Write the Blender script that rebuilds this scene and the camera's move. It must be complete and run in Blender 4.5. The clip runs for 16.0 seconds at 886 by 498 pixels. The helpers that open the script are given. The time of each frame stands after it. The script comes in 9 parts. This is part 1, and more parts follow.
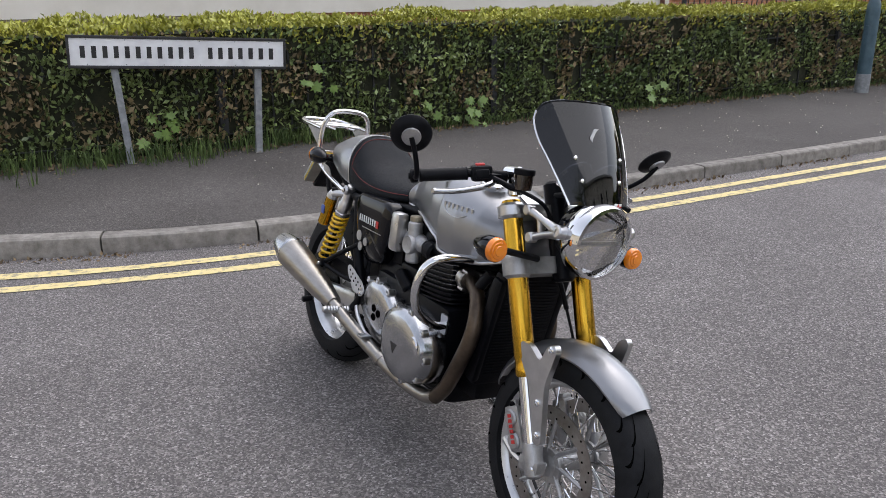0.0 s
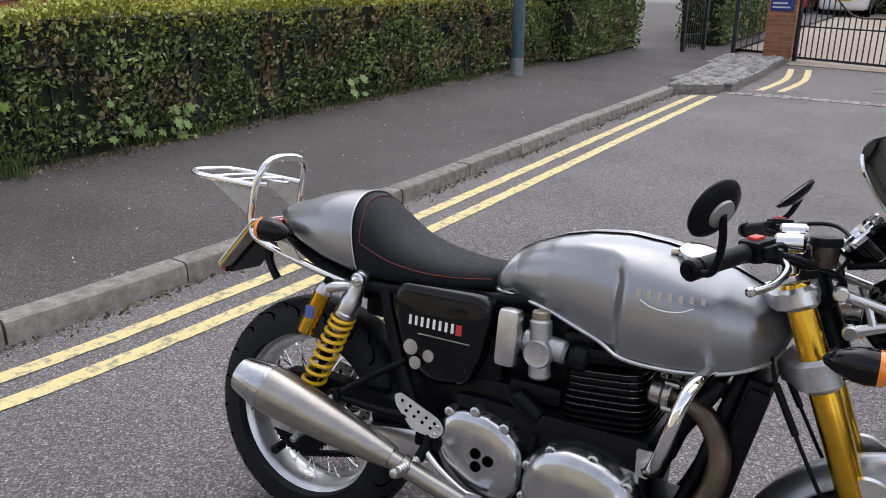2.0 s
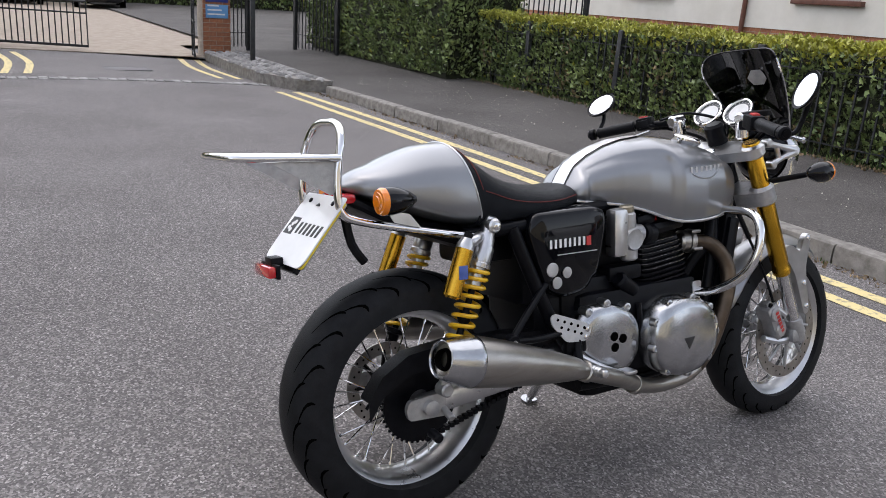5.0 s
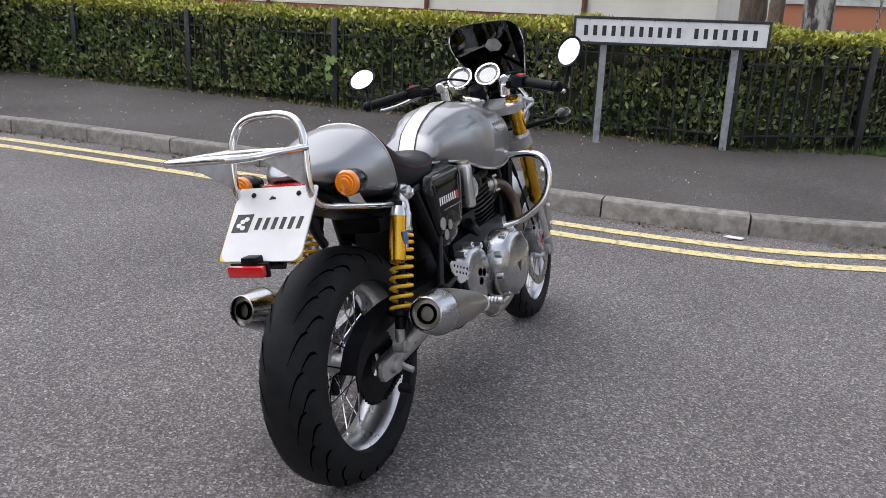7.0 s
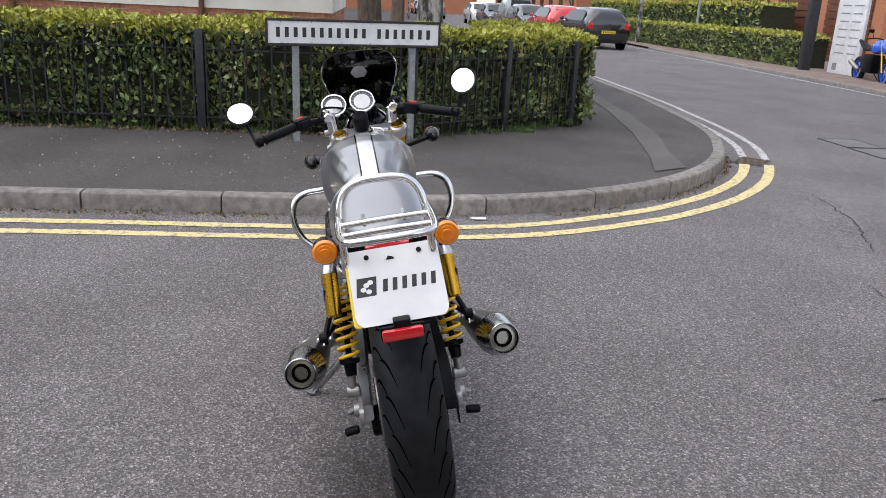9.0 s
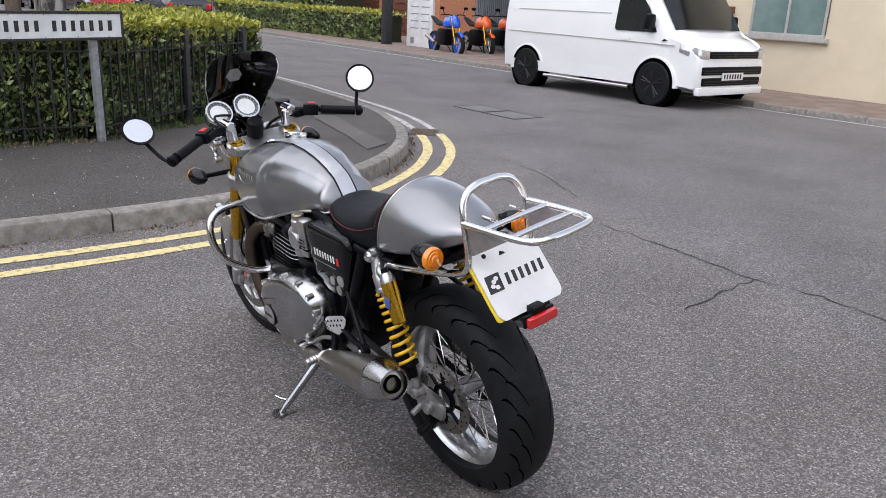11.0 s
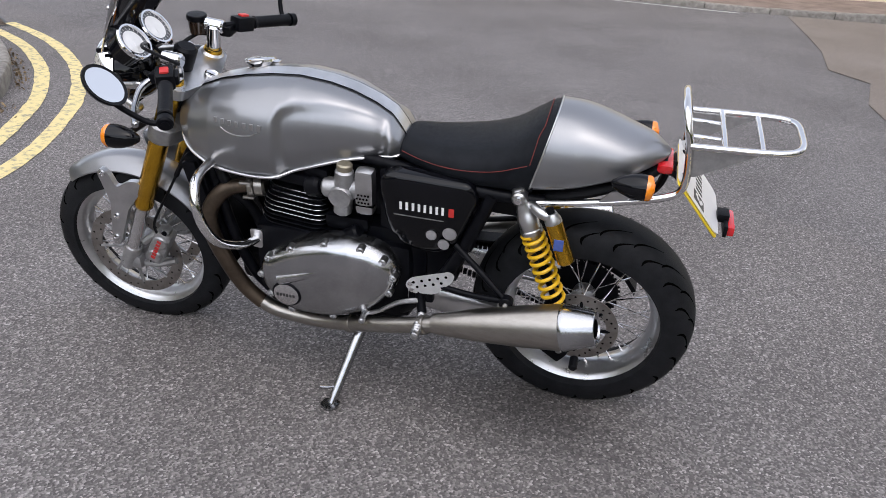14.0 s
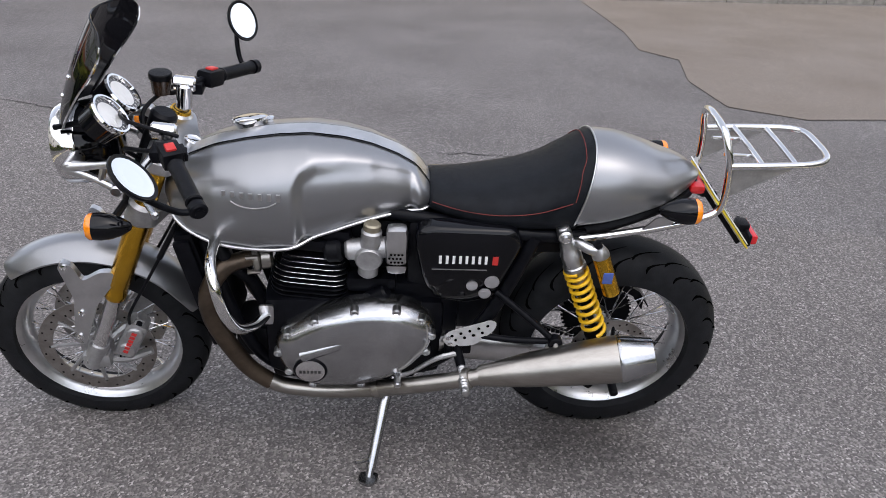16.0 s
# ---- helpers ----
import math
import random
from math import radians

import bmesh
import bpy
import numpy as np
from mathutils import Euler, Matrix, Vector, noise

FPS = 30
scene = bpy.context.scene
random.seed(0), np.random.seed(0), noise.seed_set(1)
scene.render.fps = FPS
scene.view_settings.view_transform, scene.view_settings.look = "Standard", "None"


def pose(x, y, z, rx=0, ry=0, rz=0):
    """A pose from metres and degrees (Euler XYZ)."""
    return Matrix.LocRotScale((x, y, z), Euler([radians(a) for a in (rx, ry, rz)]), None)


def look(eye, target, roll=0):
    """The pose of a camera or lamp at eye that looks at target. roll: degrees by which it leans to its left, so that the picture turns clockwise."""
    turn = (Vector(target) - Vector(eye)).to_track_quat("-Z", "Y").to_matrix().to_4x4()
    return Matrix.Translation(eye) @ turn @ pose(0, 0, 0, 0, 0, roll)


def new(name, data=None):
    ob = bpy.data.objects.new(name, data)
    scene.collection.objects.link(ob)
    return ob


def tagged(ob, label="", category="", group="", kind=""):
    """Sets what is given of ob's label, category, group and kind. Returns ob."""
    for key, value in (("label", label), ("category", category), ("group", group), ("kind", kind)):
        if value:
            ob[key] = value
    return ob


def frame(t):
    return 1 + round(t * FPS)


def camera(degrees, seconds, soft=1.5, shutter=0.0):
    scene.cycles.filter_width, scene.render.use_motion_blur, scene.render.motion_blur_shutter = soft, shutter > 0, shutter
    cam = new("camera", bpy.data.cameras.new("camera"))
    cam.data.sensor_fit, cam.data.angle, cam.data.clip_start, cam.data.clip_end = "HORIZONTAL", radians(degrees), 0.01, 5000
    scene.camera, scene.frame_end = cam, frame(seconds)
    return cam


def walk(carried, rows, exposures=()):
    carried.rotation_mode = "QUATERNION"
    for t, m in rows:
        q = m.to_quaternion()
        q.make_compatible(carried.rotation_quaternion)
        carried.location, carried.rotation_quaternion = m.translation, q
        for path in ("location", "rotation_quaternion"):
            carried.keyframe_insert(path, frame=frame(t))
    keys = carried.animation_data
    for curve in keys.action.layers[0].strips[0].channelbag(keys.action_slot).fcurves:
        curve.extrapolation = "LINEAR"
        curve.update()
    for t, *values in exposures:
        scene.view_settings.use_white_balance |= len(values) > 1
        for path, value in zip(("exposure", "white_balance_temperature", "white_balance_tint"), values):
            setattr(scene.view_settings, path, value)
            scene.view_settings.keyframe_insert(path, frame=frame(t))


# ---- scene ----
cam = camera(58.0, 16.0, 0.9)
PATH = [
    (0, (2.808, -1.098, 1.437), (1.150, -0.168, 0.814), -0.38),
    (0.5, (2.488, -1.290, 1.451), (0.866, -0.301, 0.826), -0.83),
    (1, (2.072, -1.388, 1.403), (0.634, -0.152, 0.768), 0.63),
    (1.5, (1.630, -1.428, 1.415), (0.344, -0.038, 0.772), 1.04),
    (2, (1.264, -1.451, 1.434), (0.297, 0.174, 0.783), 0.42),
    (2.5, (0.913, -1.383, 1.387), (0.385, 0.431, 0.728), 1.12),
    (3, (0.560, -1.450, 1.365), (0.444, 0.435, 0.705), 1.95),
    (3.5, (0.175, -1.548, 1.424), (0.506, 0.313, 0.770), 2.78),
    (3.7, (0.017, -1.553, 1.401), (0.464, 0.284, 0.750), 3.38),
    (5.8, (-1.304, -1.547, 1.228), (0.043, -0.183, 0.660), 2.12),
    (6, (-1.405, -1.509, 1.245), (0.054, -0.265, 0.675), 1.75),
    (6.5, (-1.534, -1.263, 1.227), (0.107, -0.277, 0.648), 2.28),
    (7, (-1.655, -0.985, 1.226), (0.077, -0.178, 0.635), 2.46),
    (7.5, (-1.860, -0.726, 1.401), (-0.019, -0.217, 0.807), 2.10),
    (8, (-1.990, -0.444, 1.374), (-0.108, -0.124, 0.778), 2.56),
    (8.2, (-2.017, -0.315, 1.368), (-0.119, -0.111, 0.773), 2.64),
    (10.3, (-1.893, 1.006, 1.357), (-0.060, 0.476, 0.759), 2.13),
    (10.5, (-1.865, 1.132, 1.390), (-0.047, 0.554, 0.792), 1.85),
    (11, (-1.657, 1.378, 1.378), (-0.125, 0.238, 0.784), 2.57),
    (11.5, (-1.446, 1.640, 1.382), (-0.223, 0.282, 0.571), 3.84),
    (12, (-1.239, 1.896, 1.456), (-0.218, 0.423, 0.568), 3.63),
    (12.5, (-0.964, 1.984, 1.356), (0.015, 0.473, 0.485), 3.86),
    (13, (-0.679, 2.088, 1.341), (0.080, 0.446, 0.488), 4.08),
    (13.5, (-0.414, 2.138, 1.364), (0.177, 0.421, 0.524), 4.22),
    (14, (-0.125, 2.090, 1.382), (0.330, 0.332, 0.543), 4.41),
    (14.5, (0.126, 2.090, 1.412), (0.318, 0.280, 0.581), 3.98),
    (15, (0.312, 2.072, 1.452), (0.277, 0.250, 0.629), 3.51),
    (15.5, (0.424, 2.007, 1.451), (0.364, 0.187, 0.625), 3.35),
    (16, (0.490, 2.019, 1.436), (0.452, 0.199, 0.609), 2.79),
]
walk(cam, [(t, look(eye, target, roll)) for t, eye, target, roll in PATH], [(0.0, 1.20, 6600, 12.5), (16.0, 1.20, 6600, 12.5)])

# the light: an overcast day, a broad weak sun behind the cloud
world = bpy.data.worlds.new("sky")
world.use_nodes = True
scene.world = world
wn, wl = world.node_tree.nodes, world.node_tree.links
sky = wn.new("ShaderNodeTexSky")
sky.sky_type, sky.sun_disc = "NISHITA", False
sky.sun_elevation, sky.sun_rotation = radians(57), radians(321)
sky.air_density, sky.dust_density, sky.ozone_density = 1.0, 1.2, 1.0
grey = wn.new("ShaderNodeHueSaturation")
grey.inputs["Saturation"].default_value = 0.42
wl.new(sky.outputs[0], grey.inputs["Color"])
wl.new(grey.outputs[0], wn["Background"].inputs["Color"])
wn["Background"].inputs["Strength"].default_value = 0.15
sun = new("sun", bpy.data.lights.new("sun", "SUN"))
sun.data.energy, sun.data.angle, sun.data.color = 0.62, radians(80), (1.0, 0.985, 0.975)
sun.matrix_world = look((0, 0, 0), (-0.40, -0.50, -1.0))


# ---- materials ----
def mat(name, c1, c2=None, rough=0.5, metal=0.0, scale=8.0, mixpos=(0.35, 0.65), bump=0.0, bscale=200.0, coat=0.0, spread=0.0, island=0.0, rvar=0.0, stretch=None, spec=0.5):
    """A surface: base colour in two tones by a noise at scale, fine relief at bscale, roughness that varies, hue spread between objects or islands."""
    m = bpy.data.materials.new(name)
    m.use_nodes = True
    n, l = m.node_tree.nodes, m.node_tree.links
    b = n["Principled BSDF"]
    b.inputs["Roughness"].default_value, b.inputs["Metallic"].default_value = rough, metal
    b.inputs["Coat Weight"].default_value, b.inputs["Coat Roughness"].default_value = coat, 0.06
    b.inputs["Specular IOR Level"].default_value = spec
    tc = n.new("ShaderNodeTexCoord")
    src = tc.outputs["Object"]
    if stretch:
        mp = n.new("ShaderNodeMapping")
        mp.inputs["Scale"].default_value = stretch
        l.new(src, mp.inputs["Vector"])
        src = mp.outputs[0]
    nz = n.new("ShaderNodeTexNoise")
    nz.inputs["Scale"].default_value, nz.inputs["Detail"].default_value, nz.inputs["Roughness"].default_value = scale, 6.0, 0.65
    l.new(src, nz.inputs["Vector"])
    rp = n.new("ShaderNodeValToRGB")
    rp.color_ramp.elements[0].position, rp.color_ramp.elements[1].position = mixpos
    rp.color_ramp.elements[0].color, rp.color_ramp.elements[1].color = (*c1, 1), (*(c2 or c1), 1)
    l.new(nz.outputs["Fac"], rp.inputs["Fac"])
    out = rp.outputs["Color"]
    if spread or island:
        hs = n.new("ShaderNodeHueSaturation")
        pick = n.new("ShaderNodeObjectInfo").outputs["Random"] if spread else n.new("ShaderNodeNewGeometry").outputs["Random Per Island"]
        mr = n.new("ShaderNodeMapRange")
        k = spread or island
        mr.inputs["To Min"].default_value, mr.inputs["To Max"].default_value = 1 - k, 1 + k
        l.new(pick, mr.inputs["Value"])
        l.new(mr.outputs[0], hs.inputs["Value"])
        l.new(out, hs.inputs["Color"])
        out = hs.outputs["Color"]
    l.new(out, b.inputs["Base Color"])
    if rvar:
        rr = n.new("ShaderNodeMapRange")
        rr.inputs["To Min"].default_value, rr.inputs["To Max"].default_value = max(0.02, rough - rvar), min(1, rough + rvar)
        l.new(nz.outputs["Fac"], rr.inputs["Value"])
        l.new(rr.outputs[0], b.inputs["Roughness"])
    if bump:
        bz = n.new("ShaderNodeTexNoise")
        bz.inputs["Scale"].default_value, bz.inputs["Detail"].default_value = bscale, 3.0
        l.new(src, bz.inputs["Vector"])
        bp = n.new("ShaderNodeBump")
        bp.inputs["Strength"].default_value, bp.inputs["Distance"].default_value = bump, 0.004
        l.new(bz.outputs["Fac"], bp.inputs["Height"])
        l.new(bp.outputs[0], b.inputs["Normal"])
    return m


def stony(name, dark, light, stain, dark_spot=None, newer=None):
    """Asphalt: chips of stone in a dark binder, and broad stains."""
    m = bpy.data.materials.new(name)
    m.use_nodes = True
    n, l = m.node_tree.nodes, m.node_tree.links
    b = n["Principled BSDF"]
    b.inputs["Roughness"].default_value = 0.85
    b.inputs["Specular IOR Level"].default_value = 0.35
    tc = n.new("ShaderNodeTexCoord")
    vo = n.new("ShaderNodeTexVoronoi")
    vo.inputs["Scale"].default_value = 165.0
    l.new(tc.outputs["Object"], vo.inputs["Vector"])
    chip = n.new("ShaderNodeValToRGB")
    el = chip.color_ramp.elements
    el[0].position, el[0].color = 0.0, (*dark, 1)
    el[1].position, el[1].color = 1.0, (*light, 1)
    mid = el.new(0.5)
    mid.color = (*[0.84 * d + 0.16 * g for d, g in zip(dark, light)], 1)
    top = el.new(0.80)
    top.color = (*[0.58 * d + 0.42 * g for d, g in zip(dark, light)], 1)
    l.new(vo.outputs["Color"], chip.inputs["Fac"])
    big = n.new("ShaderNodeTexNoise")
    big.inputs["Scale"].default_value, big.inputs["Detail"].default_value = 0.9, 8.0
    l.new(tc.outputs["Object"], big.inputs["Vector"])
    ramp = n.new("ShaderNodeValToRGB")
    ramp.color_ramp.elements[0].position, ramp.color_ramp.elements[1].position = 0.3, 0.7
    ramp.color_ramp.elements[0].color, ramp.color_ramp.elements[1].color = (*stain, 1), (1, 1, 1, 1)
    l.new(big.outputs["Fac"], ramp.inputs["Fac"])
    mul = n.new("ShaderNodeMix")
    mul.data_type, mul.blend_type = "RGBA", "MULTIPLY"
    mul.inputs["Factor"].default_value = 1.0
    l.new(chip.outputs["Color"], mul.inputs["A"])
    l.new(ramp.outputs["Color"], mul.inputs["B"])
    out = mul.outputs["Result"]
    if newer:
        # a newer, cooler surface beyond a ragged seam: the seam's slope and height, the tint
        xyz, lin, cmp_ = n.new("ShaderNodeSeparateXYZ"), n.new("ShaderNodeMath"), n.new("ShaderNodeMapRange")
        l.new(tc.outputs["Object"], xyz.inputs[0])
        lin.operation = "MULTIPLY_ADD"
        lin.inputs[1].default_value = newer[0]
        l.new(xyz.outputs["X"], lin.inputs[0])
        l.new(xyz.outputs["Y"], lin.inputs[2])
        rag, sum_ = n.new("ShaderNodeTexNoise"), n.new("ShaderNodeMath")
        rag.inputs["Scale"].default_value, rag.inputs["Detail"].default_value = 1.6, 6.0
        l.new(tc.outputs["Object"], rag.inputs["Vector"])
        sum_.operation = "MULTIPLY_ADD"
        sum_.inputs[1].default_value = 0.55
        l.new(rag.outputs["Fac"], sum_.inputs[0])
        l.new(lin.outputs[0], sum_.inputs[2])
        cmp_.inputs["From Min"].default_value, cmp_.inputs["From Max"].default_value = newer[1], newer[1] - 0.05
        l.new(sum_.outputs[0], cmp_.inputs["Value"])
        tint = n.new("ShaderNodeMix")
        tint.data_type, tint.blend_type = "RGBA", "MULTIPLY"
        tint.inputs["B"].default_value = (*newer[2], 1)
        l.new(cmp_.outputs[0], tint.inputs["Factor"])
        l.new(out, tint.inputs["A"])
        out = tint.outputs["Result"]
    if dark_spot:
        # a darker spot with a soft ragged edge: centre, size, strength
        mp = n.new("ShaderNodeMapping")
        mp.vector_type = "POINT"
        mp.inputs["Location"].default_value = [-c / s for c, s in zip(dark_spot[0], dark_spot[1])]
        mp.inputs["Scale"].default_value = [1 / s for s in dark_spot[1]]
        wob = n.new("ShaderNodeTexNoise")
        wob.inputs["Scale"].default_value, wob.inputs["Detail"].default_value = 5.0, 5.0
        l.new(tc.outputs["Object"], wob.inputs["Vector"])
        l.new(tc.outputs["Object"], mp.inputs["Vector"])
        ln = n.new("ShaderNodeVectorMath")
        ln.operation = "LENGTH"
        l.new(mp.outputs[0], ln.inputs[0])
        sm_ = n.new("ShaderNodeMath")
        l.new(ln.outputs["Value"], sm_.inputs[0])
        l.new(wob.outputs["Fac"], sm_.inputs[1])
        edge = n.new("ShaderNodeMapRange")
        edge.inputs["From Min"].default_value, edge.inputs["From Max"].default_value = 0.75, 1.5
        edge.inputs["To Min"].default_value, edge.inputs["To Max"].default_value = dark_spot[2], 1.0
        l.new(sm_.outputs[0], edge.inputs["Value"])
        deepen = n.new("ShaderNodeVectorMath")
        deepen.operation = "SCALE"
        l.new(out, deepen.inputs[0])
        l.new(edge.outputs[0], deepen.inputs["Scale"])
        out = deepen.outputs[0]
    l.new(out, b.inputs["Base Color"])
    fine = n.new("ShaderNodeTexNoise")
    fine.inputs["Scale"].default_value, fine.inputs["Detail"].default_value = 260.0, 2.0
    l.new(tc.outputs["Object"], fine.inputs["Vector"])
    add = n.new("ShaderNodeMath")
    l.new(vo.outputs["Distance"], add.inputs[0])
    l.new(fine.outputs["Fac"], add.inputs[1])
    bp = n.new("ShaderNodeBump")
    bp.inputs["Strength"].default_value, bp.inputs["Distance"].default_value = 0.5, 0.004
    l.new(add.outputs[0], bp.inputs["Height"])
    l.new(bp.outputs[0], b.inputs["Normal"])
    return m


def glass(name, tint=(1, 1, 1), rough=0.0):
    """A thin clear or smoked sheet: light passes tinted, gloss by Fresnel."""
    m = bpy.data.materials.new(name)
    m.use_nodes = True
    n, l = m.node_tree.nodes, m.node_tree.links
    n.remove(n["Principled BSDF"])
    clear, shine, fres, mix = n.new("ShaderNodeBsdfTransparent"), n.new("ShaderNodeBsdfGlossy"), n.new("ShaderNodeLayerWeight"), n.new("ShaderNodeMixShader")
    clear.inputs["Color"].default_value = (*tint, 1)
    shine.inputs["Roughness"].default_value = 0.03 + rough
    fres.inputs["Blend"].default_value = 0.5
    pw = n.new("ShaderNodeMath")
    pw.operation = "POWER"
    pw.inputs[1].default_value = 4.0
    l.new(fres.outputs["Facing"], pw.inputs[0])
    rise = n.new("ShaderNodeMapRange")
    rise.inputs["To Min"].default_value, rise.inputs["To Max"].default_value = 0.06, 1.0
    l.new(pw.outputs[0], rise.inputs["Value"])
    l.new(rise.outputs[0], mix.inputs["Fac"])
    l.new(clear.outputs[0], mix.inputs[1])
    l.new(shine.outputs[0], mix.inputs[2])
    l.new(mix.outputs[0], n["Material Output"].inputs["Surface"])
    return m


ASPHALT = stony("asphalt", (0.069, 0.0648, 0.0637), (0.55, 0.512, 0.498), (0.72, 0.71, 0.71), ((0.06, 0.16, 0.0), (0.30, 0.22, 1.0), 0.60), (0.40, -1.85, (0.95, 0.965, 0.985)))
FOOTWAY = stony("footway_asphalt", (0.050, 0.046, 0.044), (0.27, 0.247, 0.23), (0.62, 0.61, 0.60))
OLDROAD = stony("worn_concrete_surface", (0.15, 0.13, 0.115), (0.42, 0.37, 0.33), (0.8, 0.77, 0.74))
KERB = mat("kerb_concrete", (0.15, 0.138, 0.123), (0.28, 0.262, 0.238), rough=0.9, scale=14, bump=0.6, bscale=160, spread=0.1)
YELLOW = mat("yellow_road_paint", (0.30, 0.27, 0.19), (0.70, 0.58, 0.28), rough=0.8, scale=22, mixpos=(0.36, 0.5), bump=0.6, bscale=240)
WHITELINE = mat("white_road_paint", (0.2, 0.2, 0.19), (0.55, 0.54, 0.52), rough=0.8, scale=25, mixpos=(0.4, 0.55), bump=0.5)
SOIL = mat("leaf_litter_soil", (0.05, 0.035, 0.022), (0.16, 0.11, 0.065), rough=0.95, scale=30, bump=0.9, bscale=80)
GRASS = mat("grass", (0.040, 0.072, 0.018), (0.095, 0.140, 0.034), rough=0.8, scale=6, island=0.35)
LAWN = mat("lawn_soil", (0.035, 0.06, 0.015), (0.07, 0.11, 0.03), rough=0.95, scale=12, bump=0.8, bscale=90)
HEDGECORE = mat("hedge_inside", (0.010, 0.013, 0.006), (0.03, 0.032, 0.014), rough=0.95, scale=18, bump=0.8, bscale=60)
LEAF = mat("hedge_leaf", (0.082, 0.126, 0.044), (0.255, 0.315, 0.115), rough=0.30, scale=3.0, island=0.5)
LEAFTOP = mat("young_hedge_leaf", (0.26, 0.27, 0.04), (0.45, 0.44, 0.075), rough=0.45, scale=3.0, island=0.35)
LEAFBROWN = mat("browned_hedge_leaf", (0.17, 0.12, 0.06), (0.30, 0.235, 0.13), rough=0.6, scale=3.0, island=0.4)
LEAFMAPLE = mat("maple_leaf", (0.085, 0.155, 0.025), (0.14, 0.22, 0.04), rough=0.5, scale=20, island=0.2)
BARK = mat("birch_bark", (0.05, 0.045, 0.04), (0.42, 0.40, 0.37), rough=0.9, scale=9, mixpos=(0.45, 0.6), bump=0.9, bscale=40, stretch=(1, 1, 0.35))
BARK2 = mat("brown_bark", (0.06, 0.045, 0.035), (0.16, 0.12, 0.09), rough=0.95, scale=18, bump=1.0, bscale=40, stretch=(1, 1, 0.25))
POSTGREY = mat("galvanised_post", (0.22, 0.235, 0.25), (0.36, 0.375, 0.39), rough=0.55, metal=0.3, scale=20, bump=0.2)
LAMPBLUE = mat("blue_grey_lamp_paint", (0.045, 0.085, 0.11), (0.075, 0.13, 0.16), rough=0.45, scale=10, bump=0.2, bscale=60)
BLACKIRON = mat("black_painted_iron", (0.010, 0.011, 0.013), (0.030, 0.032, 0.036), rough=0.5, scale=12, bump=0.2, bscale=90)
SIGNWHITE = mat("sign_white", (0.62, 0.63, 0.65), (0.78, 0.79, 0.80), rough=0.45, scale=5)
SIGNBLACK = mat("sign_black", (0.012, 0.012, 0.013), (0.03, 0.03, 0.03), rough=0.5, scale=20)
BRICKMAT = mat("red_brick", (0.24, 0.085, 0.045), (0.40, 0.17, 0.09), rough=0.9, scale=20, bump=0.6, bscale=120, spread=0.2)
MORTAR = mat("mortar", (0.32, 0.27, 0.22), (0.45, 0.40, 0.34), rough=0.95, scale=20, bump=0.5)
RENDERW = mat("cream_render", (0.66, 0.62, 0.54), (0.76, 0.72, 0.64), rough=0.85, scale=1.2, bump=0.25, bscale=150)
CREAMWALL = mat("cream_painted_wall", (0.60, 0.52, 0.38), (0.68, 0.60, 0.45), rough=0.8, scale=0.8, bump=0.2, bscale=120)
CONCRETE = mat("pale_concrete", (0.40, 0.40, 0.39), (0.55, 0.55, 0.54), rough=0.85, scale=1.5, bump=0.2)
PANE = mat("window_pane", (0.10, 0.16, 0.155), (0.17, 0.24, 0.23), rough=0.05, scale=1.5)
DARKPANE = mat("dark_pane", (0.012, 0.014, 0.016), (0.03, 0.033, 0.036), rough=0.04, scale=2)
FRAMEW = mat("grey_window_frame", (0.34, 0.33, 0.31), (0.44, 0.43, 0.41), rough=0.5, scale=10)
PLASTICBLK = mat("black_plastic", (0.003, 0.0032, 0.0045), (0.006, 0.0064, 0.0085), rough=0.42, scale=40, bump=0.15, bscale=400, rvar=0.1, spec=0.14)
PAPER = mat("white_paper", (0.62, 0.62, 0.62), (0.8, 0.8, 0.8), rough=0.8, scale=30)
PIPE = mat("brown_downpipe", (0.10, 0.035, 0.02), (0.16, 0.06, 0.035), rough=0.5, scale=10)


# ---- building blocks ----
def solid(name, bm, material, smooth=40.0):
    bmesh.ops.recalc_face_normals(bm, faces=bm.faces)
    me = bpy.data.meshes.new(name)
    bm.to_mesh(me)
    bm.free()
    if smooth:
        me.polygons.foreach_set("use_smooth", [True] * len(me.polygons))
        me.set_sharp_from_angle(angle=radians(smooth))
    for m in material if isinstance(material, (list, tuple)) else (material,):
        me.materials.append(m)
    return me


def part(name, bm, material, parent, label="", smooth=40.0):
    ob = new(name, bm if isinstance(bm, bpy.types.Mesh) else solid(name, bm, material, smooth))
    ob.parent = parent
    if label:
        tagged(ob, label)
    return ob


def thing(name, label, category, m=None, group="", kind=""):
    ob = new(name)
    ob.empty_display_size = 0.1
    if m is not None:
        ob.matrix_world = m
    return tagged(ob, label, category, group, kind)


def whole(name, bm, material, label, category, m=None, group="", kind="", smooth=40.0):
    ob = new(name, solid(name, bm, material, smooth))
    if m is not None:
        ob.matrix_world = m
    return tagged(ob, label, category, group, kind)


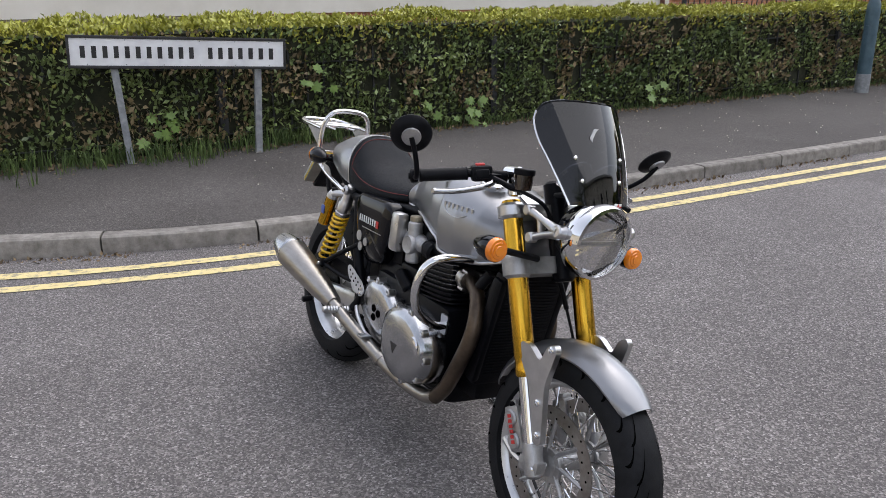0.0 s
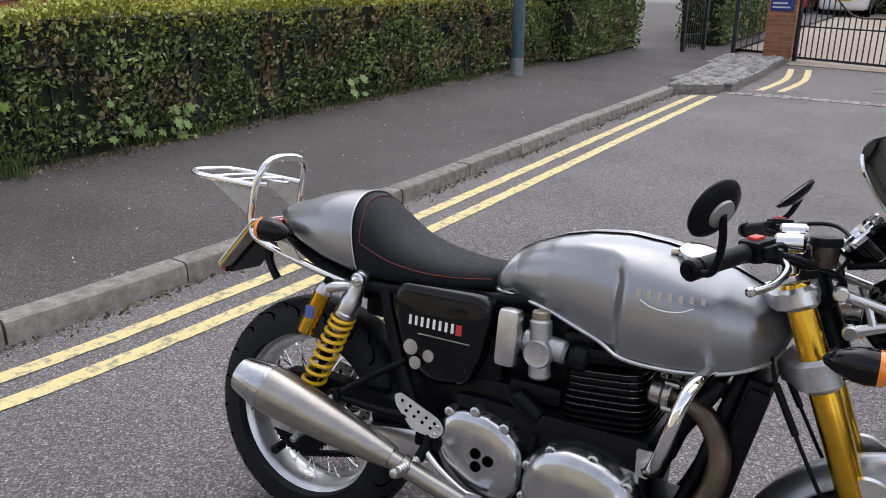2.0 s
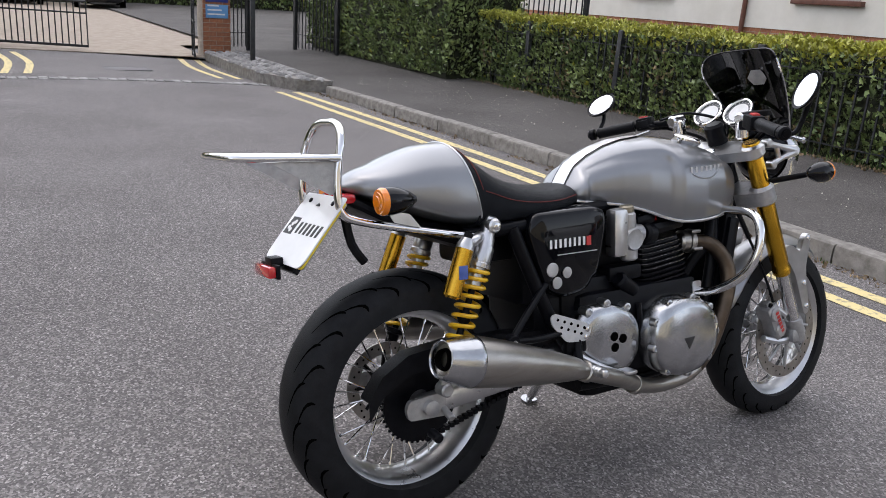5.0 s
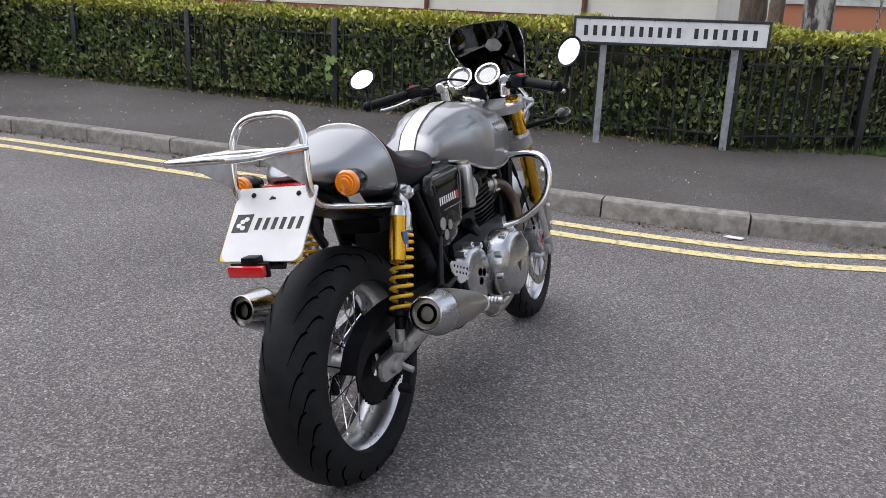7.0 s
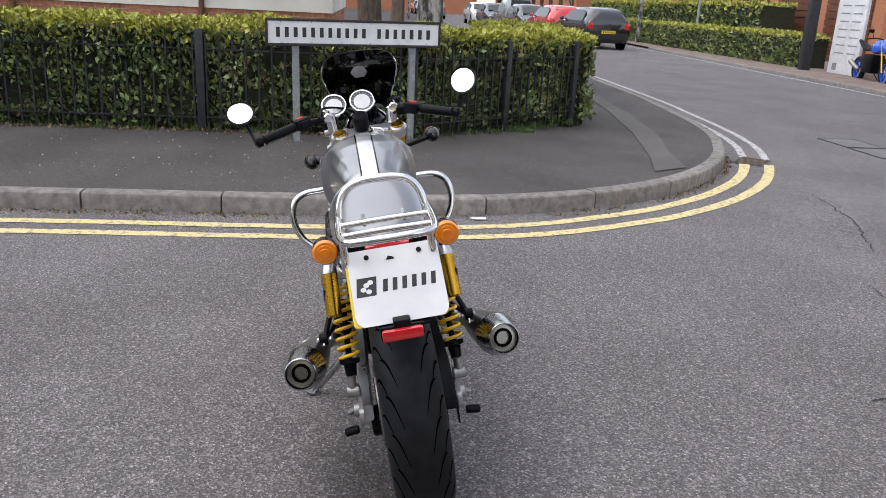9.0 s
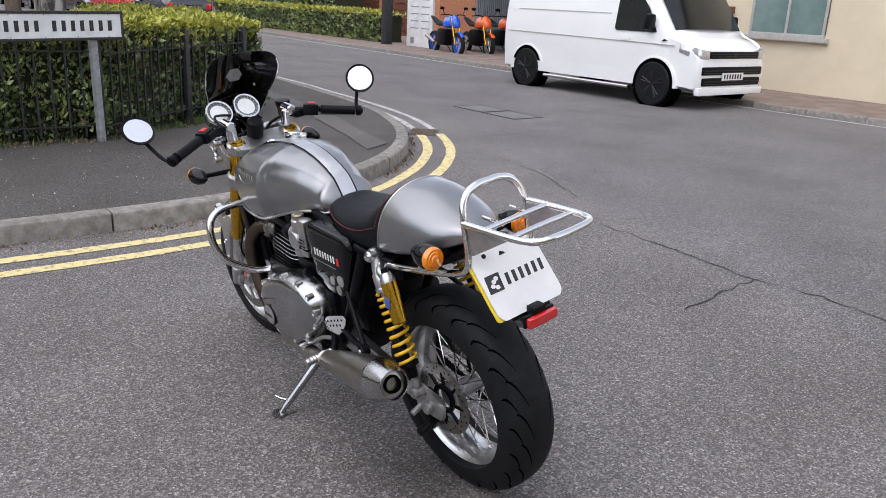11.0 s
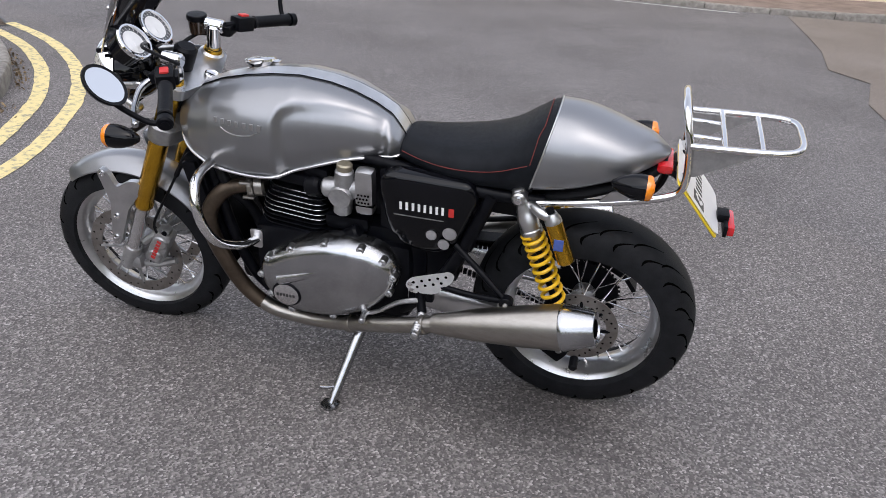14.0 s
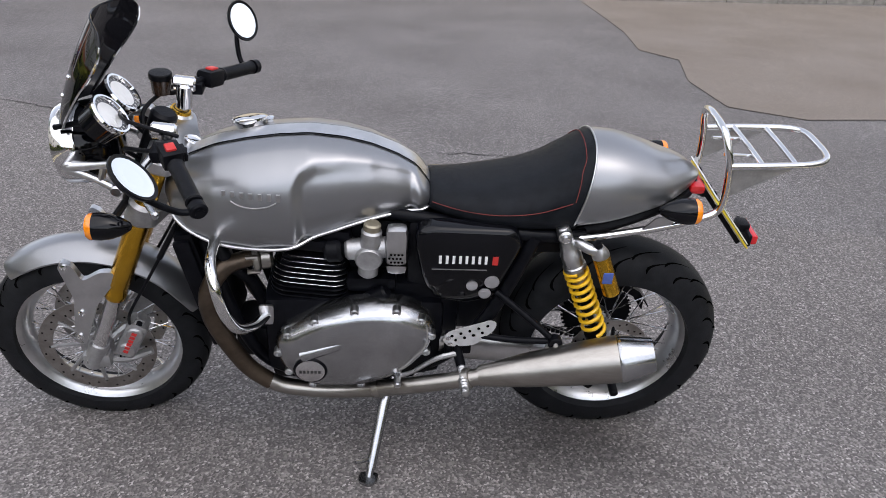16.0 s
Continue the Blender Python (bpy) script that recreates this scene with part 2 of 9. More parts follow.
def box(bm, x0, x1, y0, y1, z0, z1, bevel=0.0, m=None, seg=2):
    vs = bmesh.ops.create_cube(bm, size=1.0)["verts"]
    bmesh.ops.transform(bm, matrix=Matrix.Translation(((x0 + x1) / 2, (y0 + y1) / 2, (z0 + z1) / 2)) @ Matrix.Diagonal((x1 - x0, y1 - y0, z1 - z0, 1)), verts=vs)
    if bevel:
        es = list({e for v in vs for e in v.link_edges})
        vs = bmesh.ops.bevel(bm, geom=es, offset=bevel, segments=seg, affect="EDGES", profile=0.6)["verts"]
        vs = list({v for v in vs})
    if m is not None:
        link = {v for v in vs}
        todo = list(link)
        while todo:
            for e in todo.pop().link_edges:
                for o in e.verts:
                    if o not in link:
                        link.add(o)
                        todo.append(o)
        bmesh.ops.transform(bm, matrix=m, verts=list(link))
    return bm


def rings(bm, rows, close=True, cap=True):
    """Skins rows of points, all of one length; close: each row is a loop."""
    vs = [[bm.verts.new(p) for p in row] for row in rows]
    n = len(vs[0])
    for a, b in zip(vs, vs[1:]):
        for i in range(n if close else n - 1):
            j = (i + 1) % n
            try:
                bm.faces.new((a[i], a[j], b[j], b[i]))
            except ValueError:
                pass
    if cap and close:
        for row in (vs[0], vs[-1]):
            try:
                bm.faces.new(row)
            except ValueError:
                pass
    return bm


def spun(bm, profile, p0, axis, seg=24, loop=False):
    """Turns a profile of (along, radius) round the line from p0 along axis. loop: joins its last point to its first."""
    p0, a = Vector(p0), Vector(axis).normalized()
    u = a.orthogonal().normalized()
    w = a.cross(u)
    rows = []
    for d, r in profile:
        rows.append([p0 + a * d + (u * math.cos(q) + w * math.sin(q)) * max(r, 1e-4) for q in (2 * math.pi * i / seg for i in range(seg))])
    if loop:
        rows.append(rows[0])
    return rings(bm, rows, cap=not loop)


def rod(bm, p0, p1, r0, r1=None, seg=12):
    p0, p1 = Vector(p0), Vector(p1)
    d = (p1 - p0).length
    e = min(0.25 * min(r0, r1 or r0), d * 0.2)
    r1 = r0 if r1 is None else r1
    return spun(bm, [(0, r0 - e), (e, r0), (d - e, r1), (d, r1 - e)], p0, p1 - p0, seg)


def smoothed(pts, steps=6, loop=False):
    pts = [Vector(p) for p in pts]
    n = len(pts)
    out = []
    for i in range(n if loop else n - 1):
        p = [pts[(i + k) % n] if loop else pts[min(max(i + k, 0), n - 1)] for k in (-1, 0, 1, 2)]
        for s in range(steps):
            t = s / steps
            out.append(0.5 * (2 * p[1] + (p[2] - p[0]) * t + (2 * p[0] - 5 * p[1] + 4 * p[2] - p[3]) * t * t + (3 * p[1] - p[0] - 3 * p[2] + p[3]) * t**3))
    if not loop:
        out.append(pts[-1])
    return out


def tube(bm, pts, r, seg=10, steps=6, loop=False):
    """A bent tube through pts; r: one radius, or one for each point given."""
    path = smoothed(pts, steps, loop)
    n = len(path)
    rs = [r] * n if isinstance(r, (int, float)) else [r[min(int(i / steps), len(r) - 1)] * (1 - (i % steps) / steps) + r[min(int(i / steps) + 1, len(r) - 1)] * ((i % steps) / steps) for i in range(n)]
    rows, u = [], None
    for i, p in enumerate(path):
        a = (path[(i + 1) % n] - path[i - 1]) if loop else (path[min(i + 1, n - 1)] - path[max(i - 1, 0)])
        a.normalize()
        u = a.orthogonal().normalized() if u is None else (u - a * u.dot(a)).normalized()
        w = a.cross(u)
        rows.append([p + (u * math.cos(q) + w * math.sin(q)) * rs[i] for q in (2 * math.pi * k / seg for k in range(seg))])
    if loop:
        rows.append(rows[0])
    return rings(bm, rows, cap=not loop)


def slab(bm, outline, thick, m=None):
    """A plate: an outline of (x, y) with a thickness along z, from 0 to thick."""
    a = [bm.verts.new((x, y, 0)) for x, y in outline]
    b = [bm.verts.new((x, y, thick)) for x, y in outline]
    bm.faces.new(a[::-1])
    bm.faces.new(b)
    for i in range(len(a)):
        j = (i + 1) % len(a)
        bm.faces.new((a[i], a[j], b[j], b[i]))
    if m is not None:
        bmesh.ops.transform(bm, matrix=m, verts=a + b)
    return bm


def rounded(pts, r, seg=4):
    """The outline pts with its corners rounded by about r."""
    out = []
    n = len(pts)
    for i in range(n):
        p, a, b = Vector(pts[i]), Vector(pts[i - 1]), Vector(pts[(i + 1) % n])
        da, db = (a - p), (b - p)
        k = min(r, da.length * 0.45, db.length * 0.45)
        s, e = p + da.normalized() * k, p + db.normalized() * k
        for q in range(seg + 1):
            t = q / seg
            out.append(tuple((1 - t) ** 2 * s + 2 * t * (1 - t) * p + t * t * e))
    return out


def BM():
    return bmesh.new()


# ---- the ground, the roads and the pavements ----
def ease(t):
    t = min(1.0, max(0.0, t))
    return t * t * (3 - 2 * t)


def road_z(x, y):
    low = ease((-2.5 - y) / 6.0)
    camber = (-min(0.055, 0.075 * ((x + 0.3) / 3.3) ** 2) if x > -0.3 else -0.04 * min(1.0, ((x + 0.3) / 1.45) ** 2)) * (1 - low)
    return camber - 0.035 * low


def path_z(x, y):
    rise = 0.082 * min(1.0, max(0.0, (-1.9 - x) / 2.0)) + 0.075 * min(1.0, max(0.0, (x - 3.4) / 1.9)) * ease((y + 2.6) / 2.2)
    return 0.058 - 0.02 * ease((-2.0 - y) / 6.0) + rise


def grid_sheet(xs, ys, height):
    me = bpy.data.meshes.new("road")
    me.from_pydata([(x, y, height(x, y)) for y in ys for x in xs], [], [(j * len(xs) + i, j * len(xs) + i + 1, (j + 1) * len(xs) + i + 1, (j + 1) * len(xs) + i) for j in range(len(ys) - 1) for i in range(len(xs) - 1)])
    me.polygons.foreach_set("use_smooth", [True] * len(me.polygons))
    return me


near_x = [-4 + 0.25 * i for i in range(45)]
near_y = [-10 + 0.4 * i for i in range(68)]
road_me = grid_sheet([-1500, -300, -80, -30, -12] + near_x + [12, 20, 40, 90, 300, 1500], [-1500, -300, -80, -40, -20, -14] + near_y + [22, 30, 60, 120, 300, 1500], road_z)
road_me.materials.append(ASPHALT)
road = tagged(new("road", road_me), "grey worn asphalt road with pale stone chips", "road", kind="structure")

# kerb lines, from the gate to the mouth of the side road and round the corner
K1 = [(-1.52, 11.0), (-1.56, 9.0), (-1.60, 6.5), (-1.63, 4.0), (-1.66, 2.4), (-1.74, 1.1), (-1.84, 0.15), (-2.06, -0.72), (-2.40, -1.55), (-3.0, -2.4), (-4.0, -3.15), (-5.6, -3.7), (-8.5, -4.1), (-14.0, -4.4), (-40.0, -4.8)]
K2 = [(2.86, 11.0), (2.96, 9.0), (3.12, 6.5), (3.25, 4.0), (3.28, 2.0), (3.27, 0.9), (3.29, 0.0), (3.40, -0.8), (3.62, -1.5), (3.92, -2.05), (4.4, -2.6), (5.05, -3.12), (5.9, -3.55), (7.2, -3.95), (9.5, -4.2), (14.0, -4.4), (40.0, -4.9), (90.0, -6.0)]
K3 = [(40.0, -11.2), (20.0, -10.55), (11.0, -10.3), (6.0, -10.2), (3.2, -10.25), (0.3, -10.33), (-1.3, -10.42), (-4.2, -11.0), (-12, -12.4), (-40, -15.5)]


def spread_line(pts, gap):
    """The line through pts, at even steps."""
    fine = smoothed([(x, y, 0) for x, y in pts], 24)
    out, left = [fine[0].to_2d()], gap
    for a, b in zip(fine, fine[1:]):
        a, b = a.to_2d(), b.to_2d()
        d = (b - a).length
        while d >= left:
            a = a + (b - a) * (left / d)
            out.append(a.copy())
            d, left = (b - a).length, gap
        left -= d
    return out


def beside(line, off):
    out = []
    for i, p in enumerate(line):
        t = (line[min(i + 1, len(line) - 1)] - line[max(i - 1, 0)]).normalized()
        out.append(p + Vector((-t.y, t.x)) * off)
    return out


def pavement(name, line, side, back, label):
    """A raised footway: kerb line, which side of it the footway lies on (1: left), and the points that close it behind."""
    edge = beside(spread_line(line, 0.3), 0.12 * side)
    poly = [(*p, path_z(*p)) for p in edge] + [(x, y, path_z(x, y)) for x, y in back]
    from mathutils.geometry import tessellate_polygon
    tris = tessellate_polygon([[Vector(p) for p in poly]])
    me = bpy.data.meshes.new(name)
    me.from_pydata(poly, [], tris)
    bm = BM()
    bm.from_mesh(me)
    for n_, cuts in (((1, 0, 0), (-3.9, -3.2, -2.5, -1.9, 3.4, 4.0, 4.65, 5.3)), ((0, 1, 0), (-8.0, -6.0, -4.0, -2.6, -1.8, -1.1, -0.4, 4.0))):
        for c in cuts:
            bmesh.ops.bisect_plane(bm, geom=bm.verts[:] + bm.edges[:] + bm.faces[:], dist=1e-5, plane_co=Vector(n_) * c, plane_no=n_)
    for v in bm.verts:
        v.co.z = path_z(v.co.x, v.co.y)
    bmesh.ops.recalc_face_normals(bm, faces=bm.faces)
    if sum(f.normal.z for f in bm.faces) < 0:
        bmesh.ops.reverse_faces(bm, faces=bm.faces)
    bm.to_mesh(me)
    bm.free()
    me.materials.append(FOOTWAY)
    return tagged(new(name, me), label, "pavement", kind="structure")


pave1 = pavement("pavement_1", K1, -1, [(-40, -30), (-40, 40), (-2.1, 40), (-2.1, 15.2), (-1.5, 13.2)], "dark grey asphalt pavement along the hedge with a concrete kerb")
pave2 = pavement("pavement_2", K2, 1, [(90, 40), (3.4, 40), (3.4, 14.2), (2.7, 13.0)], "dark grey asphalt pavement round the corner with a concrete kerb")
pave3 = pavement("pavement_3", K3, 1, [(-40, -40), (40, -40)], "reddish brown pavement before the cream building")
pave3.data.materials[0] = mat("reddish_paving", (0.15, 0.11, 0.09), (0.25, 0.19, 0.16), rough=0.9, scale=3, bump=0.6, bscale=90)


def kerb_run(line, side, parent, reach):
    """Kerb stones 0.9 m long, each its own piece, with joints between them."""
    fine = spread_line(line, 0.1)
    rnd = random.Random(4)
    for k in range(0, len(fine) - 9, 9):
        if not reach(fine[k]):
            continue
        seg = fine[k:k + 10]
        lift, push = rnd.uniform(-0.004, 0.004), rnd.uniform(-0.004, 0.004)
        bm = BM()
        rows = []
        dirs = [(seg[min(i + 1, 9)] - seg[max(i - 1, 0)]).normalized() for i in range(10)]
        for i in range(0, 10, 3):
            p, t = seg[i].copy(), dirs[i]
            if i in (0, 9):
                p += t * (0.006 if i == 0 else -0.006)
            nrm = Vector((-t.y, t.x)) * side
            z = path_z(*p) + 0.004 + lift
            zr = road_z(*p) - 0.12
            rows.append([Vector((*(p + nrm * o), h)) for o, h in ((push, zr), (push, z - 0.03), (push + 0.008, z - 0.009), (push + 0.024, z), (push + 0.125, z), (push + 0.125, zr))])
        rings(bm, rows)
        part("kerb_stone", bm, KERB, parent, smooth=25)


def stripe(name, line, off, width, side, material, z=0.004, start=None, stop=None, label="", kind="structure"):
    """A painted line beside a kerb, with slightly ragged edges."""
    pts = [p for p in beside(spread_line(line, 0.08), -off * side) if (start is None or start(p)) and (stop is None or stop(p))]
    rnd = random.Random(len(pts))
    a = [p + Vector((rnd.uniform(-1, 1), rnd.uniform(-1, 1))) * 0.004 for p in beside(pts, width / 2)]
    b = [p + Vector((rnd.uniform(-1, 1), rnd.uniform(-1, 1))) * 0.004 for p in beside(pts, -width / 2)]
    bm = BM()
    rings(bm, [[Vector((*p, road_z(*p) + z)), Vector((*q, road_z(*q) + z))] for p, q in zip(a, b)], close=False)
    for f in bm.faces:
        f.normal_update()
        if f.normal.z < 0:
            f.normal_flip()
    me = bpy.data.meshes.new(name)
    bm.to_mesh(me)
    bm.free()
    me.materials.append(material)
    return tagged(new(name, me), label, "road marking", kind=kind)


K2Y = [(x + (0.09 if -3.6 < y < -1.2 else 0.0), y + (0.07 if -3.6 < y < -1.8 else 0.0)) for x, y in K2]
for line, side, stop in ((K1, -1, lambda p: p.y < 9.15 and p.x > -20), (K2Y, 1, lambda p: p.y < 8.6 and p.x < 5.6)):
    stripe("yellow_line", line, 0.30, 0.095, side, YELLOW, stop=stop, label="worn outer yellow line beside the kerb")
    stripe("yellow_line", line, 0.53, 0.095, side, YELLOW, stop=stop, label="worn inner yellow line beside the kerb")
stripe("white_line", K2, 0.20, 0.08, 1, WHITELINE, stop=lambda p: 5.95 < p.x < 40, label="faded pale line beside the kerb")
stripe("white_line", K2, 0.42, 0.08, 1, WHITELINE, stop=lambda p: 5.80 < p.x < 40, label="faded pale line beside the kerb")
stripe("white_line", K3, 0.2, 0.08, 1, WHITELINE, stop=lambda p: -1 < p.x < 30, label="faded pale line before the building")
for x0, x1, side in ((-0.62, -0.40, 1), (-0.36, -0.14, 1), (2.33, 2.10, -1), (2.06, 1.84, -1)):
    stripe("yellow_line", [(x0, 9.9), ((x0 + x1) / 2 - 0.02 * side, 11.35), (x0 - 0.06 * side, 12.95)], 0, 0.095, 1, YELLOW, label="worn yellow line before the gate")

# the paler old surface at the far side of the crossing
bm = BM()
slab(bm, [(-1.62, -10.4), (-1.68, -8.6), (-1.70, -7.5), (-1.62, -6.4), (-1.92, -5.95), (-1.74, -5.0), (-1.80, -4.1), (-2.3, -3.8), (-3.2, -3.95), (-4.6, -4.25), (-6.0, -4.4), (-9.0, -4.9), (-22, -5.4), (-24, -13.4), (-12, -12.2), (-4.2, -10.95)], 0.004)
me = solid("patch", bm, OLDROAD, 0)
for v in me.vertices:
    v.co.z += road_z(v.co.x, v.co.y) + 0.004
tagged(new("old_road_surface", me), "paler worn brownish road surface", "road surface", kind="structure")


# ---- the motorcycle ----
# local axes: x ahead, y to its left, z up; the rear tyre touches the ground at the origin; it leans on its side stand
SILVERPAINT = mat("silver_tank_paint", (0.235, 0.24, 0.252), (0.29, 0.295, 0.308), rough=0.36, metal=0.84, scale=900, coat=0.7)
BLACKGLOSS = mat("gloss_black_panel", (0.002, 0.0022, 0.0032), (0.004, 0.0042, 0.006), rough=0.06, scale=5, spec=0.28)
BLACKMETAL = mat("satin_black_metal", (0.002, 0.0022, 0.0034), (0.005, 0.0054, 0.0075), rough=0.34, metal=0.0, spec=0.11, scale=30, bump=0.15, bscale=200, rvar=0.1)
CHROME = mat("chrome", (0.72, 0.72, 0.73), (0.80, 0.80, 0.80), rough=0.06, metal=1.0, scale=6, rvar=0.04)
ALLOY = mat("brushed_alloy", (0.50, 0.505, 0.51), (0.64, 0.64, 0.65), rough=0.30, metal=1.0, scale=12, bump=0.05, bscale=300, rvar=0.1)
POLISHED = mat("polished_alloy", (0.36, 0.37, 0.385), (0.50, 0.51, 0.525), rough=0.21, metal=1.0, scale=9, bump=0.05, bscale=60, rvar=0.10)
CASTALLOY = mat("cast_alloy", (0.36, 0.36, 0.365), (0.48, 0.48, 0.485), rough=0.45, metal=0.85, scale=40, bump=0.2, bscale=350, rvar=0.1)
STEEL = mat("brushed_steel", (0.33, 0.312, 0.285), (0.40, 0.378, 0.35), rough=0.30, metal=1.0, scale=9, bump=0.04, bscale=90, stretch=(1, 8, 8), rvar=0.04)
HEATSTEEL = mat("heat_browned_steel", (0.055, 0.042, 0.033), (0.15, 0.115, 0.085), rough=0.4, metal=0.9, scale=7, bump=0.1, rvar=0.1)
GOLD = mat("gold_anodised", (0.62, 0.34, 0.03), (0.72, 0.42, 0.05), rough=0.24, metal=1.0, scale=15, rvar=0.05)
SPRINGYEL = mat("yellow_spring_paint", (0.75, 0.42, 0.01), (0.85, 0.52, 0.02), rough=0.35, scale=30, coat=0.4)
SEATVINYL = mat("black_seat_vinyl", (0.0045, 0.0055, 0.0075), (0.009, 0.0105, 0.0135), rough=0.48, scale=30, bump=0.35, bscale=700, rvar=0.08, spec=0.12)
STITCH = mat("red_stitching", (0.10, 0.015, 0.012), (0.16, 0.022, 0.018), rough=0.8, scale=50)
RUBBER = mat("tyre_rubber", (0.006, 0.0066, 0.008), (0.013, 0.0138, 0.016), rough=0.58, scale=25, bump=0.15, bscale=300, rvar=0.12, spec=0.18)
# near-black without gloss: shade painted into grooves, holes and hollows
HOLLOWSHADE = mat("tread_groove", (0.0015, 0.0015, 0.0015), (0.003, 0.003, 0.003), spec=0.0, rough=0.9, scale=25)
AMBER = mat("amber_lens", (0.80, 0.20, 0.005), (0.88, 0.27, 0.01), rough=0.12, scale=20, coat=1.0)
REDLENS = mat("red_lens", (0.50, 0.008, 0.012), (0.62, 0.015, 0.02), rough=0.12, scale=20, coat=1.0)
REDPAINT = mat("red_paint", (0.45, 0.02, 0.02), (0.55, 0.035, 0.03), rough=0.4, scale=20)
WHITEPAINT = mat("white_lettering", (0.70, 0.70, 0.70), (0.80, 0.80, 0.80), rough=0.4, scale=20)
PLATEWHITE = mat("white_plate", (0.72, 0.72, 0.73), (0.80, 0.80, 0.80), rough=0.35, scale=8, coat=0.3)
PLATEYEL = mat("yellow_plate", (0.75, 0.55, 0.02), (0.80, 0.60, 0.04), rough=0.4, scale=8)
DIAL = mat("dial_face", (0.07, 0.075, 0.085), (0.12, 0.125, 0.14), rough=0.35, scale=30, coat=0.4)
MIRROR = mat("mirror_glass", (0.86, 0.87, 0.88), rough=0.01, metal=1.0)
SMOKE = glass("smoked_screen", (0.022, 0.023, 0.028))
CLEAR = glass("clear_glass", (0.95, 0.95, 0.95))
DISCSTEEL = mat("brake_disc_steel", (0.30, 0.28, 0.26), (0.42, 0.40, 0.38), rough=0.35, metal=1.0, scale=30, rvar=0.1)

BIKE = pose(-0.0109, -0.0089, -0.0032, 0, 0, 2.61) @ pose(0, 0, 0, -10.09, 0, 0)
bike = thing("motorcycle", "silver and black classic twin motorcycle leaning on its side stand", "motorcycle", BIKE)
RAKE = radians(22.8)
STEM = Vector((1.105, -0.008, 0.93))
DOWN = Vector((math.sin(RAKE), 0, -math.cos(RAKE)))
TURN = Matrix.Translation((0.010, -0.012, -0.004)) @ Matrix.Translation(STEM) @ Matrix.Rotation(radians(-2.8), 4, DOWN) @ Matrix.Translation(-STEM)
WHEELTURN = Matrix.Translation((0.010, -0.014, -0.004)) @ Matrix.Translation(STEM) @ Matrix.Rotation(radians(-1.6), 4, DOWN) @ Matrix.Translation(-STEM)
AXLE = Vector((1.388, -0.018, 0.264))


def add(name, bm, material, label="", parent=None, front=False, smooth=40.0):
    if front:
        # the steering is turned a little to the left, the wheel a little less than the bars
        for v in bm.verts:
            v.co = (WHEELTURN if front == "wheel" else TURN) @ v.co
    else:
        # the body stretches a little ahead of the seat, to its true wheelbase
        for v in bm.verts:
            v.co.x += 0.05 * max(0.0, v.co.x - 0.45)
    return part(name, bm, material, parent or bike, label, smooth)


def add_each(name, bm, material, label="", parent=None, front=False, smooth=40.0):
    """Links every loose piece of bm as a part of its own."""
    left = set(bm.verts)
    while left:
        seed = min(left, key=lambda v: v.index if v.index >= 0 else 0)
        group, todo = {seed}, [seed]
        while todo:
            for e in todo.pop().link_edges:
                for v in e.verts:
                    if v not in group:
                        group.add(v)
                        todo.append(v)
        left -= group
        one = BM()
        to = {v: one.verts.new(v.co) for v in group}
        for f in {f for v in group for f in v.link_faces}:
            one.faces.new([to[v] for v in f.verts])
        add(name, one, material, label, parent, front, smooth)
    bm.free()


def blend(table, x):
    """Reads a table of (x, value) with straight lines between its rows."""
    table = sorted(table)
    xs, vs = [a for a, _ in table], [b for _, b in table]
    return float(np.interp(x, xs, vs))


def curve_through(table, n=6):
    return [(p.x, p.z) for p in smoothed([(a, 0, b) for a, b in table], n)]


# -- wheels --
def tyre_section(R, w, bead):
    half, out = w / 2, []
    for i in range(17):
        a = math.pi * i / 16
        out.append((-half * math.copysign(abs(math.cos(a)) ** 0.8, math.cos(a)), bead + (R - bead) * (math.sin(a) ** 0.72)))
    return out


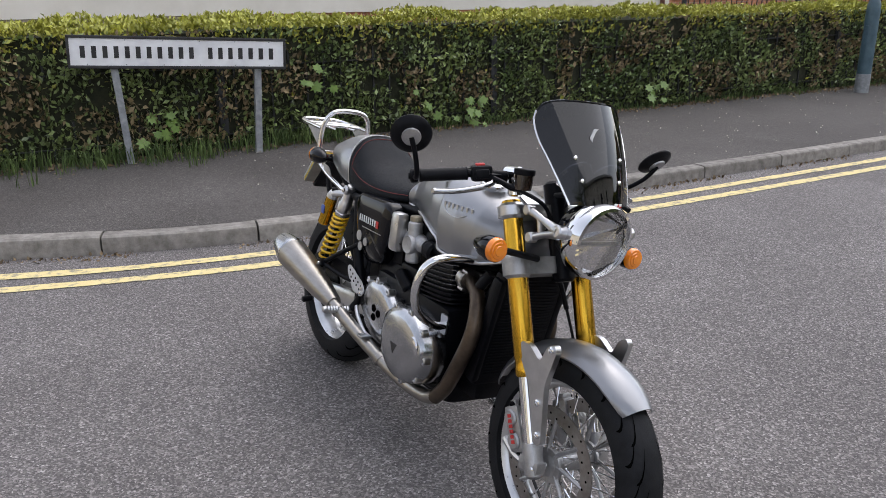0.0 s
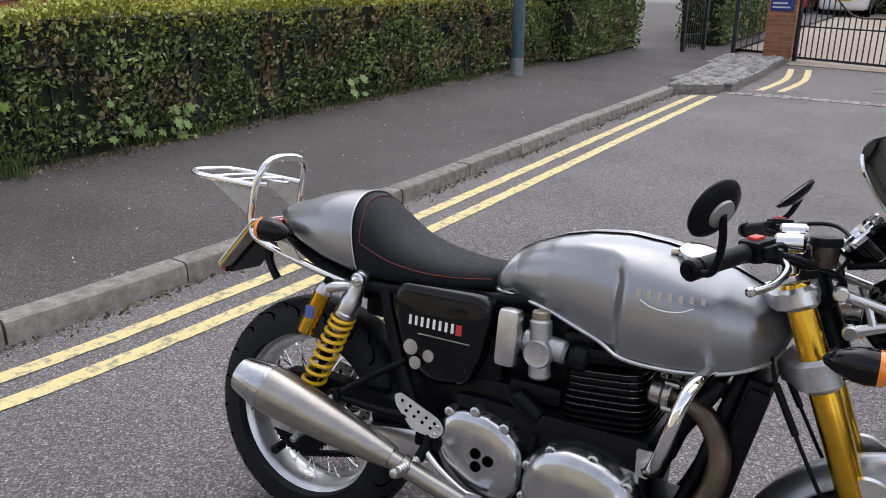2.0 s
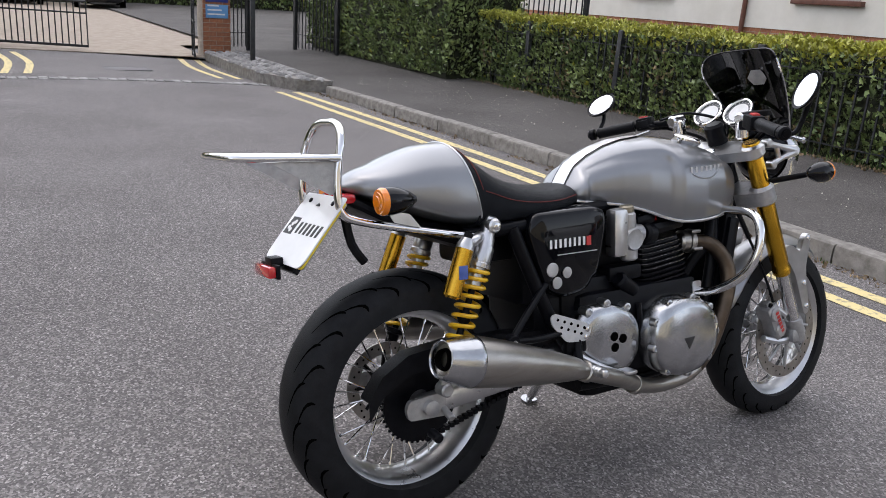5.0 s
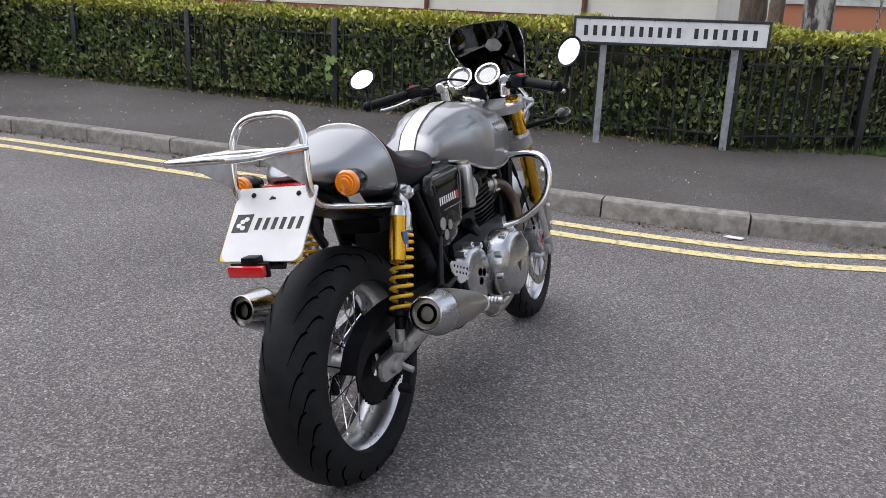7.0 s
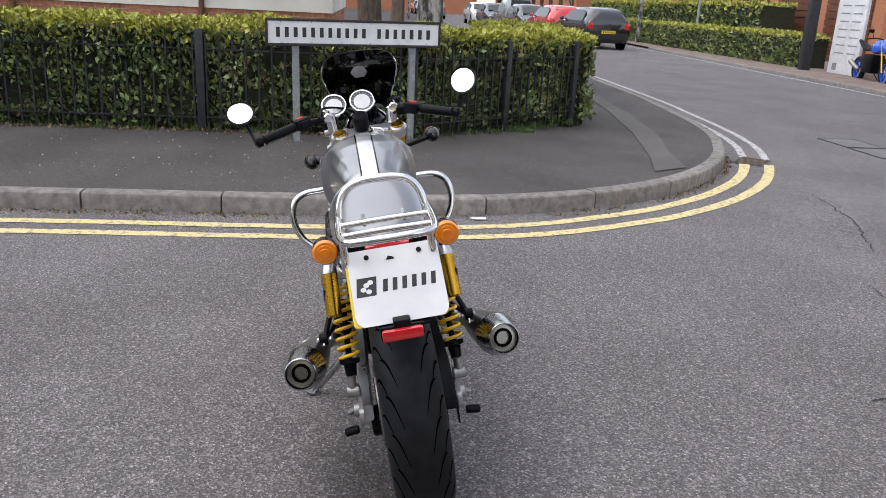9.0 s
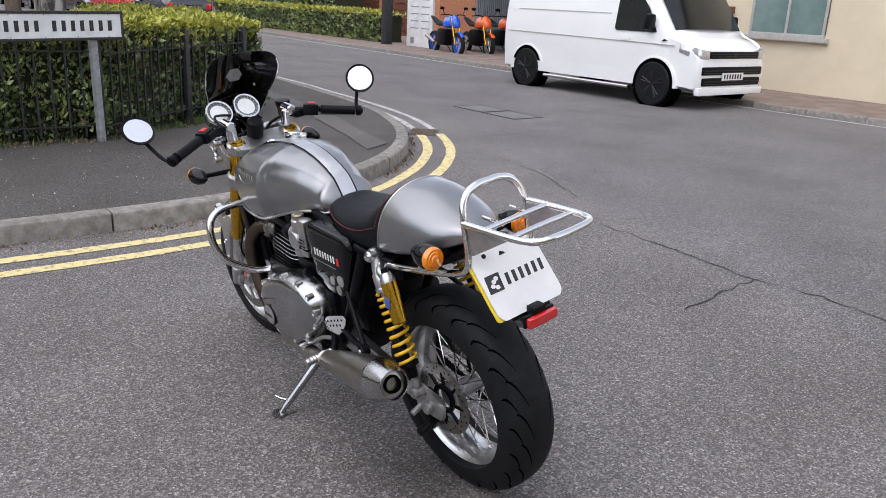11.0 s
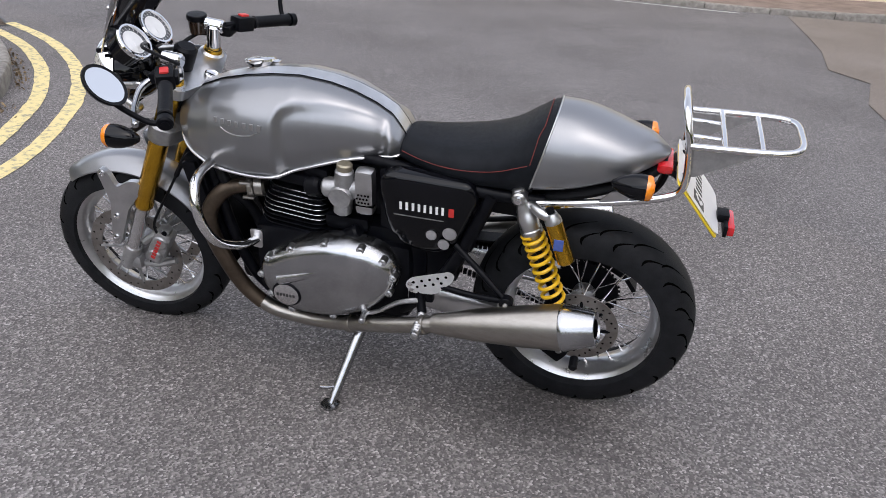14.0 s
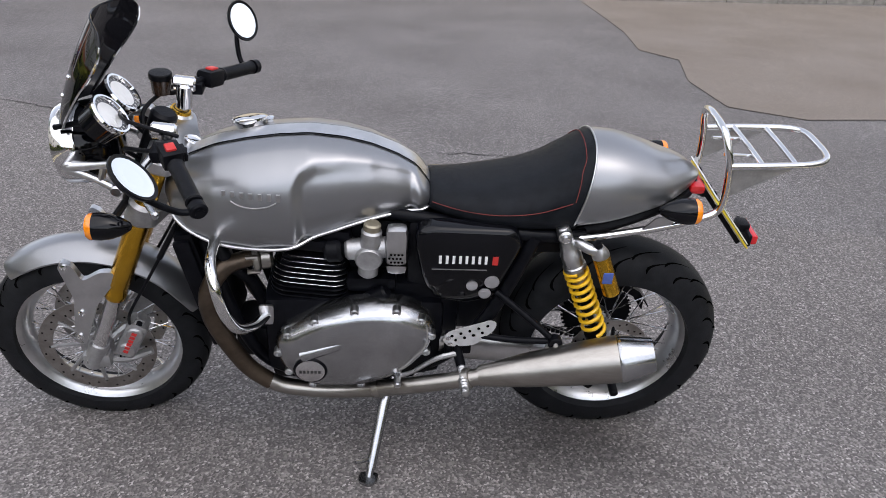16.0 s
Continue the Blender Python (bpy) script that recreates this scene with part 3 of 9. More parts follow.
def wheel(name, centre, R, w, rim_w, label, front):
    """A spoked wheel with tyre, rim, hub, spokes and tread grooves."""
    y = Vector((0, 1, 0))
    bm = BM()
    rb = 0.222
    sec = tyre_section(R, w, rb)
    spun(bm, sec + [(s * 0.8, rb - 0.004) for s in (rim_w / 2, -rim_w / 2)], centre, y, 64, loop=True)
    tyre = add("tyre", bm, RUBBER, label, front=front, smooth=50)
    bm = BM()
    h = rim_w / 2
    rim = [(-h, 0.2285), (-h - 0.003, 0.222), (-h + 0.004, 0.212), (-h * 0.72, 0.203), (-h * 0.3, 0.194), (0, 0.190), (h * 0.3, 0.194), (h * 0.72, 0.203), (h - 0.004, 0.212), (h + 0.003, 0.222), (h, 0.2285), (h * 0.8, 0.219), (0, 0.200), (-h * 0.8, 0.219)]
    spun(bm, rim, centre, y, 64, loop=True)
    add("rim", bm, ALLOY, "polished aluminium rim", front=front)
    bm = BM()
    spun(bm, [(-0.075, 0.02), (-0.07, 0.034), (-0.045, 0.036), (-0.035, 0.026), (0.035, 0.026), (0.045, 0.036), (0.07, 0.034), (0.075, 0.02)], centre, y, 24)
    add("hub", bm, CASTALLOY, "grey alloy hub", front=front)
    for k in range(32):
        a = 2 * math.pi * k / 32
        side = 1 if k % 2 else -1
        b = a + (0.5 if (k // 2) % 2 else -0.5)
        bm = BM()
        rod(bm, centre + Vector((math.cos(b) * 0.034, side * 0.040, math.sin(b) * 0.034)), centre + Vector((math.cos(a) * 0.196, side * 0.006, math.sin(a) * 0.196)), 0.0021, seg=6)
        rod(bm, centre + Vector((math.cos(a) * 0.183, side * 0.008, math.sin(a) * 0.183)), centre + Vector((math.cos(a) * 0.197, side * 0.006, math.sin(a) * 0.197)), 0.0036, seg=6)
        add("spoke", bm, CHROME, front=front)
    # slanting grooves: narrow strips just proud of the tread, their shade painted black
    bm = BM()
    rnd = random.Random(3)
    for k in range(20):
        for s in (-1, 1):
            for lane, (q0, q1, dq) in enumerate(((0.18, 0.52, 0.10), (0.42, 0.78, 0.07))):
                a0 = 2 * math.pi * (k + 0.5 * lane + (0.25 if s > 0 else 0)) / 20
                rows = []
                for i in range(6):
                    f = i / 5
                    q = q0 + (q1 - q0) * f
                    a = a0 + (dq * (1.0 - f) - 0.03 * math.sin(3 * f)) * 2.6
                    th = math.pi / 2 * (1 - q)
                    off = w / 2 * abs(math.cos(th)) ** 0.8 * s
                    r = rb + (R - rb) * (math.sin(th) ** 0.72) + 0.0017
                    wd = 0.0060 * math.sin(math.pi * (0.12 + 0.8 * f)) / R
                    rows.append([centre + Vector((math.cos(a + d) * r, off, math.sin(a + d) * r)) for d in (-wd, wd)])
                rings(bm, rows, close=False)
    add_each("tread_groove", bm, HOLLOWSHADE, "narrow dark strip painted as a shaded tread groove", parent=tyre, front=front)
    return tyre


def disc(centre, off, r_out, r_in, front):
    """A drilled brake disc with its carrier."""
    c = centre + Vector((0, off, 0))
    bm = BM()
    spun(bm, [(-0.002, r_in), (-0.002, r_out), (0.002, r_out), (0.002, r_in)], c, (0, 1, 0), 48, loop=True)
    d = add("brake_disc", bm, DISCSTEEL, "drilled steel brake disc", front=front)
    bm = BM()
    # dark studs stand in for the shade of the drilled holes
    for k in range(36):
        a = 2 * math.pi * k / 36
        r = r_in + (r_out - r_in) * (0.25 + 0.25 * (k % 3))
        p = c + Vector((math.cos(a) * r, 0, math.sin(a) * r))
        rod(bm, p - Vector((0, 0.0026, 0)), p + Vector((0, 0.0026, 0)), 0.0035, seg=8)
    add_each("disc_hole", bm, HOLLOWSHADE, "dark dot painted for the shade in a drilled hole", parent=d, front=front)
    bm = BM()
    for k in range(8):
        a = 2 * math.pi * k / 8
        tube(bm, [c + Vector((math.cos(a + 0.3) * 0.034, 0, math.sin(a + 0.3) * 0.034)), c + Vector((math.cos(a + 0.1) * (r_in * 0.6), 0, math.sin(a + 0.1) * r_in * 0.6)), c + Vector((math.cos(a) * (r_in + 0.006), 0, math.sin(a) * (r_in + 0.006)))], 0.0055, 6, 3)
    spun(bm, [(-0.004, 0.03), (-0.004, 0.045), (0.004, 0.045), (0.004, 0.03)], c, (0, 1, 0), 24, loop=True)
    add_each("disc_carrier", bm, BLACKMETAL if not front else CASTALLOY, "", parent=d, front=front)
    return d


REAR = Vector((0, 0, 0.312))
wheel("rear_wheel", REAR, 0.312, 0.162, 0.112, "wide black rear tyre with slanting grooves", False)
wheel("front_wheel", AXLE, 0.292, 0.120, 0.088, "black front tyre with slanting grooves", "wheel")
disc(REAR, 0.085, 0.110, 0.078, False)
disc(AXLE, 0.068, 0.155, 0.118, "wheel")
disc(AXLE, -0.068, 0.155, 0.118, "wheel")

# -- front end --
for s in (-1, 1):
    base = Vector((0, s * 0.113, 0))
    foot = AXLE + base - Vector((0.004, 0, 0.0))
    up = -DOWN

    def at(d):
        return foot + up * d
    bm = BM()
    spun(bm, [(0, 0.024), (0.004, 0.027), (0.02, 0.0275), (0.026, 0.0255), (0.045, 0.0255), (0.05, 0.0275), (0.30, 0.0275), (0.305, 0.0265), (0.452, 0.0265), (0.457, 0.024)], at(0.228), up, 28)
    fork = add("fork_tube", bm, GOLD, "gold anodised upside-down fork tube", front="wheel")
    bm = BM()
    rod(bm, at(0.03), at(0.232), 0.021, seg=20)
    add("fork_slider", bm, CHROME, "bright steel fork slider", parent=fork, front="wheel")
    bm = BM()
    spun(bm, [(-0.03, 0.014), (-0.022, 0.024), (0.05, 0.027), (0.06, 0.025)], at(0.0), up, 20)
    box(bm, AXLE.x - 0.05, AXLE.x + 0.024, base.y - 0.018 + AXLE.y, base.y + 0.018 + AXLE.y, AXLE.z - 0.022, AXLE.z + 0.022, 0.012)
    add("fork_foot", bm, CASTALLOY, "cast alloy fork foot", parent=fork, front="wheel")
    bm = BM()
    rod(bm, AXLE + Vector((0, s * 0.08, 0)), AXLE + Vector((0, s * 0.135, 0)), 0.013, seg=16)
    add("axle_nut", bm, CHROME, "", parent=fork, front="wheel")
    # guard that carries the mudguard
    bm = BM()
    g0 = AXLE + base + Vector((0, s * 0.004, 0))
    outl = [(0.06, 0.026), (0.06, 0.052), (0.205, 0.086), (0.285, 0.142), (0.305, 0.138), (0.302, 0.112), (0.266, 0.078), (0.31, 0.046), (0.322, 0.016), (0.30, 0.002), (0.21, 0.028)]
    frame3 = Matrix(((up.x, math.cos(RAKE), 0, g0.x), (0, 0, s, g0.y), (up.z, math.sin(RAKE), 0, g0.z), (0, 0, 0, 1)))
    slab(bm, rounded(outl, 0.014), 0.018, frame3)
    guard = add("fork_guard", bm, ALLOY, "silver fork guard plate", parent=fork, front="wheel")
    bm = BM()
    for d, q in ((0.085, 0.044), (0.165, 0.058), (0.292, 0.127)):
        p = g0 + up * d + Vector((math.cos(RAKE), 0, math.sin(RAKE))) * q + Vector((0, s * 0.018, 0))
        spun(bm, [(0, 0.009), (0.004, 0.009), (0.006, 0.005), (0.003, 0.004)], p, (0, s, 0), 12)
    add_each("bolt", bm, CHROME, "", parent=fork, front="wheel")
    # brake caliper
    bm = BM()
    cm = Matrix.Translation(AXLE + Vector((-0.105, s * 0.085, 0.055))) @ Matrix.Rotation(radians(62), 4, "Y")
    box(bm, -0.062, 0.062, -0.028, 0.028, -0.028, 0.028, 0.013, cm)
    for u in (-0.030, 0.030):
        spun(bm, [(0.0, 0.024), (0.030, 0.023), (0.034, 0.019), (0.034, 0)], cm @ Vector((u, 0, -0.002)), (0, s, 0), 20)
    box(bm, -0.075, -0.050, -0.016, 0.016, -0.012, 0.012, 0.006, cm)
    box(bm, 0.050, 0.078, -0.016, 0.016, -0.012, 0.012, 0.006, cm)
    cal = add("brake_caliper", bm, CASTALLOY, "grey radial brake caliper", front="wheel")
    bm = BM()
    for u in (-0.064, 0.066):
        spun(bm, [(0, 0.008), (0.006, 0.008), (0.007, 0.004), (0.003, 0.003)], cm @ Vector((u, s * 0.016, 0)), (0, s, 0), 12)
    add_each("bolt", bm, BLACKMETAL, "", parent=cal, front="wheel")
    bm = BM()
    for k in range(6):
        box(bm, -0.040 + 0.0135 * k, -0.031 + 0.0135 * k, s * 0.0342 - 0.001, s * 0.0342 + 0.001, -0.006, 0.007, 0, cm)
    add_each("caliper_marking", bm, REDPAINT, "red marking on the caliper", parent=cal, front="wheel")
    bm = BM()
    tube(bm, [AXLE + Vector((-0.04, s * 0.105, -0.01)), AXLE + Vector((-0.09, s * 0.1, -0.012)), AXLE + Vector((-0.15, s * 0.09, 0.005))], 0.011, 8, 4)
    tube(bm, [AXLE + Vector((-0.06, s * 0.105, 0.07)), AXLE + Vector((-0.10, s * 0.09, 0.10))], 0.012, 8, 3)
    add("caliper_bracket", bm, ALLOY, "", parent=cal, front="wheel")
    bm = BM()
    tube(bm, [AXLE + Vector((-0.11, s * 0.10, 0.10)), Vector((1.262, s * 0.108, 0.43)), Vector((1.205, s * 0.105, 0.53)), Vector((1.165, s * 0.10, 0.60)), Vector((1.115, s * 0.09, 0.69)), Vector((1.085, s * 0.07, 0.80))], 0.0042, 8, 6)
    tube(bm, [Vector((1.165, s * 0.10, 0.60)), Vector((1.14, s * 0.096, 0.645)), Vector((1.115, s * 0.09, 0.69))], 0.0075, 8, 3)
    add("brake_hose", bm, PLASTICBLK, "black brake hose", front="wheel")

bm = BM()
rows = []
for i in range(40):
    a = radians(49 + (158 - 49) * i / 39)
    e = min(1.0, min(i, 39 - i) / 5)
    half = 0.066 * (0.72 + 0.28 * math.sqrt(e))
    row = []
    for k in range(13):
        u = -1 + k / 6
        r = 0.320 - 0.034 * abs(u) ** 2.4
        row.append(AXLE + Vector((math.cos(a) * r, u * half, math.sin(a) * r)))
    rows.append(row + [p + (AXLE + Vector((0, p.y - AXLE.y, 0)) - p).normalized() * 0.004 for p in row[::-1]])
rings(bm, rows)
add("front_mudguard", bm, SILVERPAINT, "silver painted front mudguard", front="wheel")

# yokes
for z_off, zt, mt, nm in ((0.512, 0.030, ALLOY, "upper_yoke"), (0.366, 0.045, CASTALLOY, "lower_yoke")):
    bm = BM()
    c = AXLE - Vector((0.004, 0, 0)) - DOWN * (0.165 + z_off - 0.02)
    out = rounded([(0.03, -0.145), (0.035, 0.0), (0.03, 0.145), (-0.035, 0.145), (-0.06, 0.05), (-0.085, 0.0), (-0.06, -0.05), (-0.035, -0.145)], 0.028, 5)
    m = Matrix.Translation(c) @ Matrix.Rotation(-RAKE, 4, "Y")
    slab(bm, [(x, y) for x, y in out], zt, m @ Matrix.Translation((0, 0, -zt / 2)))
    for s in (-1, 1):
        rod(bm, m @ Vector((0, s * 0.113, -zt * 0.7)), m @ Vector((0, s * 0.113, zt * 0.7)), 0.036, seg=24)
    yoke = add(nm, bm, mt, "silver alloy fork yoke", front="wheel")
    if nm == "upper_yoke":
        for p, r, mm, n2 in (((-0.055, 0, 0.01), 0.021, CHROME, "stem_nut"), ((0.0, 0.113, 0.015), 0.022, BLACKMETAL, "fork_cap"), ((0.0, -0.113, 0.015), 0.022, BLACKMETAL, "fork_cap")):
            bm = BM()
            spun(bm, [(0, r), (0.012, r), (0.014, r * 0.8), (0.011, r * 0.6), (0.011, 0)], m @ Vector(p), -DOWN, 20)
            add(n2, bm, mm, "", parent=yoke, front="wheel")
        TOPYOKE = m
bm = BM()
rod(bm, STEM - DOWN * 0.02, STEM + DOWN * 0.25, 0.03, seg=20)
add("steering_head", bm, BLACKMETAL, "black steering head")

# bars, grips, levers, mirrors
for s, mir, tilt, mid, outer in ((1, (1.082, 0.441, 1.033), (-0.72, -0.05, 0.69), (1.055, 0.246, 0.957), (0.993, 0.376, 0.934)), (-1, (0.984, -0.388, 1.029), (-0.80, 0.44, 0.41), (1.034, -0.212, 0.948), (0.965, -0.330, 0.922))):
    inner, mid, outer = Vector((1.095, s * 0.125, 0.958)), Vector(mid), Vector(outer)
    bm = BM()
    rod(bm, (1.104, s * 0.113, 0.905), (1.096, s * 0.116, 0.968), 0.020, seg=20)
    rod(bm, inner + Vector((0.03, 0, 0.01)), inner - Vector((0.025, 0, -0.004)), 0.019, seg=16)
    riser = add("bar_clamp", bm, CHROME, "chromed handlebar clamp", front=True)
    bm = BM()
    tube(bm, [inner, mid, outer], 0.011, 12, 6)
    add("handlebar", bm, BLACKMETAL, "black clip-on handlebar", front=True)
    bm = BM()
    d = (outer - mid).normalized()
    prof = [(0, 0.016), (0.003, 0.0185)] + [(0.008 + 0.006 * i, 0.0165 + 0.0008 * (i % 2)) for i in range(19)] + [(0.125, 0.0185), (0.128, 0.016)]
    spun(bm, prof, mid + d * 0.012, d, 20)
    add("grip", bm, PLASTICBLK, "black ribbed rubber grip", front=True)
    bm = BM()
    spun(bm, [(0, 0.012), (0.002, 0.019), (0.018, 0.019), (0.022, 0.015), (0.022, 0.0)], outer + d * 0.004, d, 20)
    add("bar_end", bm, BLACKMETAL, "black bar end weight", front=True)
    bm = BM()
    sm = Matrix.Translation(mid - d * 0.022) @ d.to_track_quat("Z", "X").to_matrix().to_4x4()
    box(bm, -0.021, 0.021, -0.023, 0.023, -0.030, 0.026, 0.009, sm)
    box(bm, -0.012, 0.012, -0.032, -0.02, -0.02, 0.016, 0.004, sm)
    pod = add("switch_pod", bm, PLASTICBLK, "black switch housing", front=True)
    bm = BM()
    box(bm, 0.008, 0.026, -0.011, 0.011, -0.012, 0.014, 0.004, sm)
    add("switch_button", bm, REDPAINT, "red switch button", parent=pod, front=True)
    bm = BM()
    piv = mid + Vector((0.042, -s * 0.05, -0.004))
    tube(bm, [piv, piv + Vector((0.025, s * 0.05, -0.016)), piv + Vector((0.010, s * 0.12, -0.036)), piv + Vector((-0.02, s * 0.175, -0.046))], [0.010, 0.0085, 0.007, 0.0072], 10, 6)
    spun(bm, [(-0.006, 0.006), (0, 0.009), (0.006, 0.006)], piv + Vector((-0.022, s * 0.178, -0.046)), (0.2, s, 0), 12)
    add("brake_lever" if s < 0 else "clutch_lever", bm, POLISHED, "bare alloy lever", front=True)
    bm = BM()
    box(bm, piv.x - 0.018, piv.x + 0.014, piv.y - 0.03, piv.y + 0.03, piv.z - 0.014, piv.z + 0.014, 0.006)
    add("lever_mount", bm, BLACKMETAL, "", front=True)
    mc, nrm = Vector(mir), Vector(tilt).normalized()
    bm = BM()
    spun(bm, [(-0.016, 0.006), (-0.014, 0.034), (-0.006, 0.050), (0, 0.054), (0.004, 0.053), (0.002, 0.050)], mc, nrm, 36)
    mirror = add("mirror", bm, PLASTICBLK, "round black bar-end mirror", front=True)
    bm = BM()
    spun(bm, [(0.0015, 0.0), (0.003, 0.030), (0.0026, 0.0455)], mc, nrm, 36)
    add("mirror_glass", bm, MIRROR, "convex mirror glass", parent=mirror, front=True)
    bm = BM()
    spun(bm, [(-0.020, 0.010), (-0.019, 0.024), (-0.013, 0.026)], mc, nrm, 24)
    add("mirror_boss", bm, CASTALLOY, "", parent=mirror, front=True)
    bm = BM()
    tip = outer + d * 0.018
    tube(bm, [tip, tip + Vector((0.035, s * 0.012, 0.004)), tip.lerp(mc - nrm * 0.02, 0.6) + Vector((0.02, 0, -0.008)), mc - nrm * 0.018], 0.0068, 10, 6)
    spun(bm, [(-0.01, 0.009), (0.012, 0.0095)], tip, d, 14)
    add("mirror_arm", bm, BLACKMETAL, "", parent=mirror, front=True)
bm = BM()
rc_ = Vector((1.158, -0.140, 0.955))
tilt_ = Vector((-0.06, -0.02, 1)).normalized()
spun(bm, [(-0.024, 0.012), (-0.022, 0.022), (0.016, 0.025), (0.018, 0.025), (0.018, 0)], rc_, tilt_, 24)
res = add("brake_reservoir", bm, mat("brake_fluid_bottle", (0.02, 0.013, 0.009), (0.04, 0.022, 0.013), rough=0.2, coat=0.5, scale=20), "dark brake fluid reservoir", front=True)
bm = BM()
spun(bm, [(0.016, 0.027), (0.018, 0.028), (0.030, 0.028), (0.032, 0.026), (0.033, 0.0)], rc_, tilt_, 24)
add("reservoir_lid", bm, PLASTICBLK, "black reservoir lid", parent=res, front=True)
bm = BM()
tube(bm, [rc_ - tilt_ * 0.02, rc_ + Vector((-0.03, -0.012, -0.026)), Vector((1.07, -0.175, 0.95))], 0.006, 8, 4)
add("reservoir_stay", bm, BLACKMETAL, "", parent=res, front=True)

# gauges
for y in (0.092, -0.020):
    nrm = Vector((-0.78, 0, 0.62)).normalized()
    c = Vector((1.216, y, 0.986))
    bm = BM()
    spun(bm, [(-0.055, 0.030), (-0.05, 0.042), (-0.012, 0.047), (-0.004, 0.049)], c, nrm, 32)
    gauge = add("gauge", bm, BLACKGLOSS, "round instrument in a chromed ring", front=True)
    bm = BM()
    spun(bm, [(-0.006, 0.049), (0.002, 0.0515), (0.007, 0.049), (0.007, 0.044), (0.0, 0.042)], c, nrm, 36, loop=True)
    add("bezel", bm, CHROME, "", parent=gauge, front=True)
    bm = BM()
    spun(bm, [(-0.002, 0.0), (-0.0015, 0.043)], c, nrm, 32)
    face = add("dial", bm, DIAL, "grey dial face", parent=gauge, front=True)
    bm = BM()
    spun(bm, [(-0.0008, 0.027), (-0.0002, 0.033)], c, nrm, 32)
    u = nrm.orthogonal().normalized()
    w = nrm.cross(u)
    for k in range(20):
        a = 2 * math.pi * k / 20
        q = u * math.cos(a) + w * math.sin(a)
        rod(bm, c + q * 0.036, c + q * 0.041, 0.0007, seg=4)
    add("dial_ring", bm, WHITEPAINT, "pale ring and marks", parent=gauge, front=True)
    bm = BM()
    rod(bm, c, c + (u * 0.5 - w * 0.87) * 0.03, 0.0009, seg=5)
    add("needle", bm, WHITEPAINT, "", parent=gauge, front=True)

# headlamp
hd = Vector((1, 0, -0.10)).normalized()
hc = Vector((1.365, -0.036, 0.845))
bm = BM()
spun(bm, [(-0.125, 0.02), (-0.12, 0.045), (-0.09, 0.072), (-0.04, 0.090), (-0.012, 0.094)], hc, hd, 40)
lamp = add("headlamp", bm, BLACKGLOSS, "round chrome headlamp with a clear lens", front=True)
bm = BM()
spun(bm, [(-0.045, 0.0935), (-0.04, 0.0965), (0.0, 0.0985), (0.010, 0.094), (0.012, 0.086), (0.004, 0.084), (-0.01, 0.086)], hc, hd, 48, loop=True)
add("lamp_ring", bm, CHROME, "chrome rim", parent=lamp, front=True)
bm = BM()
spun(bm, [(-0.075, 0.012), (-0.070, 0.024), (-0.060, 0.040), (-0.045, 0.058), (-0.028, 0.072), (-0.008, 0.084)], hc, hd, 22)
rnd = random.Random(5)
for v in bm.verts:
    v.co += Vector((rnd.uniform(-1, 1), rnd.uniform(-1, 1), rnd.uniform(-1, 1))) * 0.0075
add("reflector", bm, mat("lamp_reflector", (0.80, 0.80, 0.82), (0.90, 0.90, 0.91), rough=0.12, metal=1.0, scale=35), "bright faceted reflector", parent=lamp, front=True, smooth=0)
bm = BM()
spun(bm, [(-0.07, 0.016), (-0.03, 0.018), (-0.022, 0.012), (-0.022, 0)], hc, hd, 16)
box(bm, hc.x - 0.03, hc.x - 0.008, hc.y - 0.078, hc.y + 0.078, hc.z - 0.008, hc.z + 0.004, 0.003)
add("bulb_shield", bm, CASTALLOY, "", parent=lamp, front=True)
bm = BM()
spun(bm, [(0.004, 0.084), (0.010, 0.06), (0.013, 0.03), (0.014, 0.0)], hc, hd, 40)
lens = add("lens", bm, CLEAR, "clear glass lens", parent=lamp, front=True)
for s in (-1, 1):
    bm = BM()
    a, b, c = Vector((1.195, s * 0.135, 0.888)), Vector((1.220, s * 0.135, 0.822)), Vector((1.322, s * 0.125 - 0.02, 0.862))
    tube(bm, [a, a.lerp(c, 0.5), c], [0.011, 0.009, 0.015], 10, 4)
    tube(bm, [b, b.lerp(c, 0.5), c + Vector((0, 0, -0.006))], [0.011, 0.009, 0.015], 10, 4)
    rod(bm, a - Vector((0, s * 0.014, 0)), a + Vector((0, s * 0.014, 0)), 0.014, seg=12)
    rod(bm, b - Vector((0, s * 0.014, 0)), b + Vector((0, s * 0.014, 0)), 0.014, seg=12)
    rod(bm, c - Vector((0, s * 0.06, 0.006)), c + Vector((0, s * 0.012, 0)), 0.017, seg=14)
    tube(bm, [a.lerp(c, 0.35), b.lerp(c, 0.35)], 0.008, 8, 2)
    add("headlamp_bracket", bm, ALLOY, "triangular alloy headlamp bracket", front=True)


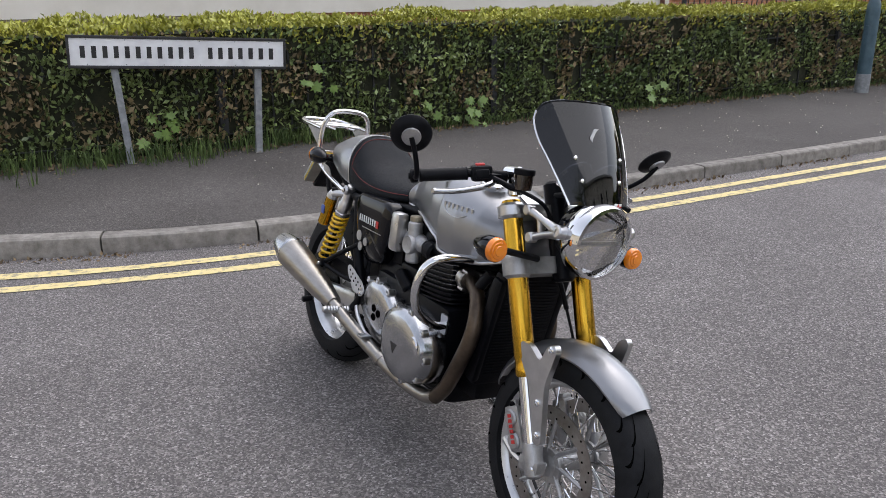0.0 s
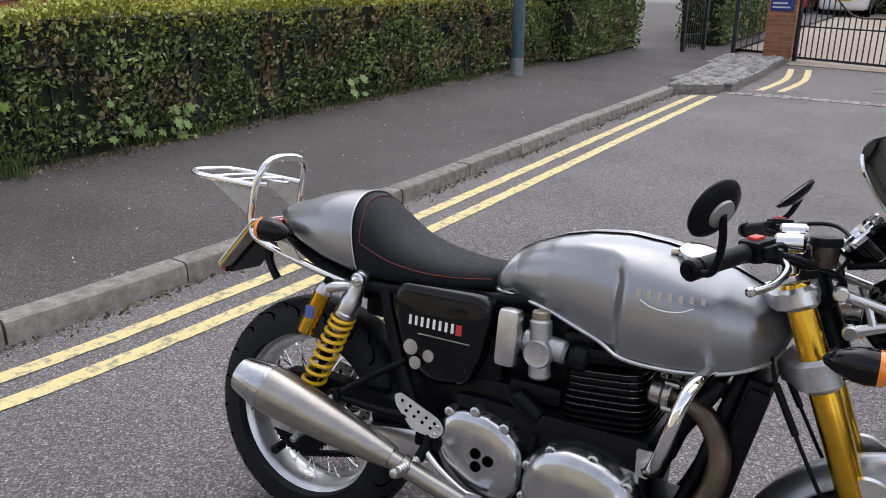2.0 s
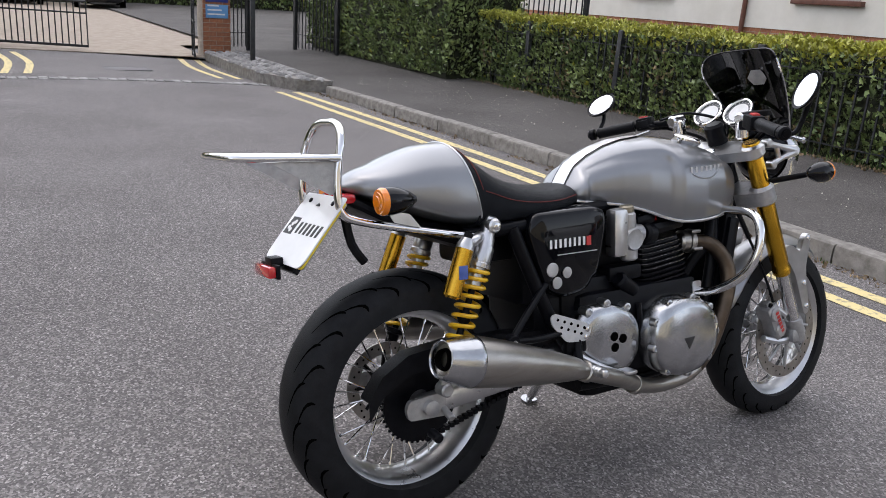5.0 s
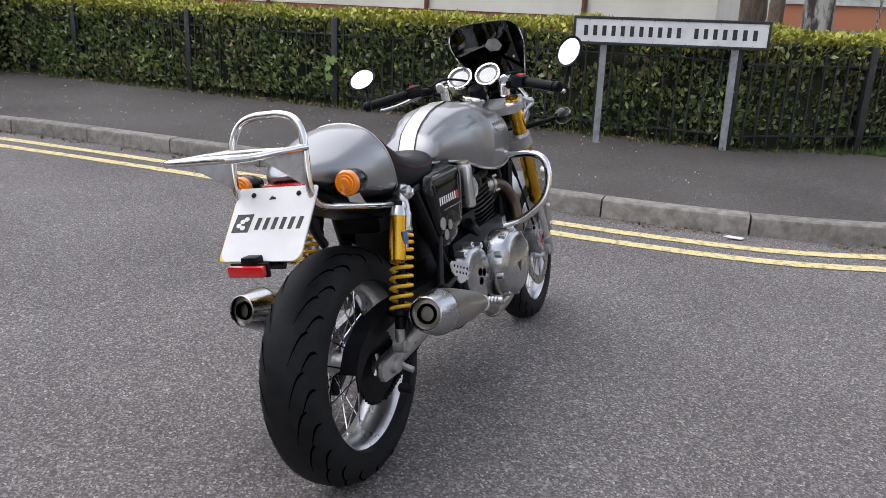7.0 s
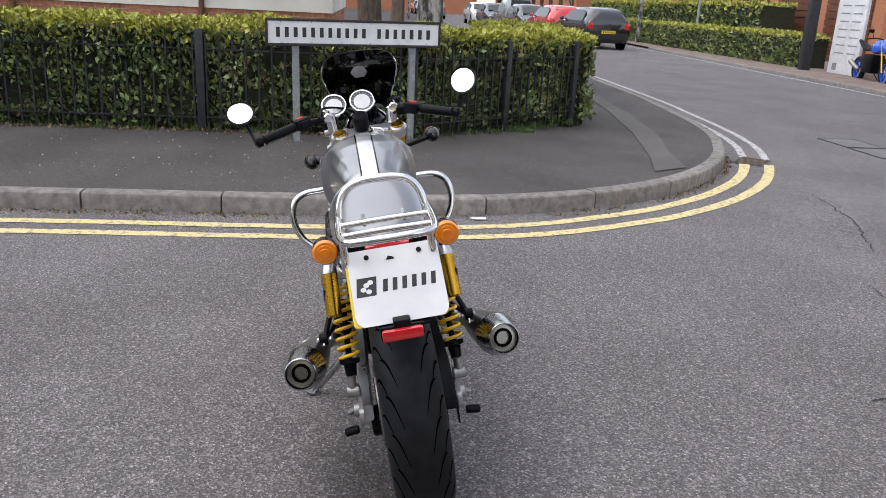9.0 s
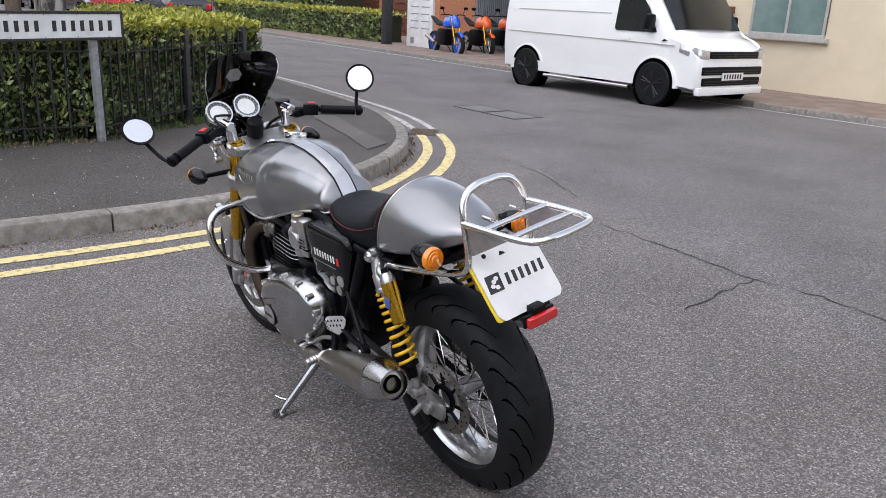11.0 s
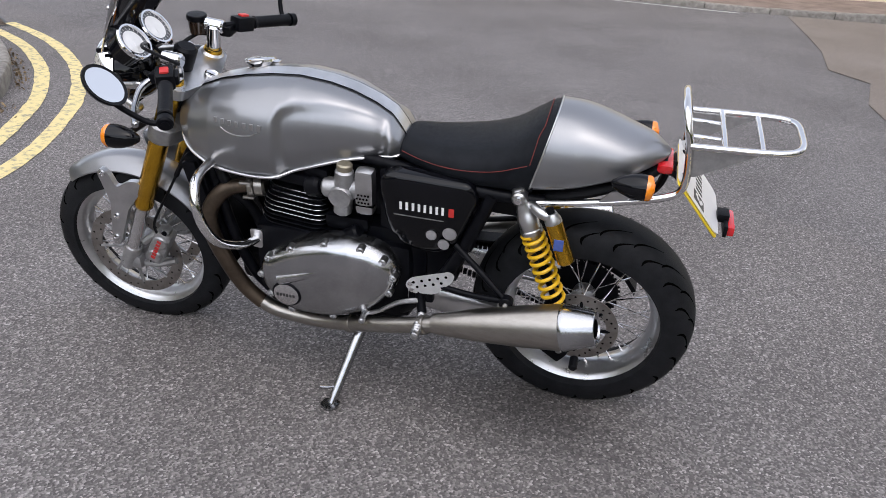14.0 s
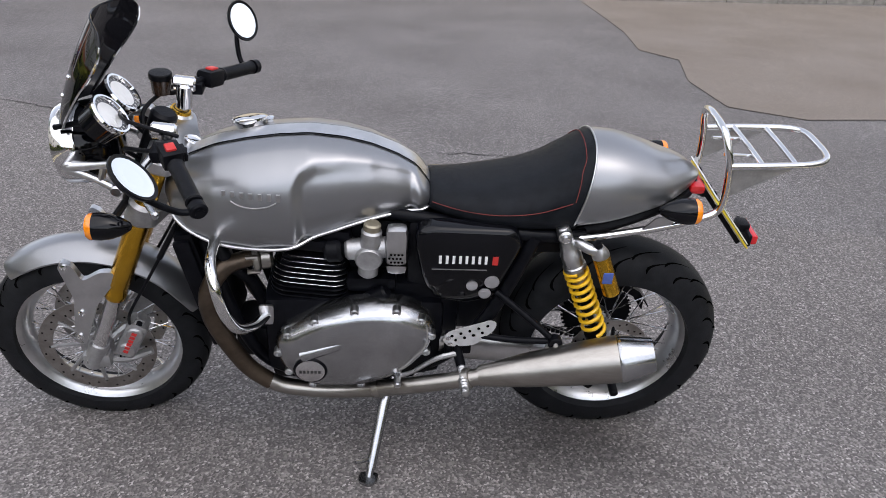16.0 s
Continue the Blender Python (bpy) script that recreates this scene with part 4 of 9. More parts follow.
def indicator(p, way, inner, front, label):
    """A bullet indicator: black body, amber lens, stalk."""
    p, way = Vector(p), Vector(way).normalized()
    bm = BM()
    spun(bm, [(0, 0.031), (-0.015, 0.032), (-0.035, 0.029), (-0.06, 0.020), (-0.078, 0.009), (-0.082, 0.0)], p, way, 24)
    ind = add("indicator", bm, BLACKGLOSS, label, front=front)
    bm = BM()
    spun(bm, [(-0.002, 0.0305), (0.008, 0.031), (0.014, 0.027), (0.0145, 0.021), (0.0165, 0.020), (0.0175, 0.013), (0.0195, 0.012), (0.020, 0.0)], p, way, 28)
    add("indicator_lens", bm, AMBER, "amber ringed lens", parent=ind, front=front)
    bm = BM()
    tube(bm, [p - way * 0.03, (p - way * 0.03).lerp(Vector(inner), 0.5), inner], 0.009, 10, 4)
    add("indicator_stalk", bm, PLASTICBLK, "", parent=ind, front=front)


indicator((1.257, 0.218, 0.776), (1, 0, 0), (1.22, 0.10, 0.765), True, "black bullet indicator with an amber lens on the fork")
indicator((1.259, -0.282, 0.800), (1, 0, 0), (1.22, -0.10, 0.765), True, "black bullet indicator with an amber lens on the fork")
indicator((-0.105, 0.150, 0.808), (-1, 0, 0), (-0.07, 0.07, 0.79), False, "black bullet indicator with an amber lens under the tail")
indicator((-0.105, -0.150, 0.808), (-1, 0, 0), (-0.07, -0.07, 0.79), False, "black bullet indicator with an amber lens under the tail")

# smoked fly screen
bm = BM()
NU, NV = 24, 20
SKEW = Matrix.Translation(STEM) @ Matrix.Rotation(radians(4.0), 4, DOWN) @ Matrix.Translation(-STEM)
front_rows = []
for j in range(NV + 1):
    v = 0.20 + 0.80 * math.sin(math.pi / 2 * j / NV)
    cx, cz = 1.3817 - 0.0774 * v - 0.057 * v * v, 0.878 + 0.300 * v
    half = blend([(0, 0.078), (0.15, 0.092), (0.4, 0.118), (0.68, 0.144), (0.78, 0.148), (0.84, 0.147), (0.89, 0.143), (0.93, 0.136), (0.96, 0.127), (0.98, 0.116), (0.993, 0.102), (1, 0.080)], v)
    row = []
    for i in range(NU + 1):
        u = -1 + 2 * i / NU
        yy = u * half * 0.985
        sweep = 0.078 * (yy / 0.15) ** 2
        row.append(SKEW @ Vector((cx - sweep, -0.018 + yy, cz - 0.012 * (yy / 0.15) ** 2)))
    front_rows.append(row)
rings(bm, front_rows, close=False)
screen = add("fly_screen", bm, SMOKE, "smoked dark plastic fly screen", front=True)
bm = BM()
for s in (0, -1):
    tube(bm, [r[s] + Vector((-0.002, 0, 0)) for r in front_rows[:15:2]], 0.0032, 6, 2)
add_each("screen_edge", bm, CHROME, "bright edge trim", parent=screen, front=True)
bm = BM()
tube(bm, [r[0] for r in front_rows[14:]] + front_rows[-1][2:-2:3] + [r[-1] for r in front_rows[:13:-1]], 0.0026, 6, 2)
add("screen_lip", bm, BLACKGLOSS, "", parent=screen, front=True)
bm = BM()
for y, v in ((-0.055, 3), (-0.062, 6), (0.04, 3), (0.046, 6)):
    i = min(NU, max(0, round((y + 0.1) / 0.2 * NU)))
    p = front_rows[v][i]
    spun(bm, [(-0.002, 0.006), (0.003, 0.006), (0.004, 0.003)], p, (0.9, 0, 0.35), 12)
add_each("screen_bolt", bm, CHROME, "", parent=screen, front=True)
bm = BM()
sm = Matrix.Translation(front_rows[9][12] + Vector((-0.004, 0, 0))) @ Vector((-0.93, 0, -0.36)).to_track_quat("Z", "Y").to_matrix().to_4x4()
hexa = [(0.036 * math.cos(a) * 1.0, 0.028 * math.sin(a)) for a in (math.pi / 3 * k for k in range(6))]
slab(bm, hexa, 0.0015, sm)
add("screen_badge", bm, CASTALLOY, "pale six-sided sticker", parent=screen, front=True)
bm = BM()
p = front_rows[0][16]
box(bm, p.x + 0.001, p.x + 0.003, p.y - 0.012, p.y + 0.012, p.z - 0.008, p.z + 0.008)
st = add("screen_sticker", bm, WHITEPAINT, "small white sticker with a red cross", parent=screen, front=True)
bm = BM()
box(bm, p.x + 0.003, p.x + 0.0036, p.y - 0.012, p.y + 0.012, p.z - 0.002, p.z + 0.002)
box(bm, p.x + 0.003, p.x + 0.0036, p.y - 0.002, p.y + 0.002, p.z - 0.008, p.z + 0.008)
add("screen_sticker_cross", bm, REDPAINT, "", parent=screen, front=True)
bm = BM()
for s in (-1, 1):
    tube(bm, [(1.20, s * 0.05 - 0.01, 0.93), (1.28, s * 0.06 - 0.01, 0.945), (1.36, s * 0.055 - 0.01, 0.93)], 0.007, 8, 4)
add_each("screen_stay", bm, BLACKMETAL, "", parent=screen, front=True)
bm = BM()
for s in (-1, 1):
    tube(bm, [(1.04, s * 0.19, 0.955), (1.13, s * 0.17, 0.94), (1.20, s * 0.09, 0.90), (1.16, s * 0.03, 0.82), (1.05, s * 0.05, 0.74)], 0.0055, 8, 6)
tube(bm, [(1.06, 0.16, 0.97), (1.17, 0.13, 0.99), (1.21, 0.02, 0.95), (1.15, 0.0, 0.86)], 0.0045, 8, 6)
add_each("control_cable", bm, PLASTICBLK, "black control cable", front=True)

# -- tank --
TOP = [(1.108, 0.795), (1.095, 0.828), (1.05, 0.857), (0.99, 0.884), (0.92, 0.902), (0.85, 0.914), (0.777, 0.920), (0.70, 0.912), (0.64, 0.897), (0.583, 0.873), (0.54, 0.846), (0.512, 0.806), (0.500, 0.780)]
LOW = [(1.108, 0.770), (1.095, 0.735), (1.06, 0.712), (1.00, 0.690), (0.90, 0.680), (0.82, 0.683), (0.77, 0.698), (0.72, 0.716), (0.65, 0.737), (0.56, 0.752), (0.52, 0.757), (0.505, 0.760), (0.500, 0.765)]
WID = [(1.112, 0.030), (1.104, 0.066), (1.085, 0.104), (1.045, 0.138), (0.98, 0.163), (0.90, 0.172), (0.80, 0.169), (0.72, 0.158), (0.64, 0.140), (0.57, 0.118), (0.53, 0.098), (0.51, 0.078), (0.500, 0.050)]


def tank_half(x, z):
    """Half the tank's breadth at a height."""
    t, b, w = blend(TOP, x), blend(LOW, x), blend(WID, x)
    q = (z - b) / max(t - b, 1e-4)
    q = min(1.0, max(0.0, q))
    if q < 0.34:
        f = 0.90 + 0.10 * math.sin(q / 0.34 * math.pi / 2)
    else:
        f = max(0.0, 1 - ((q - 0.34) / 0.66) ** 2.8) ** (1 / 2.2)
    hollow = ease((0.815 - 0.10 * max(0.0, z - 0.84) - x) / 0.030) * ease((blend([(0.5, 0.852), (0.56, 0.888), (0.62, 0.904), (0.70, 0.910), (0.76, 0.905), (0.795, 0.888), (0.825, 0.852)], x) - z) / 0.050) * ease((x - 0.525) / 0.03)
    return w * f - 0.023 * hollow * min(1.0, max(0.0, f - 0.25) * 1.9)


bm = BM()
rows = []
xs = sorted(set([1.108, 1.104, 1.098, 1.09, 0.500, 0.503, 0.508] + [0.515 + 0.0058 * i for i in range(99)]), reverse=True)
for x in xs:
    t, b = blend(TOP, x), blend(LOW, x)
    half = []
    for k in range(41):
        q = k / 40
        z = b + (t - b) * (1 - (1 - q) ** 1.7) if q > 0.0 else b
        half.append((tank_half(x, z), z))
    loop_ = [Vector((x, y, z)) for y, z in half] + [Vector((x, -y, z)) for y, z in half[::-1][1:]]
    rows.append(loop_)
rings(bm, rows)
tank = add("fuel_tank", bm, SILVERPAINT, "metallic silver fuel tank with knee hollows", smooth=60)
# rolled seam along the lower edge
bm = BM()
for s in (-1, 1):
    tube(bm, [(x, s * (tank_half(x, blend(LOW, x)) + 0.003), blend(LOW, x) - 0.001) for x in (1.10, 1.08, 1.04, 0.98, 0.90, 0.82, 0.77, 0.72, 0.65, 0.57, 0.52, 0.503)], 0.0045, 8, 4)
add("tank_seam", bm, ALLOY, "bright rolled seam", parent=tank)
# strap over the middle
for half, lift, mt, nm in ((0.030, 0.0012, BLACKGLOSS, "strap_edge"), (0.025, 0.0026, ALLOY, "tank_strap")):
    bm = BM()
    rows = []
    for i in range(46):
        x = 0.506 + (1.070 - 0.506) * i / 45 if nm == "tank_strap" else 0.504 + (1.075 - 0.504) * i / 45
        t = blend(TOP, x)
        row = []
        for k in range(7):
            y = half * (-1 + k / 3)
            lo, hi = blend(LOW, x), t
            for _ in range(22):
                md = (lo + hi) / 2
                if tank_half(x, md) > abs(y):
                    lo = md
                else:
                    hi = md
            row.append(Vector((x, y, min(lo, t) + lift + 0.0012)))
        rows.append(row)
    rings(bm, rows, close=False)
    add(nm, bm, mt, "pale stripe along the tank" if nm == "tank_strap" else "", parent=tank)
# filler cap
bm = BM()
cup = Vector((0.14, -0.26, 1)).normalized()
spun(bm, [(-0.012, 0.030), (0.004, 0.032), (0.012, 0.036), (0.018, 0.041), (0.024, 0.041), (0.028, 0.037), (0.030, 0.02), (0.030, 0.0)], (0.922, -0.062, 0.888), cup, 32)
box(bm, 0.870, 0.885, -0.080, -0.056, 0.900, 0.913, 0.003)
add("filler_cap", bm, CHROME, "chromed snap filler cap", parent=tank)
# raised badge: a row of strokes over a sweep, on each side
for s in (-1, 1):
    bm = BM()
    for k in range(7):
        x = 0.955 - 0.0195 * k
        z = 0.826 - 0.0004 * k
        y = tank_half(x, z)
        box(bm, x - 0.005, x + 0.003, s * y - 0.002, s * y + 0.0022, z - 0.009, z + 0.009)
    tube(bm, [(x, s * (tank_half(x, z) + 0.001), z) for x, z in ((0.940, 0.813), (0.92, 0.803), (0.892, 0.799), (0.862, 0.803), (0.842, 0.813))], 0.0016, 6, 4)
    add_each("tank_badge", bm, ALLOY, "raised chrome badge", parent=tank)

# -- seat and cowl --
def lofted(stations, seg=28, power=2.3):
    """Rows of (x_top, z_top, x_low, z_low, half): closed sections with a domed top and flat foot."""
    rows = []
    for xt, zt, xl, zl, w in stations:
        row = []
        for k in range(seg):
            a = -math.pi / 2 + 2 * math.pi * k / seg
            c, s = math.cos(a), math.sin(a)
            y = w * math.copysign(abs(c) ** (2 / power), c)
            q = 0.34 + 0.66 * (s ** (2 / power)) if s > 0 else 0.34 * (1 - abs(s) ** 0.45)
            row.append(Vector((xl + (xt - xl) * q, y, zl + (zt - zl) * q)))
        rows.append(row)
    return rows


def along(table, steps=5):
    """Smooth rows between the rows of a table."""
    n = len(table)
    out = []
    for i in range(n - 1):
        p = [np.array(table[min(max(i + k, 0), n - 1)], float) for k in (-1, 0, 1, 2)]
        for k in range(steps):
            t = k / steps
            out.append(0.5 * (2 * p[1] + (p[2] - p[0]) * t + (2 * p[0] - 5 * p[1] + 4 * p[2] - p[3]) * t * t + (3 * p[1] - p[0] - 3 * p[2] + p[3]) * t**3))
    return out + [np.array(table[-1], float)]


SEATROWS = [(0.512, 0.786, 0.512, 0.752, 0.062), (0.5, 0.804, 0.505, 0.748, 0.084), (0.44, 0.803, 0.445, 0.737, 0.109), (0.37, 0.809, 0.38, 0.73, 0.128), (0.3, 0.824, 0.32, 0.724, 0.136), (0.235, 0.85, 0.265, 0.72, 0.139), (0.18, 0.89, 0.22, 0.715, 0.138), (0.145, 0.916, 0.185, 0.712, 0.135), (0.122, 0.925, 0.166, 0.711, 0.133)]
COWLROWS = [(0.121, 0.928, 0.173, 0.72, 0.136), (0.06, 0.923, 0.09, 0.736, 0.135), (0.0, 0.907, 0.02, 0.757, 0.124), (-0.06, 0.884, -0.05, 0.785, 0.107), (-0.11, 0.868, -0.1, 0.806, 0.075), (-0.145, 0.846, -0.135, 0.822, 0.039), (-0.155, 0.838, -0.15, 0.828, 0.013)]
bm = BM()
rings(bm, lofted(along(SEATROWS), 32))
seat = add("seat", bm, SEATVINYL, "black single seat with red stitching", smooth=60)
bm = BM()
rows = lofted(along(SEATROWS), 32)
for k in (9, 23):
    tube(bm, [r[k] + Vector((0, 0.0008 if k == 9 else -0.0008, 0.0010)) for r in rows[5:-7:2]], 0.0012, 5, 2)
tube(bm, [rows[max(-8, -6 - abs(16 - k) // 4)][k] + Vector((0.0003, 0, 0.0012)) for k in range(9, 24)], 0.0012, 5, 3)
add("stitching", bm, STITCH, "red seam stitching", parent=seat)
bm = BM()
rings(bm, lofted(along(COWLROWS), 36))
cowl = add("seat_cowl", bm, SILVERPAINT, "metallic silver seat cowl", smooth=60)
bm = BM()
rows = lofted(along(COWLROWS), 36)
tube(bm, [rows[0][k] + Vector((0.001, 0, 0)) for k in range(0, 36)][3:-2], 0.0022, 6, 2)
add("cowl_edge", bm, ALLOY, "", parent=cowl)
# tail: undertray, lamp, rails
bm = BM()
rings(bm, lofted(along([(0.17, 0.715, 0.17, 0.66, 0.085), (0.05, 0.752, 0.05, 0.70, 0.085), (-0.06, 0.79, -0.06, 0.745, 0.075), (-0.13, 0.822, -0.13, 0.785, 0.055), (-0.15, 0.83, -0.15, 0.80, 0.03)], 3), 16))
add("undertray", bm, PLASTICBLK, "black tail undertray")
bm = BM()
box(bm, -0.165, -0.125, -0.055, 0.055, 0.798, 0.822, 0.010)
add("tail_lamp", bm, REDLENS, "narrow red tail lamp")
for s in (-1, 1):
    bm = BM()
    tube(bm, [(0.16, s * 0.118, 0.703), (0.08, s * 0.120, 0.716), (-0.05, s * 0.118, 0.742), (-0.15, s * 0.108, 0.765), (-0.185, s * 0.104, 0.785), (-0.193, s * 0.102, 0.83), (-0.186, s * 0.100, 0.90), (-0.175, s * 0.092, 0.942), (-0.168, s * 0.070, 0.970), (-0.165, s * 0.035, 0.981), (-0.165, 0, 0.982)], 0.0095, 12, 5)
    add("grab_rail", bm, CHROME, "chromed rail and grab hoop")
    bm = BM()
    slab(bm, rounded([(0, 0), (0.07, 0.018), (0.085, 0.045), (0.03, 0.035)], 0.006), 0.004, Matrix(((-1, 0, 0, 0.0), (0, 0, s, s * 0.125), (0, 1, 0, 0.738), (0, 0, 0, 1))))
    add("rail_bracket", bm, ALLOY, "bright bracket")
# luggage rack
bm = BM()
tube(bm, [(-0.186, 0.104, 0.905), (-0.26, 0.104, 0.908), (-0.37, 0.100, 0.912), (-0.415, 0.085, 0.915), (-0.432, 0.055, 0.918), (-0.435, 0, 0.918), (-0.432, -0.055, 0.918), (-0.415, -0.085, 0.915), (-0.37, -0.100, 0.912), (-0.26, -0.104, 0.908), (-0.186, -0.104, 0.905)], 0.0085, 12, 5)
rack = add("luggage_rack", bm, CHROME, "chromed tubular luggage rack")
for x in (-0.262, -0.345):
    bm = BM()
    tube(bm, [(x, -0.102, 0.909), (x, 0, 0.911), (x, 0.102, 0.909)], 0.007, 10, 4)
    add("rack_bar", bm, CHROME, "", parent=rack)
bm = BM()
for y in (-0.045, 0.045):
    tube(bm, [(-0.19, y, 0.906), (-0.262, y, 0.904)], 0.0045, 8, 2)
add_each("rack_strut", bm, CHROME, "", parent=rack)
for s in (-1, 1):
    bm = BM()
    slab(bm, [(0, 0.0), (0.15, 0.0), (0.02, -0.075), (0, -0.075)], 0.003, Matrix(((-1, 0, 0, -0.19), (0, 0, 1, s * 0.098), (0, 1, 0, 0.902), (0, 0, 0, 1))))
    add("rack_gusset", bm, CASTALLOY, "grey side gusset", parent=rack)
# plate
up_ = Vector((0.64, 0, 0.768)).normalized()
back_ = Vector((-0.768, 0, 0.64)).normalized()
pm = Matrix(((0, up_.x, back_.x, -0.236), (-1, 0, 0, -0.008), (0, up_.z, back_.z, 0.744), (0, 0, 0, 1)))
bm = BM()
slab(bm, rounded([(-0.114, -0.088), (0.104, -0.088), (0.104, 0.090), (-0.114, 0.090)], 0.012), 0.004, pm @ Matrix.Translation((0, -0.002, -0.006)))
yplate = add("rear_plate", bm, PLATEYEL, "yellow plate behind a white one")
bm = BM()
slab(bm, rounded([(-0.110, -0.086), (0.103, -0.086), (0.103, 0.088), (-0.110, 0.088)], 0.01), 0.003, pm @ Matrix.Translation((0, -0.002, -0.0095)))
add("plate_back", bm, mat("dusty_plate_back", (0.26, 0.24, 0.20), (0.42, 0.39, 0.33), rough=0.6, scale=14), "pale dusty back of the plate", parent=yplate)
bm = BM()
slab(bm, rounded([(-0.108, -0.075), (-0.095, -0.092), (0.095, -0.092), (0.108, -0.075), (0.108, 0.095), (-0.108, 0.095)], 0.008), 0.003, pm)
wplate = add("white_plate", bm, PLATEWHITE, "white dealer plate with dark marks", parent=yplate)
bm = BM()
slab(bm, [(-0.098, -0.020), (-0.052, -0.020), (-0.046, 0.026), (-0.092, 0.026)], 0.0008, pm @ Matrix.Translation((0, 0, 0.003)))
for k in range(6):
    x = -0.036 + 0.0225 * k
    slab(bm, [(x, -0.014), (x + 0.011, -0.014), (x + 0.0155, 0.016), (x + 0.0045, 0.016)], 0.0008, pm @ Matrix.Translation((0, 0, 0.003)))
add_each("plate_mark", bm, SIGNBLACK, "dark bar or square", parent=wplate)
bm = BM()
for dx, dy in ((0, 0.004), (0.010, 0.010), (-0.008, -0.006), (0.004, -0.012)):
    slab(bm, [(-0.072 + dx + 0.007 * math.cos(a), 0.003 + dy + 0.006 * math.sin(a)) for a in (k * math.pi / 4 for k in range(8))], 0.0016, pm @ Matrix.Translation((0, 0, 0.003)))
add("plate_emblem", bm, PLATEWHITE, "", parent=wplate)
bm = BM()
for x in (-0.062, 0.062):
    spun(bm, [(0, 0.006), (0.003, 0.006), (0.004, 0.003)], pm @ Vector((x, 0.075, 0.003)), back_, 12)
add("plate_screw", bm, PLASTICBLK, "", parent=wplate)
bm = BM()
box(bm, -0.340, -0.322, -0.047, 0.047, 0.648, 0.674, 0.006)
refl = add("rear_reflector", bm, REDLENS, "red bar reflector under the plate")
bm = BM()
box(bm, -0.3225, -0.313, -0.050, 0.050, 0.645, 0.677, 0.003)
box(bm, -0.325, -0.295, -0.022, 0.018, 0.668, 0.690, 0.004)
add("reflector_mount", bm, PLASTICBLK, "", parent=refl)
bm = BM()
slab(bm, [(-0.06, -0.10), (0.06, -0.10), (0.05, 0.09), (-0.05, 0.09)], 0.012, pm @ Matrix.Translation((0, 0, -0.022)))
tube(bm, [(-0.13, 0.0, 0.80), (-0.17, 0, 0.79), (-0.19, 0, 0.78)], 0.02, 10, 3)
tube(bm, [(-0.16, -0.06, 0.775), (-0.15, -0.068, 0.71), (-0.12, -0.07, 0.665)], 0.011, 8, 3)
add("plate_holder", bm, PLASTICBLK, "black plate holder and strap")

# -- side panels --
PANEL = [(0.536, 0.738), (0.505, 0.752), (0.305, 0.748), (0.284, 0.706), (0.322, 0.600), (0.345, 0.545), (0.400, 0.517), (0.490, 0.530), (0.522, 0.60), (0.541, 0.705)]
for s in (-1, 1):
    bm = BM()
    base = rounded(PANEL, 0.03, 5)
    cx, cz = 0.41, 0.64
    rows = []
    for y, k in ((0.115, 1.0), (0.142, 1.0), (0.153, 0.985), (0.159, 0.95), (0.163, 0.86), (0.166, 0.6), (0.167, 0.2)):
        rows.append([Vector((cx + (x - cx) * k, s * (y - (0.010 if z < 0.56 else 0) * k), cz + (z - cz) * k)) for x, z in base])
    rings(bm, rows)
    panel = add("side_panel", bm, BLACKGLOSS, "gloss black side panel", smooth=50)
    bm = BM()
    for k in range(8):
        x = 0.345 + 0.0155 * k if s < 0 else 0.485 - 0.0155 * k
        dx = 0.0105 * (1 if s < 0 else -1)
        lo_, hi_ = sorted((x, x + dx * 0.62))
        box(bm, lo_, hi_, s * 0.1675 - 0.0008, s * 0.1675 + 0.0008, 0.656, 0.678)
    add_each("panel_mark", bm, WHITEPAINT, "row of white bars", parent=panel)
    bm = BM()
    xr = 0.473 if s < 0 else 0.352
    box(bm, xr - 0.008, xr + 0.006, s * 0.1675 - 0.0008, s * 0.1675 + 0.0008, 0.654, 0.678)
    add("panel_mark_red", bm, REDPAINT, "red bar", parent=panel)
    # thin alloy bar paints the glint along the panel crease
    bm = BM()
    box(bm, 0.37, 0.50, s * 0.1665 - 0.001, s * 0.1665 + 0.001, 0.637, 0.6395)
    add("panel_crease", bm, ALLOY, "", parent=panel)
    for x, z, r in ((0.402, 0.590, 0.0125), (0.354, 0.602, 0.0165), (0.369, 0.567, 0.0135)) :
        bm = BM()
        spun(bm, [(-0.002, r + 0.002), (0.001, r + 0.002), (0.0012, r)], (x, s * 0.166, z), (0, s, 0), 20)
        for k in range(5):
            w = math.sqrt(max(0, 1 - (-0.8 + 0.4 * k) ** 2)) * r
            box(bm, x - w, x + w, s * 0.1672 - 0.0007, s * 0.1672 + 0.0007, z + (-0.8 + 0.4 * k) * r - 0.0012, z + (-0.8 + 0.4 * k) * r + 0.0012)
        add("vent_grille", bm, ALLOY, "round mesh vent", parent=panel)

